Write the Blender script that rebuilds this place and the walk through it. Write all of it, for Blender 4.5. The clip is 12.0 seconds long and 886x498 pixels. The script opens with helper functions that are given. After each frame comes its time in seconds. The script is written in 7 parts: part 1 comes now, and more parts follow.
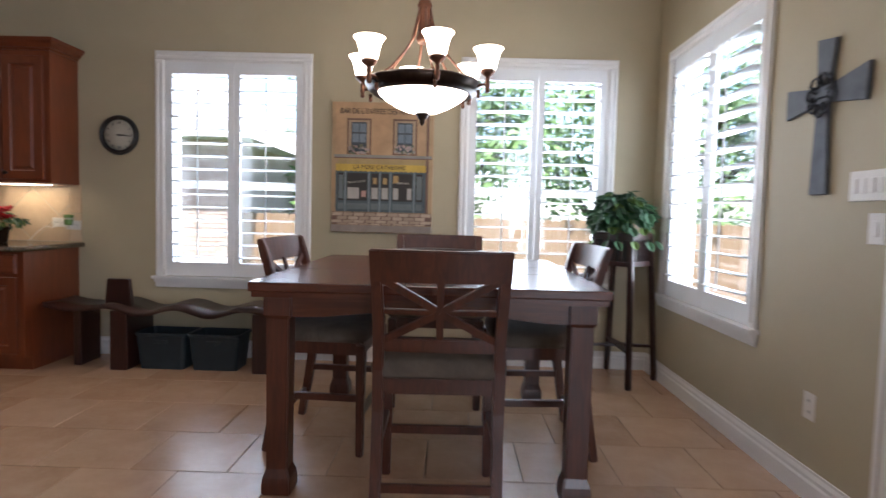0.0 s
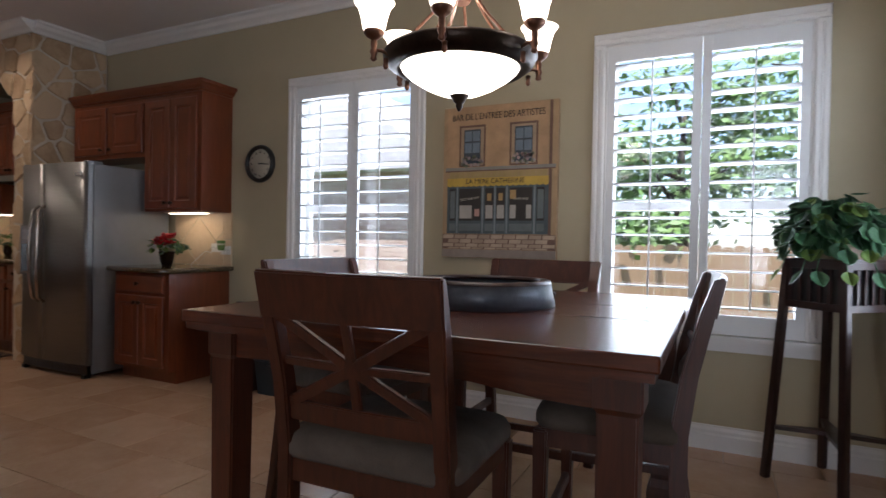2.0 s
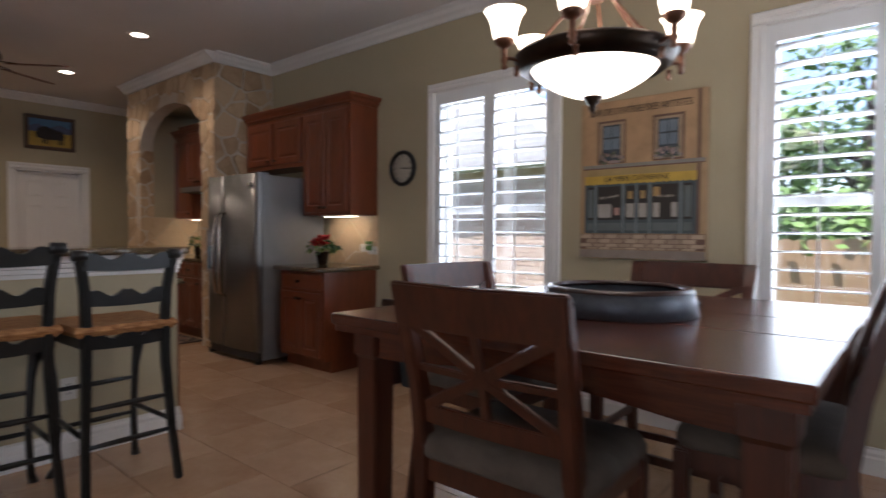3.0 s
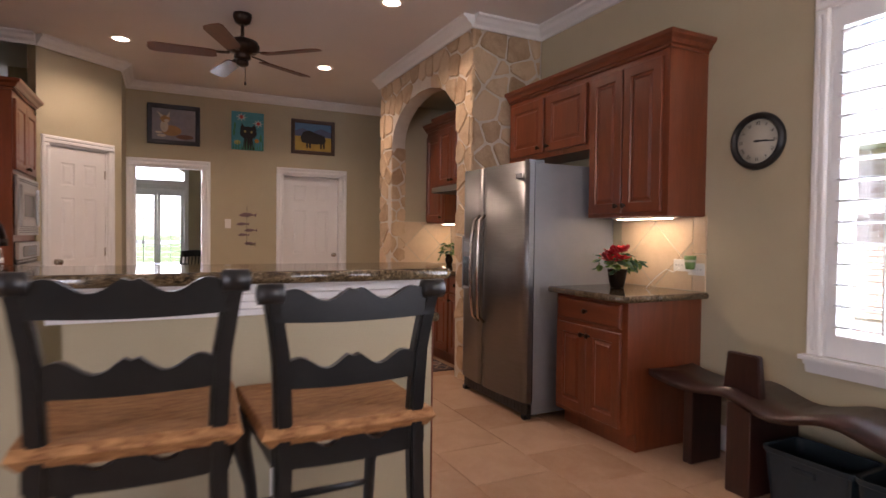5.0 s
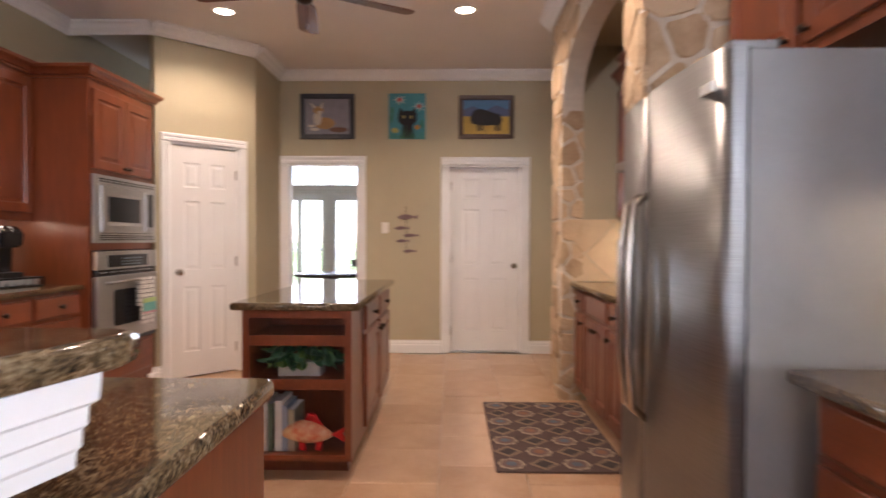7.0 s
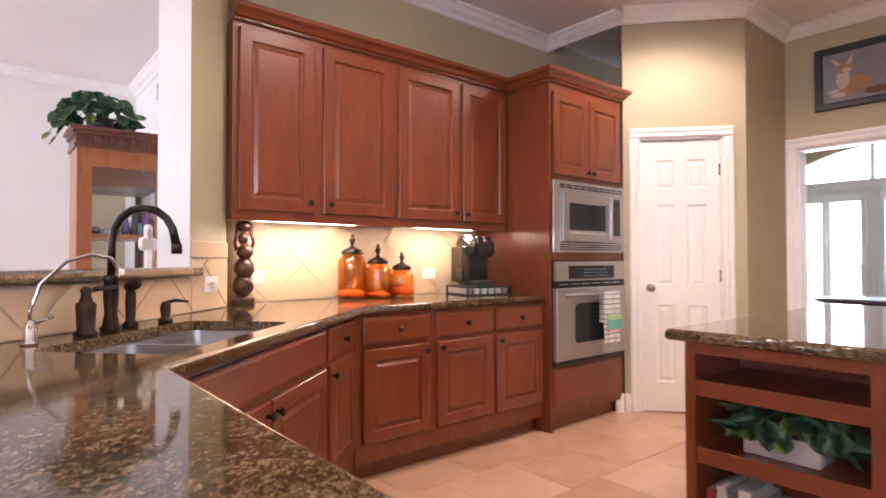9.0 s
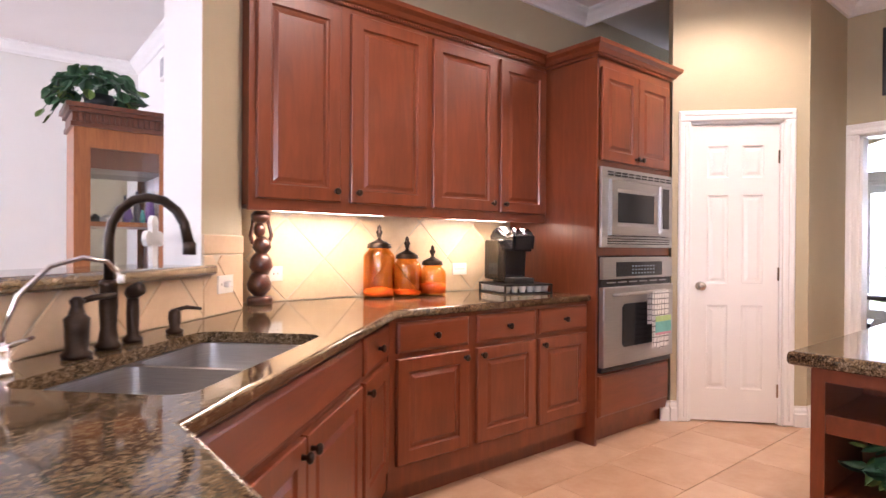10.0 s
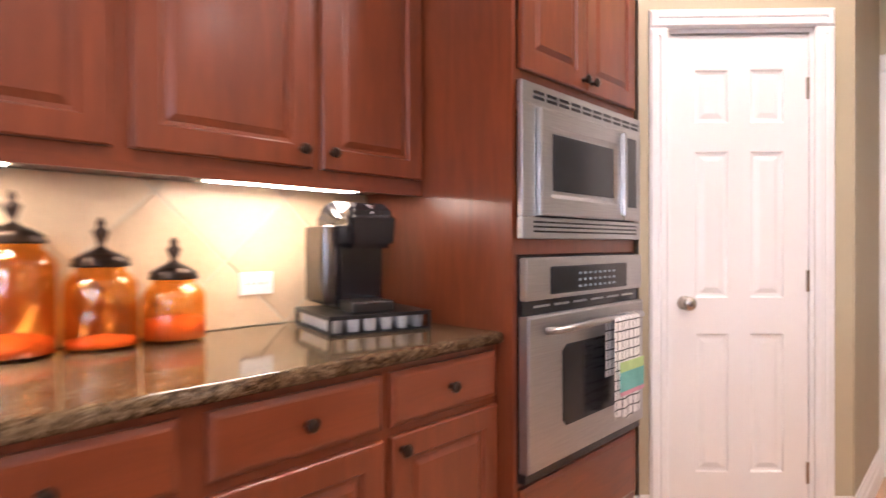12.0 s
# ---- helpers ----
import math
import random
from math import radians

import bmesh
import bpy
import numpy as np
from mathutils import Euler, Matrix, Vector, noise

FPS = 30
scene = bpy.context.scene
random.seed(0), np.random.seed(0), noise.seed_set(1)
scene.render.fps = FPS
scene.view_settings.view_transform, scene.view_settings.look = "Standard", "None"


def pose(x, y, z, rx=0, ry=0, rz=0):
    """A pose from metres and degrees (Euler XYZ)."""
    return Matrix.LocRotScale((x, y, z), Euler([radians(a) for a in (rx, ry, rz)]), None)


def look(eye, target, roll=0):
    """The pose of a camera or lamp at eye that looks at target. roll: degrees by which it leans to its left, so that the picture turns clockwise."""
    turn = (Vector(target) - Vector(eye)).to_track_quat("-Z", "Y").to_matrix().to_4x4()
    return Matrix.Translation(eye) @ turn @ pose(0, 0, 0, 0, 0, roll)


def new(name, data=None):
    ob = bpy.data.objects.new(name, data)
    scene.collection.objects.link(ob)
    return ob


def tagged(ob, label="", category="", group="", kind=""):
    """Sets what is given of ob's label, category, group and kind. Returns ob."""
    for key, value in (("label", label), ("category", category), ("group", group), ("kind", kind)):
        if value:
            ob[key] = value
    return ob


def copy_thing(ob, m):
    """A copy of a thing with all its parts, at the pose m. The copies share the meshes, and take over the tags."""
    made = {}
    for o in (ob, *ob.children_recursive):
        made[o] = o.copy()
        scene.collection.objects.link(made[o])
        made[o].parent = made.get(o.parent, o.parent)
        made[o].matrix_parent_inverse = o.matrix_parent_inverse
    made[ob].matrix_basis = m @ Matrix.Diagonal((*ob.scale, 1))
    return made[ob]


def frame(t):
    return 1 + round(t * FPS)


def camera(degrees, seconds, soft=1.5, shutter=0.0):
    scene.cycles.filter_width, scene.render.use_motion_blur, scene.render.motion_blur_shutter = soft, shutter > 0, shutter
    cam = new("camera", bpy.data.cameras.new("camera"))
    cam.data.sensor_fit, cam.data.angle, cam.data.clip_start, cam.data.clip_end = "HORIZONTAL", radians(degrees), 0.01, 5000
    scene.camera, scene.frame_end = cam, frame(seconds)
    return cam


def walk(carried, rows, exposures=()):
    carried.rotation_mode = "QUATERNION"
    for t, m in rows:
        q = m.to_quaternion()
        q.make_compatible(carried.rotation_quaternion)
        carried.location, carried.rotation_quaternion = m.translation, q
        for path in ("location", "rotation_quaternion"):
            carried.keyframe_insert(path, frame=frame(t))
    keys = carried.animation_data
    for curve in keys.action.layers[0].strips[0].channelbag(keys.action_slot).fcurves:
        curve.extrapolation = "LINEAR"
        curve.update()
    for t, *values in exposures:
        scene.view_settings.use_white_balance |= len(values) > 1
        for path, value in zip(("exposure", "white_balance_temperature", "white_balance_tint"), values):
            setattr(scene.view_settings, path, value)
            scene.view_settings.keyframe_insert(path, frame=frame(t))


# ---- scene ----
cam = camera(76.5, 12.0, shutter=0.5)
PATH = [
    (0, (0.104, -0.018, 1.214), (0.073, 1.979, 1.094), 1.5),
    (0.5, (0.293, 0.268, 1.198), (-0.01, 2.243, 1.12), 1.7),
    (1, (0.473, 0.514, 1.194), (0.007, 2.459, 1.157), 1.6),
    (1.5, (0.717, 0.767, 1.168), (0.012, 2.638, 1.138), 1.2),
    (2, (0.862, 0.945, 1.162), (-0.014, 2.743, 1.138), 1.1),
    (2.5, (0.963, 1.027, 1.172), (-0.132, 2.701, 1.137), 0.9),
    (3, (0.903, 0.944, 1.214), (-0.39, 2.469, 1.16), 0.4),
    (3.5, (0.658, 1.095, 1.226), (-0.898, 2.35, 1.177), 0.9),
    (3.7, (0.529, 1.056, 1.223), (-1.116, 2.193, 1.18), 0.4),
    (5.3, (-0.819, 1.757, 1.25), (-2.613, 2.64, 1.201), 0.7),
    (5.5, (-0.986, 1.883, 1.247), (-2.755, 2.815, 1.203), 0.8),
    (6, (-1.421, 2.261, 1.222), (-3.201, 3.173, 1.182), 0.7),
    (6.5, (-1.797, 2.722, 1.224), (-3.733, 3.221, 1.186), 0.1),
    (7, (-2.194, 3.02, 1.237), (-4.194, 2.988, 1.204), 0.2),
    (7.5, (-2.548, 3.085, 1.238), (-4.468, 2.523, 1.211), 0.2),
    (7.7, (-2.604, 3.093, 1.229), (-4.433, 2.285, 1.199), 0.8),
    (9.3, (-3.2, 2.78, 1.149), (-4.44, 1.211, 1.177), -0.1),
    (9.5, (-3.174, 2.65, 1.203), (-4.424, 1.089, 1.2), 0.2),
    (10, (-3.233, 2.518, 1.204), (-4.498, 0.969, 1.195), 0.4),
    (10.5, (-3.582, 2.422, 1.196), (-4.843, 0.869, 1.186), 0.1),
    (11, (-3.954, 2.193, 1.194), (-5.193, 0.624, 1.186), -0.3),
    (11.5, (-4.304, 1.886, 1.185), (-5.555, 0.326, 1.183), -0.4),
    (12, (-4.696, 1.523, 1.184), (-6.137, 0.137, 1.172), -0.2),
]
EXPOSURES = [(0, 2.0, 5800, 16), (1.0, 1.45, 5800, 16), (2.5, 1.3, 5800, 16), (3.5, 1.5, 6100, 20), (5.5, 2.6, 6300, 28), (7.0, 3.1, 6100, 23), (9.3, 3.65, 5900, 29), (12.0, 3.72, 5600, 26)]
walk(cam, [(t, look(eye, target, roll)) for t, eye, target, roll in PATH], EXPOSURES)

# ---- light ----
world = bpy.data.worlds.new("world")
scene.world = world
world.use_nodes = True
sky = world.node_tree.nodes.new("ShaderNodeTexSky")
sky.sky_type = "NISHITA"
sky.sun_disc = False
sky.sun_elevation, sky.sun_rotation = radians(58), radians(200)
world.node_tree.nodes["Background"].inputs[1].default_value = 0.15
world.node_tree.links.new(sky.outputs[0], world.node_tree.nodes["Background"].inputs[0])


def lamp(name, kind, energy, color, m, **more):
    data = bpy.data.lights.new(name, kind)
    data.energy, data.color = energy, color
    if kind == "AREA":
        data.shape, data.size, data.size_y = "RECTANGLE", more["size"], more["size_y"]
    if kind == "SUN":
        data.angle = radians(0.6)
    if kind == "SPOT":
        data.spot_size, data.spot_blend, data.shadow_soft_size = radians(more["cone"]), 0.6, 0.06
    if kind == "POINT":
        data.shadow_soft_size = more["radius"]
    ob = new(name, data)
    ob.matrix_world = m
    return ob


UNDER, DOWN, CHAND = 0.26, 10.0, 4.5
DAY, WARM = (0.90, 0.96, 1.0), (1.0, 0.80, 0.58)
lamp("sun", "SUN", 5.0, (1.0, 0.95, 0.86), look((0, 0, 20), (-0.22 * 11, 11 * 0.6, 0)))
# daylight in the openings: dining windows, room behind the doorway
lamp("sky_window_a", "AREA", 13, DAY, look((-1.72, 4.80, 1.55), (-1.72, 0, 1.0)), size=1.1, size_y=1.6)
lamp("sky_window_b", "AREA", 13, DAY, look((0.71, 4.80, 1.55), (0.71, 0, 1.0)), size=1.1, size_y=1.6)
lamp("sky_window_c", "AREA", 13, DAY, look((1.97, 3.75, 1.55), (-4, 3.75, 1.0)), size=1.1, size_y=1.6)
# added fill lamp for unseen living room windows; no opening is built there
lamp("living_room_fill", "AREA", 62, DAY, look((1.2, -4.4, 1.6), (-4, -1.5, 1.3)), size=3.6, size_y=2.3)
lamp("sky_back_room", "AREA", 30, DAY, look((-12.05, 0.93, 1.5), (-8, 0.93, 1.4)), size=2.3, size_y=2.5)

# ---- materials ----


def shader(name, base=(0.5, 0.5, 0.5), rough=0.5, metal=0.0):
    mat = bpy.data.materials.new(name)
    mat.use_nodes = True
    b = mat.node_tree.nodes["Principled BSDF"]
    b.inputs["Base Color"].default_value = (*base, 1)
    b.inputs["Roughness"].default_value = rough
    b.inputs["Metallic"].default_value = metal
    return mat, mat.node_tree.nodes, mat.node_tree.links, b


def ramp(nodes, stops):
    r = nodes.new("ShaderNodeValToRGB")
    while len(r.color_ramp.elements) < len(stops):
        r.color_ramp.elements.new(0.5)
    for e, (p, c) in zip(r.color_ramp.elements, stops):
        e.position, e.color = p, (*c, 1)
    return r


def coords(nodes, links, scale=(1, 1, 1), world_space=False):
    m = nodes.new("ShaderNodeMapping")
    m.inputs["Scale"].default_value = scale
    if world_space:
        links.new(nodes.new("ShaderNodeNewGeometry").outputs["Position"], m.inputs[0])
    else:
        links.new(nodes.new("ShaderNodeTexCoord").outputs["Object"], m.inputs[0])
    return m


def noise_tex(nodes, links, vec, scale, detail=4, rough=0.55, distort=0.0):
    n = nodes.new("ShaderNodeTexNoise")
    n.inputs["Scale"].default_value, n.inputs["Detail"].default_value = scale, detail
    n.inputs["Roughness"].default_value, n.inputs["Distortion"].default_value = rough, distort
    links.new(vec.outputs[0], n.inputs["Vector"])
    return n


def bump(nodes, links, b, height, strength, dist=0.002):
    k = nodes.new("ShaderNodeBump")
    k.inputs["Strength"].default_value, k.inputs["Distance"].default_value = strength, dist
    links.new(height, k.inputs["Height"])
    links.new(k.outputs[0], b.inputs["Normal"])


def mottled(name, lo, hi, rough=0.6, scale=3.0, fine=120.0, relief=0.2, metal=0.0, dist=0.002, rand=0.0, stretch=(1, 1, 1), coat=0.0):
    """Two scales of noise between two colours, with fine relief."""
    mat, n, l, b = shader(name, lo, rough, metal)
    v = coords(n, l, stretch)
    big, small = noise_tex(n, l, v, scale, 5, 0.6, 0.4), noise_tex(n, l, v, fine, 3)
    mix = n.new("ShaderNodeMath")
    mix.operation = "MULTIPLY_ADD"
    mix.inputs[1].default_value = 0.25
    l.new(small.outputs[0], mix.inputs[0])
    l.new(big.outputs[0], mix.inputs[2])
    last = mix.outputs[0]
    if rand:
        oi = n.new("ShaderNodeObjectInfo")
        add = n.new("ShaderNodeMath")
        add.operation = "MULTIPLY_ADD"
        add.inputs[1].default_value = rand
        l.new(oi.outputs["Random"], add.inputs[0])
        l.new(last, add.inputs[2])
        last = add.outputs[0]
    r = ramp(n, [(0.42, lo), (0.85 + rand * 0.6, hi)])
    l.new(last, r.inputs[0])
    l.new(r.outputs[0], b.inputs["Base Color"])
    if relief:
        bump(n, l, b, small.outputs[0], relief, dist)
    if coat:
        b.inputs["Coat Weight"].default_value, b.inputs["Coat Roughness"].default_value = coat, 0.12
    return mat


def wood(name, dark, light, rough=0.3, coat=0.3, stretch=(9, 9, 0.7), scale=4.0):
    mat, n, l, b = shader(name, light, rough)
    v = coords(n, l, stretch)
    grain = noise_tex(n, l, v, scale, 8, 0.65, 1.2)
    cloud = noise_tex(n, l, coords(n, l, (1, 1, 1)), 2.2, 3, 0.5)
    add = n.new("ShaderNodeMath")
    add.operation = "MULTIPLY_ADD"
    add.inputs[1].default_value = 0.45
    l.new(cloud.outputs[0], add.inputs[0])
    l.new(grain.outputs[0], add.inputs[2])
    r = ramp(n, [(0.45, dark), (0.72, tuple((a + c) / 2 for a, c in zip(dark, light))), (0.95, light)])
    l.new(add.outputs[0], r.inputs[0])
    l.new(r.outputs[0], b.inputs["Base Color"])
    bump(n, l, b, grain.outputs[0], 0.06, 0.001)
    b.inputs["Coat Weight"].default_value, b.inputs["Coat Roughness"].default_value = coat, 0.16
    return mat


def granite_mat():
    mat, n, l, b = shader("granite", (0.1, 0.07, 0.04), 0.07)
    v = coords(n, l, world_space=True)
    fine, mid, big = noise_tex(n, l, v, 210, 3, 0.6), noise_tex(n, l, v, 75, 3, 0.6, 0.5), noise_tex(n, l, v, 7, 3, 0.6, 0.8)
    add = n.new("ShaderNodeMath")
    add.operation = "MULTIPLY_ADD"
    add.inputs[1].default_value = 0.8
    l.new(mid.outputs[0], add.inputs[0])
    l.new(fine.outputs[0], add.inputs[2])
    add2 = n.new("ShaderNodeMath")
    add2.operation = "MULTIPLY_ADD"
    add2.inputs[1].default_value = 0.4
    l.new(big.outputs[0], add2.inputs[0])
    l.new(add.outputs[0], add2.inputs[2])
    half = n.new("ShaderNodeMath")
    half.operation = "MULTIPLY"
    half.inputs[1].default_value = 0.5
    l.new(add2.outputs[0], half.inputs[0])
    r = ramp(n, [(0.44, (0.012, 0.009, 0.007)), (0.51, (0.055, 0.036, 0.018)), (0.58, (0.13, 0.085, 0.042)), (0.66, (0.24, 0.19, 0.12))])
    l.new(half.outputs[0], r.inputs[0])
    l.new(r.outputs[0], b.inputs["Base Color"])
    return mat


def rush_mat():
    mat, n, l, b = shader("rush", (0.45, 0.22, 0.08), 0.75)
    v = coords(n, l, (6, 60, 6))
    g = noise_tex(n, l, v, 3, 5, 0.6, 0.6)
    r = ramp(n, [(0.35, (0.20, 0.075, 0.022)), (0.65, (0.50, 0.25, 0.09))])
    l.new(g.outputs[0], r.inputs[0])
    l.new(r.outputs[0], b.inputs["Base Color"])
    bump(n, l, b, g.outputs[0], 0.6, 0.004)
    return mat


def steel_mat(name="stainless_steel", k=1.0, rough=0.30):
    mat, n, l, b = shader(name, (0.45, 0.44, 0.43), rough, 0.92)
    v = coords(n, l, (2, 2, 160))
    g = noise_tex(n, l, v, 4, 3)
    r = ramp(n, [(0.3, (0.38 * k, 0.372 * k, 0.365 * k)), (0.7, (0.48 * k, 0.47 * k, 0.46 * k))])
    l.new(g.outputs[0], r.inputs[0])
    l.new(r.outputs[0], b.inputs["Base Color"])
    bump(n, l, b, g.outputs[0], 0.03, 0.0005)
    return mat


def glow(name, color, strength):
    mat, n, l, b = shader(name, (0.9, 0.88, 0.84), 0.4)
    b.inputs["Emission Color"].default_value = (*color, 1)
    b.inputs["Emission Strength"].default_value = strength
    return mat


def glass_mat(name, tint=(1, 1, 1), rough=0.0, ior=1.45):
    mat, n, l, b = shader(name, tint, rough)
    b.inputs["Transmission Weight"].default_value, b.inputs["IOR"].default_value = 1.0, ior
    return mat


def pane_mat(name="window_glass", tint=(1, 1, 1), gloss_part=0.05):
    """Thin glass: clear or tinted, with a weak mirror gloss."""
    mat = bpy.data.materials.new(name)
    mat.use_nodes = True
    n, l = mat.node_tree.nodes, mat.node_tree.links
    n.clear()
    out, mix = n.new("ShaderNodeOutputMaterial"), n.new("ShaderNodeMixShader")
    clear, gloss = n.new("ShaderNodeBsdfTransparent"), n.new("ShaderNodeBsdfGlossy")
    gloss.inputs["Roughness"].default_value = 0.02
    mix.inputs[0].default_value = gloss_part
    clear.inputs["Color"].default_value = (*tint, 1)
    l.new(clear.outputs[0], mix.inputs[1])
    l.new(gloss.outputs[0], mix.inputs[2])
    l.new(mix.outputs[0], out.inputs[0])
    return mat


M = {}
M["wall"] = mottled("wall_paint", (0.40, 0.345, 0.225), (0.46, 0.40, 0.268), 0.62, 0.9, 150, 0.35, dist=0.003)
M["white_wall"] = mottled("white_wall_paint", (0.70, 0.68, 0.64), (0.76, 0.74, 0.70), 0.65, 1.0, 150, 0.3)
M["ceiling"] = mottled("ceiling_paint", (0.68, 0.65, 0.63), (0.74, 0.71, 0.69), 0.8, 1.0, 90, 0.3, dist=0.003)
M["trim"] = mottled("trim_paint", (0.74, 0.73, 0.71), (0.80, 0.79, 0.77), 0.32, 2.0, 60, 0.04)
M["shutter"] = mottled("shutter_paint", (0.74, 0.75, 0.75), (0.80, 0.81, 0.81), 0.35, 2.0, 60, 0.03)
M["door"] = mottled("door_paint", (0.74, 0.72, 0.69), (0.79, 0.77, 0.74), 0.35, 2.0, 70, 0.06)
M["cherry"] = wood("cherry_wood", (0.112, 0.025, 0.008), (0.20, 0.047, 0.014), 0.34, 0.25, (5, 5, 0.6))
M["cherry_flat"] = wood("cherry_wood_drawer", (0.112, 0.025, 0.008), (0.20, 0.047, 0.014), 0.34, 0.25, (0.6, 5, 5))
M["table"] = wood("table_wood", (0.045, 0.010, 0.004), (0.12, 0.027, 0.010), 0.27, 0.25, (0.8, 10, 10))
M["chair"] = wood("chair_wood", (0.035, 0.009, 0.004), (0.095, 0.024, 0.010), 0.34, 0.15, (8, 8, 0.8))
M["mahogany"] = wood("mahogany", (0.012, 0.004, 0.003), (0.042, 0.013, 0.009), 0.35, 0.25)
M["oak"] = wood("honey_wood", (0.20, 0.055, 0.014), (0.38, 0.13, 0.035), 0.35, 0.3)
M["dark_wood"] = wood("hutch_trim_wood", (0.06, 0.015, 0.006), (0.15, 0.04, 0.014), 0.35, 0.3)
M["black"] = mottled("black_paint", (0.006, 0.006, 0.006), (0.016, 0.015, 0.014), 0.32, 6, 90, 0.08)
M["black_gloss"] = shader("black_plastic", (0.012, 0.012, 0.014), 0.18)[0]
M["bronze"] = mottled("oiled_bronze", (0.018, 0.012, 0.009), (0.055, 0.034, 0.022), 0.34, 12, 140, 0.08, 0.8)
M["copper"] = mottled("copper_bronze", (0.10, 0.045, 0.025), (0.22, 0.10, 0.06), 0.38, 12, 140, 0.08, 0.7)
M["nickel"] = shader("satin_nickel", (0.55, 0.50, 0.44), 0.25, 1.0)[0]
M["chrome"] = shader("chrome", (0.8, 0.8, 0.8), 0.08, 1.0)[0]
M["steel"] = steel_mat()
M["fridge_steel"] = steel_mat("dark_stainless_steel", 0.5, 0.36)
M["fridge_side"] = mottled("grey_enamel", (0.20, 0.20, 0.205), (0.24, 0.24, 0.245), 0.38, 4, 240, 0.25)
M["granite"] = granite_mat()
M["tile"] = mottled("floor_tile", (0.42, 0.245, 0.14), (0.56, 0.37, 0.235), 0.27, 3.2, 30, 0.06, rand=0.35)
M["grout"] = mottled("grout", (0.36, 0.27, 0.19), (0.44, 0.34, 0.25), 0.9, 3, 200, 0.3)
M["splash"] = mottled("backsplash_tile", (0.52, 0.37, 0.225), (0.64, 0.49, 0.32), 0.34, 5, 60, 0.12, rand=0.3)
M["splash_grout"] = mottled("backsplash_grout", (0.50, 0.43, 0.31), (0.58, 0.50, 0.37), 0.9, 3, 200, 0.3)
M["stone"] = mottled("flagstone", (0.32, 0.20, 0.105), (0.58, 0.425, 0.265), 0.85, 7, 45, 0.8, dist=0.012, rand=0.55)
M["mortar"] = mottled("mortar", (0.56, 0.49, 0.39), (0.68, 0.61, 0.50), 0.95, 6, 90, 0.8, dist=0.008)
M["cushion"] = mottled("taupe_suede", (0.075, 0.058, 0.044), (0.135, 0.105, 0.08), 0.9, 9, 300, 0.3)
M["rush"] = rush_mat()
M["shade"] = glow("lit_glass_shade", (1.0, 0.84, 0.62), 2.2)
M["bowl"] = glow("lit_alabaster_bowl", (1.0, 0.88, 0.70), 1.6)
M["bulb"] = glow("lit_lamp", (1.0, 0.86, 0.65), 6.0)
M["strip"] = glow("lit_strip", (1.0, 0.84, 0.58), 4.0)
M["pane"] = pane_mat()
M["amber"] = pane_mat("amber_glass", (1.0, 0.80, 0.47), 0.07)
M["leaf"] = mottled("leaf", (0.016, 0.055, 0.024), (0.07, 0.18, 0.07), 0.42, 14, 80, 0.1)
M["leaf_light"] = mottled("leaf_light", (0.06, 0.12, 0.02), (0.20, 0.28, 0.06), 0.45, 14, 80, 0.1)
M["red"] = mottled("red_petal", (0.45, 0.008, 0.015), (0.75, 0.03, 0.03), 0.6, 20, 100, 0.1)
M["navy"] = mottled("dark_teal_plastic", (0.008, 0.016, 0.022), (0.016, 0.028, 0.036), 0.5, 5, 80, 0.05)
M["zinc"] = mottled("zinc", (0.07, 0.08, 0.095), (0.15, 0.165, 0.19), 0.42, 8, 60, 0.2, 0.5)
M["iron"] = mottled("dark_iron", (0.016, 0.017, 0.020), (0.04, 0.042, 0.048), 0.55, 10, 90, 0.3, 0.6)
M["slate"] = mottled("grey_slate", (0.075, 0.085, 0.105), (0.14, 0.155, 0.18), 0.7, 8, 80, 0.4)
M["plate"] = shader("white_plastic", (0.72, 0.70, 0.66), 0.35)[0]
M["cream"] = mottled("clock_face", (0.50, 0.46, 0.36), (0.60, 0.56, 0.45), 0.6, 4, 80, 0.05)


for key in ("shade", "bowl", "bulb", "strip"):
    M[key].cycles.emission_sampling = "NONE"


def paint(name, rgb, rough=0.6):
    if name not in M:
        M[name] = mottled(name, tuple(c * 0.82 for c in rgb), tuple(min(1, c * 1.12) for c in rgb), rough, 9, 90, 0.1)
    return M[name]


# ---- mesh tools ----


def quadbox(bm, x0, x1, y0, y1, z0, z1, m=None):
    vs = [bm.verts.new((x, y, z)) for z in (z0, z1) for x, y in ((x0, y0), (x1, y0), (x1, y1), (x0, y1))]
    for f in ((3, 2, 1, 0), (4, 5, 6, 7), (0, 1, 5, 4), (1, 2, 6, 5), (2, 3, 7, 6), (3, 0, 4, 7)):
        bm.faces.new([vs[i] for i in f])
    if m is not None:
        bmesh.ops.transform(bm, matrix=m, verts=vs)
    return vs


def box(x0, x1, y0, y1, z0, z1, bevel=0.0, seg=2, m=None):
    bm = bmesh.new()
    quadbox(bm, x0, x1, y0, y1, z0, z1, m)
    if bevel:
        bmesh.ops.bevel(bm, geom=bm.edges[:], offset=bevel, segments=seg, affect="EDGES", profile=0.5)
    return bm


def boxes(*rows, bevel=0.0):
    bm = bmesh.new()
    for r in rows:
        quadbox(bm, *r)
    if bevel:
        bmesh.ops.bevel(bm, geom=bm.edges[:], offset=bevel, segments=1, affect="EDGES")
    return bm


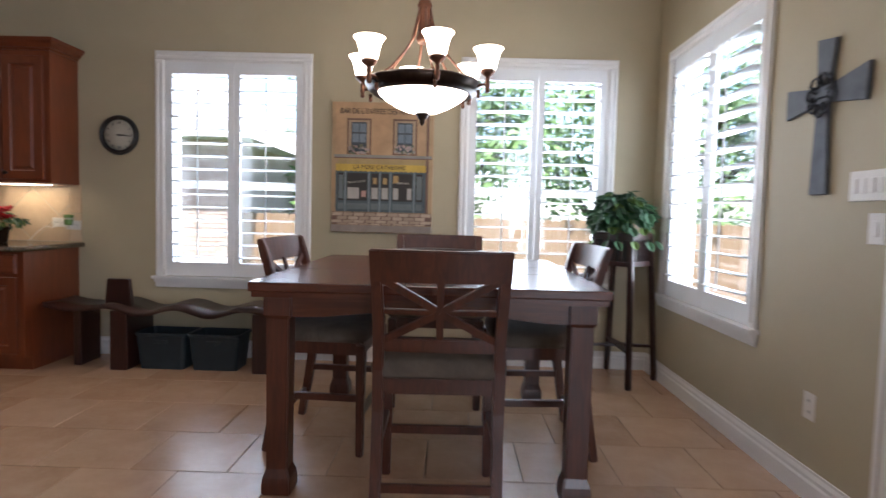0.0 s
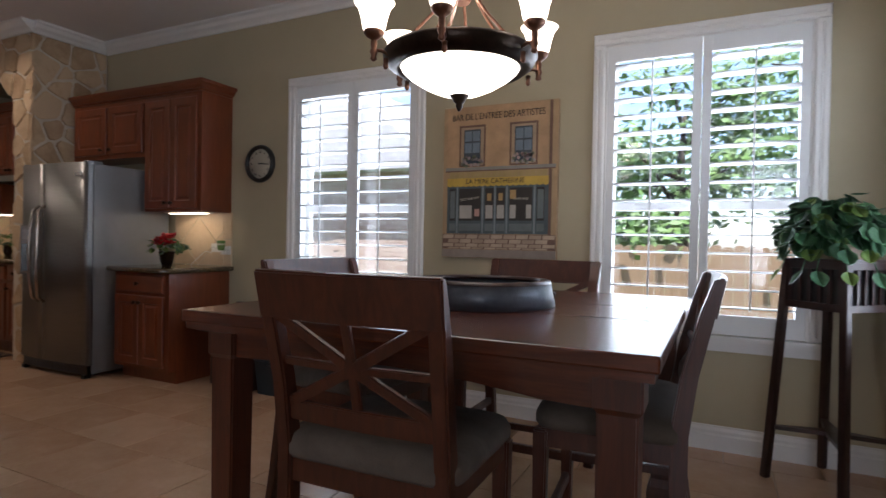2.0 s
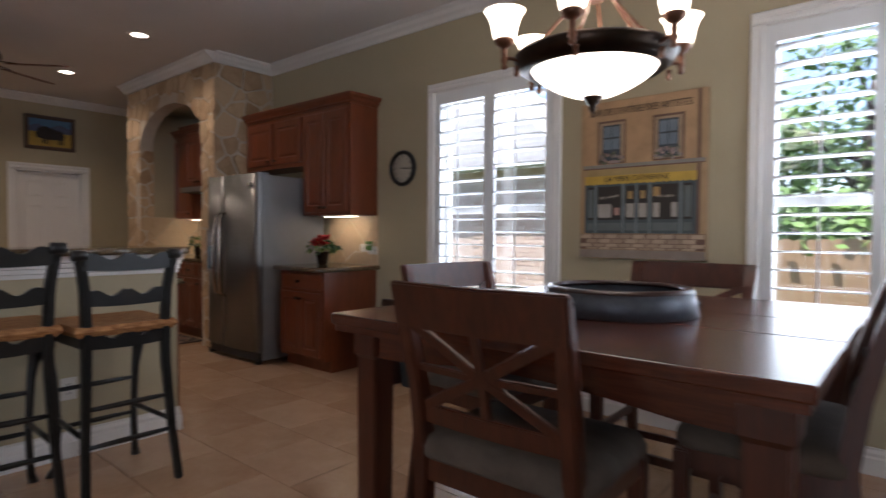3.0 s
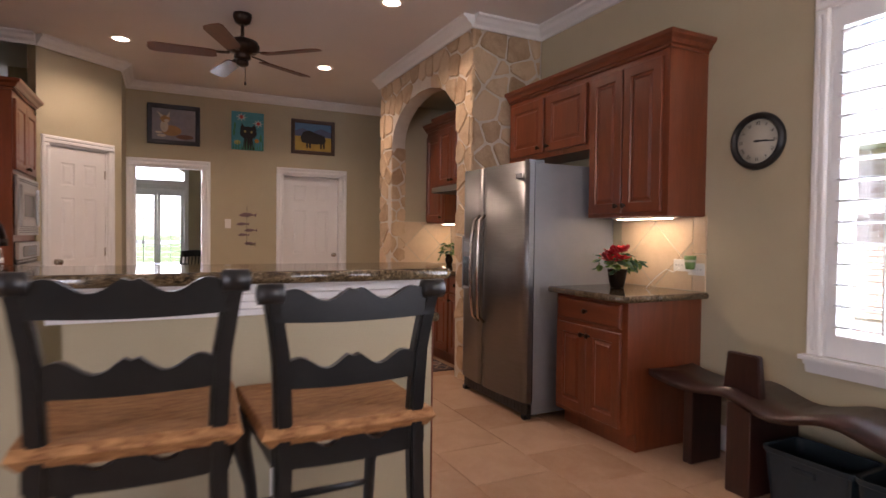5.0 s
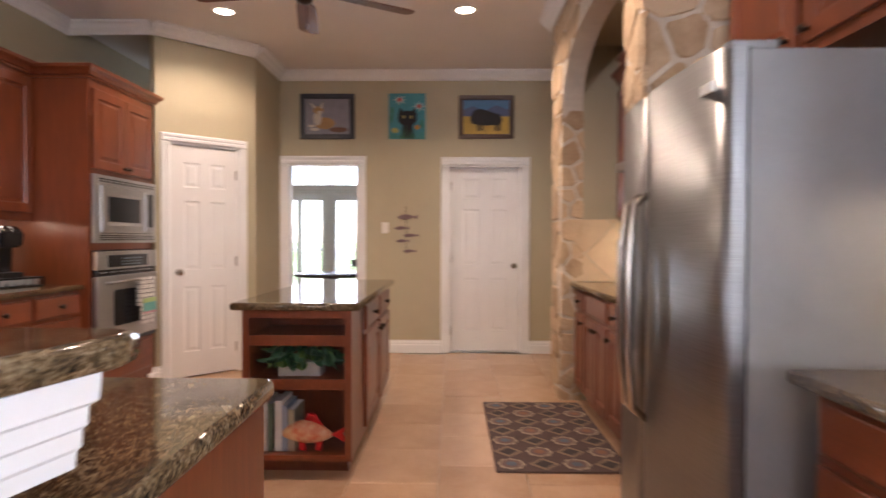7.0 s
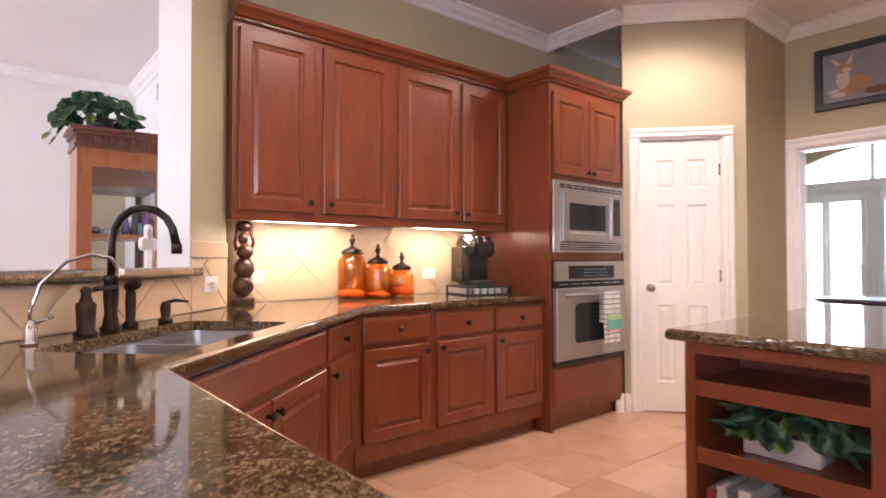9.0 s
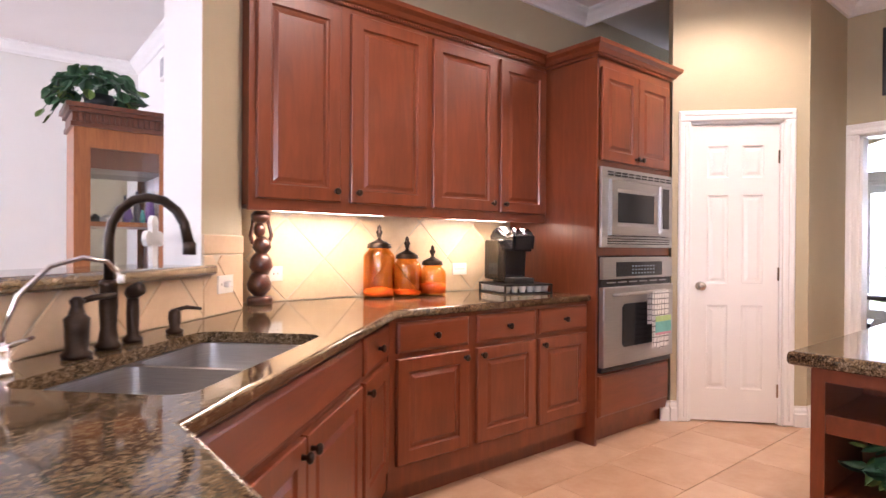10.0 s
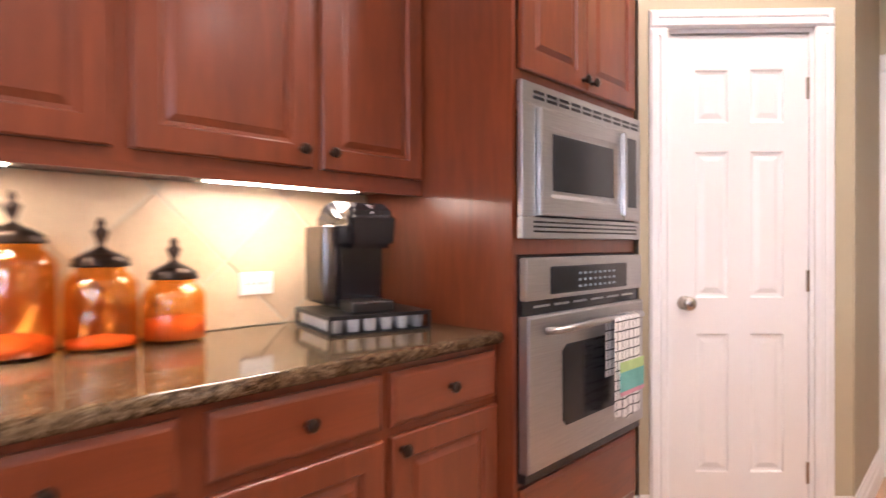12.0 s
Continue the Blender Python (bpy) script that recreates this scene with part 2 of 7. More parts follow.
def lathe(profile, seg=24, bm=None, m=None, caps=True):
    bm = bm or bmesh.new()
    rings, made = [], []
    for r, z in profile:
        ring = [bm.verts.new((r * math.cos(2 * math.pi * i / seg), r * math.sin(2 * math.pi * i / seg), z)) for i in range(seg)]
        rings.append(ring)
        made += ring
    for a, b in zip(rings, rings[1:]):
        for i in range(seg):
            bm.faces.new((a[i], a[(i + 1) % seg], b[(i + 1) % seg], b[i])).smooth = True
    if caps:
        bm.faces.new(rings[0][::-1])
        bm.faces.new(rings[-1])
    if m is not None:
        bmesh.ops.transform(bm, matrix=m, verts=made)
    return bm


def tube(points, radius, seg=10, bm=None, flat=1.0):
    """A round bar along points; radius is one number or one for each point."""
    bm = bm or bmesh.new()
    pts = [Vector(p) for p in points]
    rad = radius if isinstance(radius, (list, tuple)) else [radius] * len(pts)
    rings, side = [], None
    for i, p in enumerate(pts):
        d = (pts[min(i + 1, len(pts) - 1)] - pts[max(i - 1, 0)]).normalized()
        if side is None:
            side = d.orthogonal().normalized()
        side = (side - d * side.dot(d)).normalized()
        up = d.cross(side)
        rings.append([bm.verts.new(p + rad[i] * (side * math.cos(a) + up * math.sin(a) * flat)) for a in (2 * math.pi * k / seg for k in range(seg))])
    for a, b in zip(rings, rings[1:]):
        for i in range(seg):
            bm.faces.new((a[i], a[(i + 1) % seg], b[(i + 1) % seg], b[i])).smooth = True
    bm.faces.new(rings[0][::-1])
    bm.faces.new(rings[-1])
    return bm


def bar(points, widths, depths, bm=None, across=(1, 0, 0), bevel=0.0):
    """A rectangular bar along points: its width lies along 'across'."""
    bm = bm or bmesh.new()
    pts, ax = [Vector(p) for p in points], Vector(across).normalized()
    rings = []
    for i, p in enumerate(pts):
        d = (pts[min(i + 1, len(pts) - 1)] - pts[max(i - 1, 0)]).normalized()
        dep = d.cross(ax).normalized()
        w = widths[i] if isinstance(widths, (list, tuple)) else widths
        h = depths[i] if isinstance(depths, (list, tuple)) else depths
        rings.append([bm.verts.new(p + ax * a * w / 2 + dep * c * h / 2) for a, c in ((-1, -1), (1, -1), (1, 1), (-1, 1))])
    for a, b in zip(rings, rings[1:]):
        for i in range(4):
            bm.faces.new((a[i], a[(i + 1) % 4], b[(i + 1) % 4], b[i]))
    bm.faces.new(rings[0][::-1])
    bm.faces.new(rings[-1])
    if bevel:
        bmesh.ops.recalc_face_normals(bm, faces=bm.faces[:])
        bmesh.ops.bevel(bm, geom=[e for e in bm.edges if e.calc_face_angle(0) > 0.6], offset=bevel, segments=2, affect="EDGES")
    return bm


def prism(poly, h0, h1, m=None, bm=None, inset=0.0, bevel=0.0):
    """A flat polygon (x, y) raised from h0 to h1; the top shrinks by inset."""
    bm = bm or bmesh.new()
    cx, cy = sum(p[0] for p in poly) / len(poly), sum(p[1] for p in poly) / len(poly)

    def toward(p):
        d = math.hypot(p[0] - cx, p[1] - cy) or 1
        k = max(0.0, 1 - inset / d)
        return cx + (p[0] - cx) * k, cy + (p[1] - cy) * k
    lo = [bm.verts.new((x, y, h0)) for x, y in poly]
    hi = [bm.verts.new((*toward(p), h1)) for p in poly]
    bm.faces.new(lo[::-1])
    bm.faces.new(hi)
    for i in range(len(poly)):
        j = (i + 1) % len(poly)
        bm.faces.new((lo[i], lo[j], hi[j], hi[i]))
    if bevel:
        bmesh.ops.bevel(bm, geom=bm.edges[:], offset=bevel, segments=2, affect="EDGES")
    if m is not None:
        bmesh.ops.transform(bm, matrix=m, verts=lo + hi if not bevel else bm.verts[:])
    return bm


def rings_face(bm, x0, x1, z0, z1, rings):
    """Nested rectangles facing -y: rows of (inset, y); fills the last one."""
    loops = []
    for inset, y in rings:
        loops.append([bm.verts.new(c) for c in ((x0 + inset, y, z0 + inset), (x1 - inset, y, z0 + inset), (x1 - inset, y, z1 - inset), (x0 + inset, y, z1 - inset))])
    for a, b in zip(loops, loops[1:]):
        for i in range(4):
            bm.faces.new((a[i], a[(i + 1) % 4], b[(i + 1) % 4], b[i]))
    bm.faces.new(loops[-1])
    return bm


def panel_door(w, h, arch=False):
    """Raised-panel cabinet door, lower left corner at the origin, facing -y."""
    e = min(0.062, w * 0.2, h * 0.3)
    return rings_face(bmesh.new(), 0, w, 0, h, [(0, 0), (0, -0.017), (0.004, -0.021), (e, -0.021), (e + 0.006, -0.011), (e + 0.016, -0.010), (e + 0.034, -0.019), (e + 0.04, -0.019)])


def slab_front(w, h):
    return rings_face(bmesh.new(), 0, w, 0, h, [(0, 0), (0, -0.012), (0.010, -0.019), (0.016, -0.021)])


def part(name, bm, material, parent=None, label="", m=None, kind=""):
    bmesh.ops.recalc_face_normals(bm, faces=bm.faces[:])
    mesh = bpy.data.meshes.new(name)
    bm.to_mesh(mesh)
    bm.free()
    mesh.materials.append(M[material] if isinstance(material, str) else material)
    ob = new(name, mesh)
    ob.parent = parent
    if m is not None:
        ob.matrix_local = m
    return tagged(ob, label, kind=kind)


def thing(name, label, category, m, group="", kind=""):
    ob = new(name)
    ob.empty_display_size = 0.1
    ob.matrix_world = m
    return tagged(ob, label, category, group, kind)


def again(ob, name, parent, m):
    """Another object on the same mesh."""
    o = new(name, ob.data)
    o.parent = parent
    o.matrix_local = m
    return o


def smooth(ob):
    for f in ob.data.polygons:
        f.use_smooth = True
    return ob


def clip(poly, nx, ny, d):
    """The part of a convex polygon where nx * x + ny * y <= d."""
    out = []
    for i, p in enumerate(poly):
        q = poly[(i + 1) % len(poly)]
        a, b = nx * p[0] + ny * p[1] - d, nx * q[0] + ny * q[1] - d
        if a <= 0:
            out.append(p)
        if a * b < 0:
            t = a / (a - b)
            out.append((p[0] + (q[0] - p[0]) * t, p[1] + (q[1] - p[1]) * t))
    return out


def text(name, body, size, material, parent, m, extrude=0.001, align="CENTER", squeeze=1.0):
    cu = bpy.data.curves.new(name, "FONT")
    cu.body, cu.size, cu.align_x, cu.align_y, cu.extrude = body, size, align, "CENTER", extrude
    tmp = bpy.data.objects.new(name, cu)
    scene.collection.objects.link(tmp)
    mesh = bpy.data.meshes.new_from_object(tmp.evaluated_get(bpy.context.evaluated_depsgraph_get()))
    bpy.data.objects.remove(tmp)
    mesh.materials.clear()
    mesh.materials.append(M[material])
    ob = new(name, mesh)
    ob.parent = parent
    ob.matrix_local = m @ Matrix.Diagonal((squeeze, 1, 1, 1))
    return ob


# ---- the plan ----
NORTH, EAST, WEST, SOUTH, TOP = 4.535, 1.71, -8.32, -0.25, 3.06
DIAG = radians(43)  # the sink corner's turn
FACE_N, FACE_S, FACE_W, FACE_E = 0, 180, 90, -90  # turn of a thing that stands on that wall, its front into the room

# ---- structure ----


def wall(name, label, u0, u1, thick, holes, m, material="wall", z1=TOP, z0=0.0):
    """A wall along local x from u0 to u1, its face at y = 0, its body behind (+y), with holes (a, b, low, high)."""
    cuts_u = sorted({u0, u1, *[v for h in holes for v in h[:2]]})
    cuts_z = sorted({z0, z1, *[v for h in holes for v in h[2:]]})
    bm = bmesh.new()

    def solid(a, b, c, d):
        return not any(h[0] <= a + 1e-6 and b <= h[1] + 1e-6 and h[2] <= c + 1e-6 and d <= h[3] + 1e-6 for h in holes)
    cells = {(i, k): solid(cuts_u[i], cuts_u[i + 1], cuts_z[k], cuts_z[k + 1]) for i in range(len(cuts_u) - 1) for k in range(len(cuts_z) - 1)}
    for (i, k), s in cells.items():
        if not s:
            continue
        a, b, c, d = cuts_u[i], cuts_u[i + 1], cuts_z[k], cuts_z[k + 1]
        for y in (0, thick):
            bm.faces.new([bm.verts.new(v) for v in ((a, y, c), (b, y, c), (b, y, d), (a, y, d))])
        for (di, dk), e in (((-1, 0), ((a, 0, c), (a, thick, c), (a, thick, d), (a, 0, d))), ((1, 0), ((b, 0, c), (b, thick, c), (b, thick, d), (b, 0, d))),
                            ((0, -1), ((a, 0, c), (b, 0, c), (b, thick, c), (a, thick, c))), ((0, 1), ((a, 0, d), (b, 0, d), (b, thick, d), (a, thick, d)))):
            if not cells.get((i + di, k + dk), False):
                bm.faces.new([bm.verts.new(v) for v in e])
    bmesh.ops.remove_doubles(bm, verts=bm.verts[:], dist=1e-5)
    ob = part(name, bm, material)
    ob.matrix_world = m
    return tagged(ob, label, "wall", kind="structure")


W1, W2, WE = (-2.24, -1.115), (0.215, 1.315), (2.98, 4.22)
WIN_Z = (0.66, 2.40)
wall("wall_north", "olive beige painted wall with two shuttered windows", -4.66, EAST + 0.2, 0.2, [(*W1, *WIN_Z), (*W2, *WIN_Z)], pose(0, NORTH, 0))
wall("wall_north_alcove", "olive painted wall behind the cooking alcove", WEST - 0.12, -4.66, 0.12, [], pose(0, 4.62, 0))
wall("wall_east", "olive beige painted wall with a shuttered window", -NORTH, -1.5, 0.2, [(-WE[1], -WE[0], *WIN_Z)], pose(EAST, 0, 0, 0, 0, -90))
DOORWAY, DOOR_W = (1.225, 1.995), (2.984, 3.778)
wall("wall_west", "olive beige painted wall with a doorway and a door", 0.0, 4.62, 0.14, [(*DOORWAY, 0, 2.06), (*DOOR_W, 0, 2.05)], pose(WEST, 0, 0, 0, 0, 90))
wall("wall_south", "olive beige kitchen wall behind the cabinets", 3.97, 8.46, 0.15, [], pose(0, SOUTH, 0, 0, 0, 180))
# the pantry's slanted corner
PA, PB = Vector((-6.95, 0.487)), Vector((-7.545, 1.135))
pan_len = (PB - PA).length
P_DOOR = (0.118, 0.118 + 0.605)
PANTRY = Matrix.Translation((PA.x, PA.y, 0)) @ Matrix.Rotation(math.atan2(PB.y - PA.y, PB.x - PA.x), 4, "Z")
wall("wall_pantry", "olive beige slanted wall with the pantry door", 0, pan_len, 0.12, [(*P_DOOR, 0, 2.08)], PANTRY)
wall("wall_pantry_side", "olive beige wall beside the pantry", 7.545, 8.32, 0.12, [], pose(0, 1.14, 0, 0, 0, 180))
# slanted wall at the sink: a full-height pier, then a half wall
CORNER = Vector((-4.125, 0.0, 0))
DS = Matrix.Translation(CORNER) @ Matrix.Rotation(DIAG, 4, "Z") @ Matrix.Rotation(math.pi, 4, "Z")
wall("wall_pier", "olive beige full-height wall pier at the sink", -0.318, 0.0, 0.16, [], DS)
part("wall_pier_return", box(-4.122, -3.98, SOUTH - 0.02, -0.03, 0, TOP - 0.002), "wall", kind="structure", label="olive beige return of the wall pier")
part("wall_pier_end", box(-0.322, -0.318, 0, 0.16, 1.1, TOP), "white_wall", m=DS, kind="structure", label="white painted end of the wall pier")
wall("wall_half_slanted", "olive beige half wall behind the sink", -1.92, -0.318, 0.16, [], DS, z1=1.083)
bend = DS @ Vector((-1.92, 0, 0))
wall("wall_half_bar", "olive beige half wall under the breakfast bar", -2.51, -bend.y + 0.02, 0.16, [], pose(-2.72, 0, 0, 0, 0, -90), z1=1.083)
# the rest of the house, to close the place
lw = box(-4.59, -4.47, -4.12, SOUTH - 0.15, 0, TOP)
tagged(part("wall_living_west", lw, "white_wall"), "white living room wall", "wall", kind="structure")
tagged(part("wall_living_south", box(-4.59, 5.0, -4.14, -4.02, 0, TOP), "white_wall"), "pale grey living room wall", "wall", kind="structure")
tagged(part("wall_living_east", box(4.9, 5.0, -4.02, 1.5, 0, TOP), "white_wall"), "white living room wall", "wall", kind="structure")
tagged(part("wall_living_north", box(1.71, 5.0, 1.4, 1.5, 0, TOP), "white_wall"), "white living room wall", "wall", kind="structure")
tagged(part("wall_back_room_north", box(-12.2, -8.46, 4.4, 4.5, 0, TOP), "wall"), "beige wall of the far room", "wall", kind="structure")
tagged(part("wall_back_room_south", box(-12.2, -8.46, -0.6, -0.5, 0, TOP), "wall"), "beige wall of the far room", "wall", kind="structure")
wall("wall_back_room_west", "beige wall of the far room with a tall window", -0.5, 4.4, 0.15, [(0.0, 1.87, 0.35, 2.6)], pose(-11.7, 0, 0, 0, 0, 90))
part("floor_slab", boxes((-12.3, 1.91, -4.14, 4.74, -0.2, -0.006), (1.91, 5.0, -4.14, 1.5, -0.2, -0.006)), "grout", kind="structure", label="grout bed of the tiled floor")
part("floor_back_room", box(-12.2, -8.34, -0.6, 4.5, -0.006, 0.0), "tile", kind="structure", label="beige tiled floor of the far room")
part("floor_living", box(-4.47, 4.9, -4.02, -0.9, -0.006, 0.0), "tile", kind="structure", label="beige tiled floor of the living room")
part("ceiling", boxes((-12.3, 1.91, -4.14, 4.74, TOP, TOP + 0.15), (1.91, 5.0, -4.14, 1.5, TOP, TOP + 0.15)), "ceiling", kind="structure", label="off-white painted ceiling")

PROFILE = [(0, 0), (0.10, 0), (0.10, -0.018), (0.078, -0.030), (0.060, -0.055), (0.030, -0.075), (0.018, -0.098), (0, -0.10)]
BASE = [(0, 0), (0.020, 0), (0.020, 0.085), (0.014, 0.095), (0.014, 0.112), (0.006, 0.128), (0.006, 0.14), (0, 0.14)]


def run(name, profile, a, b, z, material="trim", label="", into=None):
    """A moulding along the wall line a to b; the room lies to the left of the way from a to b."""
    a, b = Vector((*a, z)), Vector((*b, z))
    d = (b - a).normalized()
    side = Vector((-d.y, d.x, 0))
    bm = bmesh.new()
    ends = []
    for p in (a, b):
        ends.append([bm.verts.new(p + side * u + Vector((0, 0, v))) for u, v in profile])
    n = len(profile)
    for i in range(n):
        bm.faces.new((ends[0][i], ends[0][(i + 1) % n], ends[1][(i + 1) % n], ends[1][i]))
    bm.faces.new(ends[0][::-1])
    bm.faces.new(ends[1])
    return part(name, bm, material, kind="structure", label=label)


LINES = [((EAST, 1.5), (EAST, NORTH)), ((EAST, NORTH), (-4.66, NORTH)), ((-4.66, NORTH), (-4.66, 3.84)), ((-4.63, 3.84), (-6.90, 3.84)),
         ((-6.90, 4.62), (WEST, 4.62)), ((WEST, 4.62), (WEST, 1.14)), ((WEST, 1.14), (-7.535, 1.14)), ((-7.535, 1.14), (-6.94, 0.487)),
         ((-6.945, 0.487), (-6.945, SOUTH)), ((-6.94, SOUTH), (-3.99, SOUTH))]
for a, b in LINES:
    run("crown_trim", PROFILE, a, b, TOP, label="white crown moulding")
run("crown_trim", PROFILE, (-4.47, SOUTH - 0.15), (-4.47, -4.02), TOP, label="white crown moulding")
run("crown_trim", PROFILE, (-4.47, -4.02), (4.9, -4.02), TOP, label="white crown moulding")
for a, b in (((EAST, 2.06), (EAST, NORTH)), ((EAST, NORTH), (-2.94, NORTH)), ((WEST, 4.62), (WEST, DOOR_W[1] + 0.08)), ((WEST, DOOR_W[0] - 0.08), (WEST, DOORWAY[1] + 0.08)),
             ((WEST, 1.14), (-7.535, 1.14)), ((-6.94, 0.487), (-6.90, 0.44)), ((-2.56, 2.51), (-2.56, 1.25)), ((-2.72, 2.51), (-2.54, 2.51))):
    run("baseboard", BASE, a, b, 0, label="white moulded baseboard")
run("baseboard", BASE, (PB.x, PB.y), tuple((PANTRY @ Vector((P_DOOR[1] + 0.075, 0, 0)))[:2]), 0, label="white moulded baseboard")
run("baseboard", BASE, tuple((PANTRY @ Vector((P_DOOR[0] - 0.075, 0, 0)))[:2]), (PA.x, PA.y), 0, label="white moulded baseboard")


def casing(name, a, b, top, m, jamb=0.14, w=0.085):
    """Door casing round an opening from a to b (local x), its face in front of y = 0."""
    t = thing(name, "white moulded door casing", "door frame", m, kind="structure")
    for x0, x1, z0, z1 in ((a - w, a, 0, top), (b, b + w, 0, top), (a - w, b + w, top, top + w)):
        part("casing", rings_face(bmesh.new(), x0, x1, z0, z1, [(0, 0), (0, -0.012), (0.010, -0.020), (0.030, -0.020), (0.036, -0.014)]), "trim", t)
    part("jamb", boxes((a, a + 0.018, 0.002, jamb, 0, top), (b - 0.018, b, 0.002, jamb, 0, top), (a, b, 0.002, jamb, top - 0.018, top)), "trim", t)
    return t


def six_panel(name, label, w, h, m, hinge_right=True, knob_z=0.93):
    d = thing(name, label, "door", m, kind="structure")
    bm = bmesh.new()
    xs = [0, 0.11 * w / 0.62, w / 2 - 0.05 * w / 0.62, w / 2 + 0.05 * w / 0.62, w - 0.11 * w / 0.62, w]
    zs = [0, 0.22, 0.80, 0.95, 1.56, 1.68, 1.90, h]
    for i in range(5):
        for k in range(7):
            c = (xs[i], xs[i + 1], zs[k], zs[k + 1])
            if i in (1, 3) and k in (1, 3, 5):
                rings_face(bm, *c, [(0, 0), (0.006, 0.007), (0.018, 0.009), (0.040, 0.002), (0.045, 0.002)])
            else:
                bm.faces.new([bm.verts.new(v) for v in ((c[0], 0, c[2]), (c[1], 0, c[2]), (c[1], 0, c[3]), (c[0], 0, c[3]))])
    quadbox(bm, 0, w, 0.0095, 0.035, 0, h)
    part("leaf", bm, "door", d)
    kx = 0.055 if hinge_right else w - 0.055
    turn = Matrix.Translation((kx, 0, knob_z)) @ Matrix.Rotation(math.pi / 2, 4, "X")
    part("knob", lathe([(0.030, 0), (0.030, 0.006), (0.012, 0.010), (0.011, 0.030), (0.026, 0.040), (0.030, 0.052), (0.024, 0.066), (0.008, 0.070)], 20), "nickel", d, "satin nickel door knob", turn)
    hx = w + 0.002 if hinge_right else -0.002
    for z in (0.22, 1.02, 1.82):
        part("hinge", box(hx - 0.012, hx + 0.012, -0.008, 0.004, z - 0.045, z + 0.045, 0.002), "nickel", d, "metal hinge")
    return d


casing("doorway_trim", *DOORWAY, 2.06, pose(WEST, 0, 0, 0, 0, 90))
casing("door_trim_west", *DOOR_W, 2.05, pose(WEST, 0, 0, 0, 0, 90))
six_panel("door_1", "white six-panel interior door, closed, set deep in its frame", DOOR_W[1] - DOOR_W[0] - 0.04, 2.015, pose(WEST - 0.095, DOOR_W[0] + 0.02, 0.012, 0, 0, 90), False, 0.94)
part("threshold", box(-8.42, -8.32, DOOR_W[0] + 0.018, DOOR_W[1] - 0.018, 0, 0.012, 0.003), "steel", kind="structure", label="metal door threshold")
casing("door_trim_pantry", *P_DOOR, 2.08, PANTRY, 0.12, 0.075)
six_panel("door_2", "white six-panel pantry door, closed", 0.565, 2.045, PANTRY @ pose(P_DOOR[0] + 0.02, 0.012, 0.012), True, 0.93)


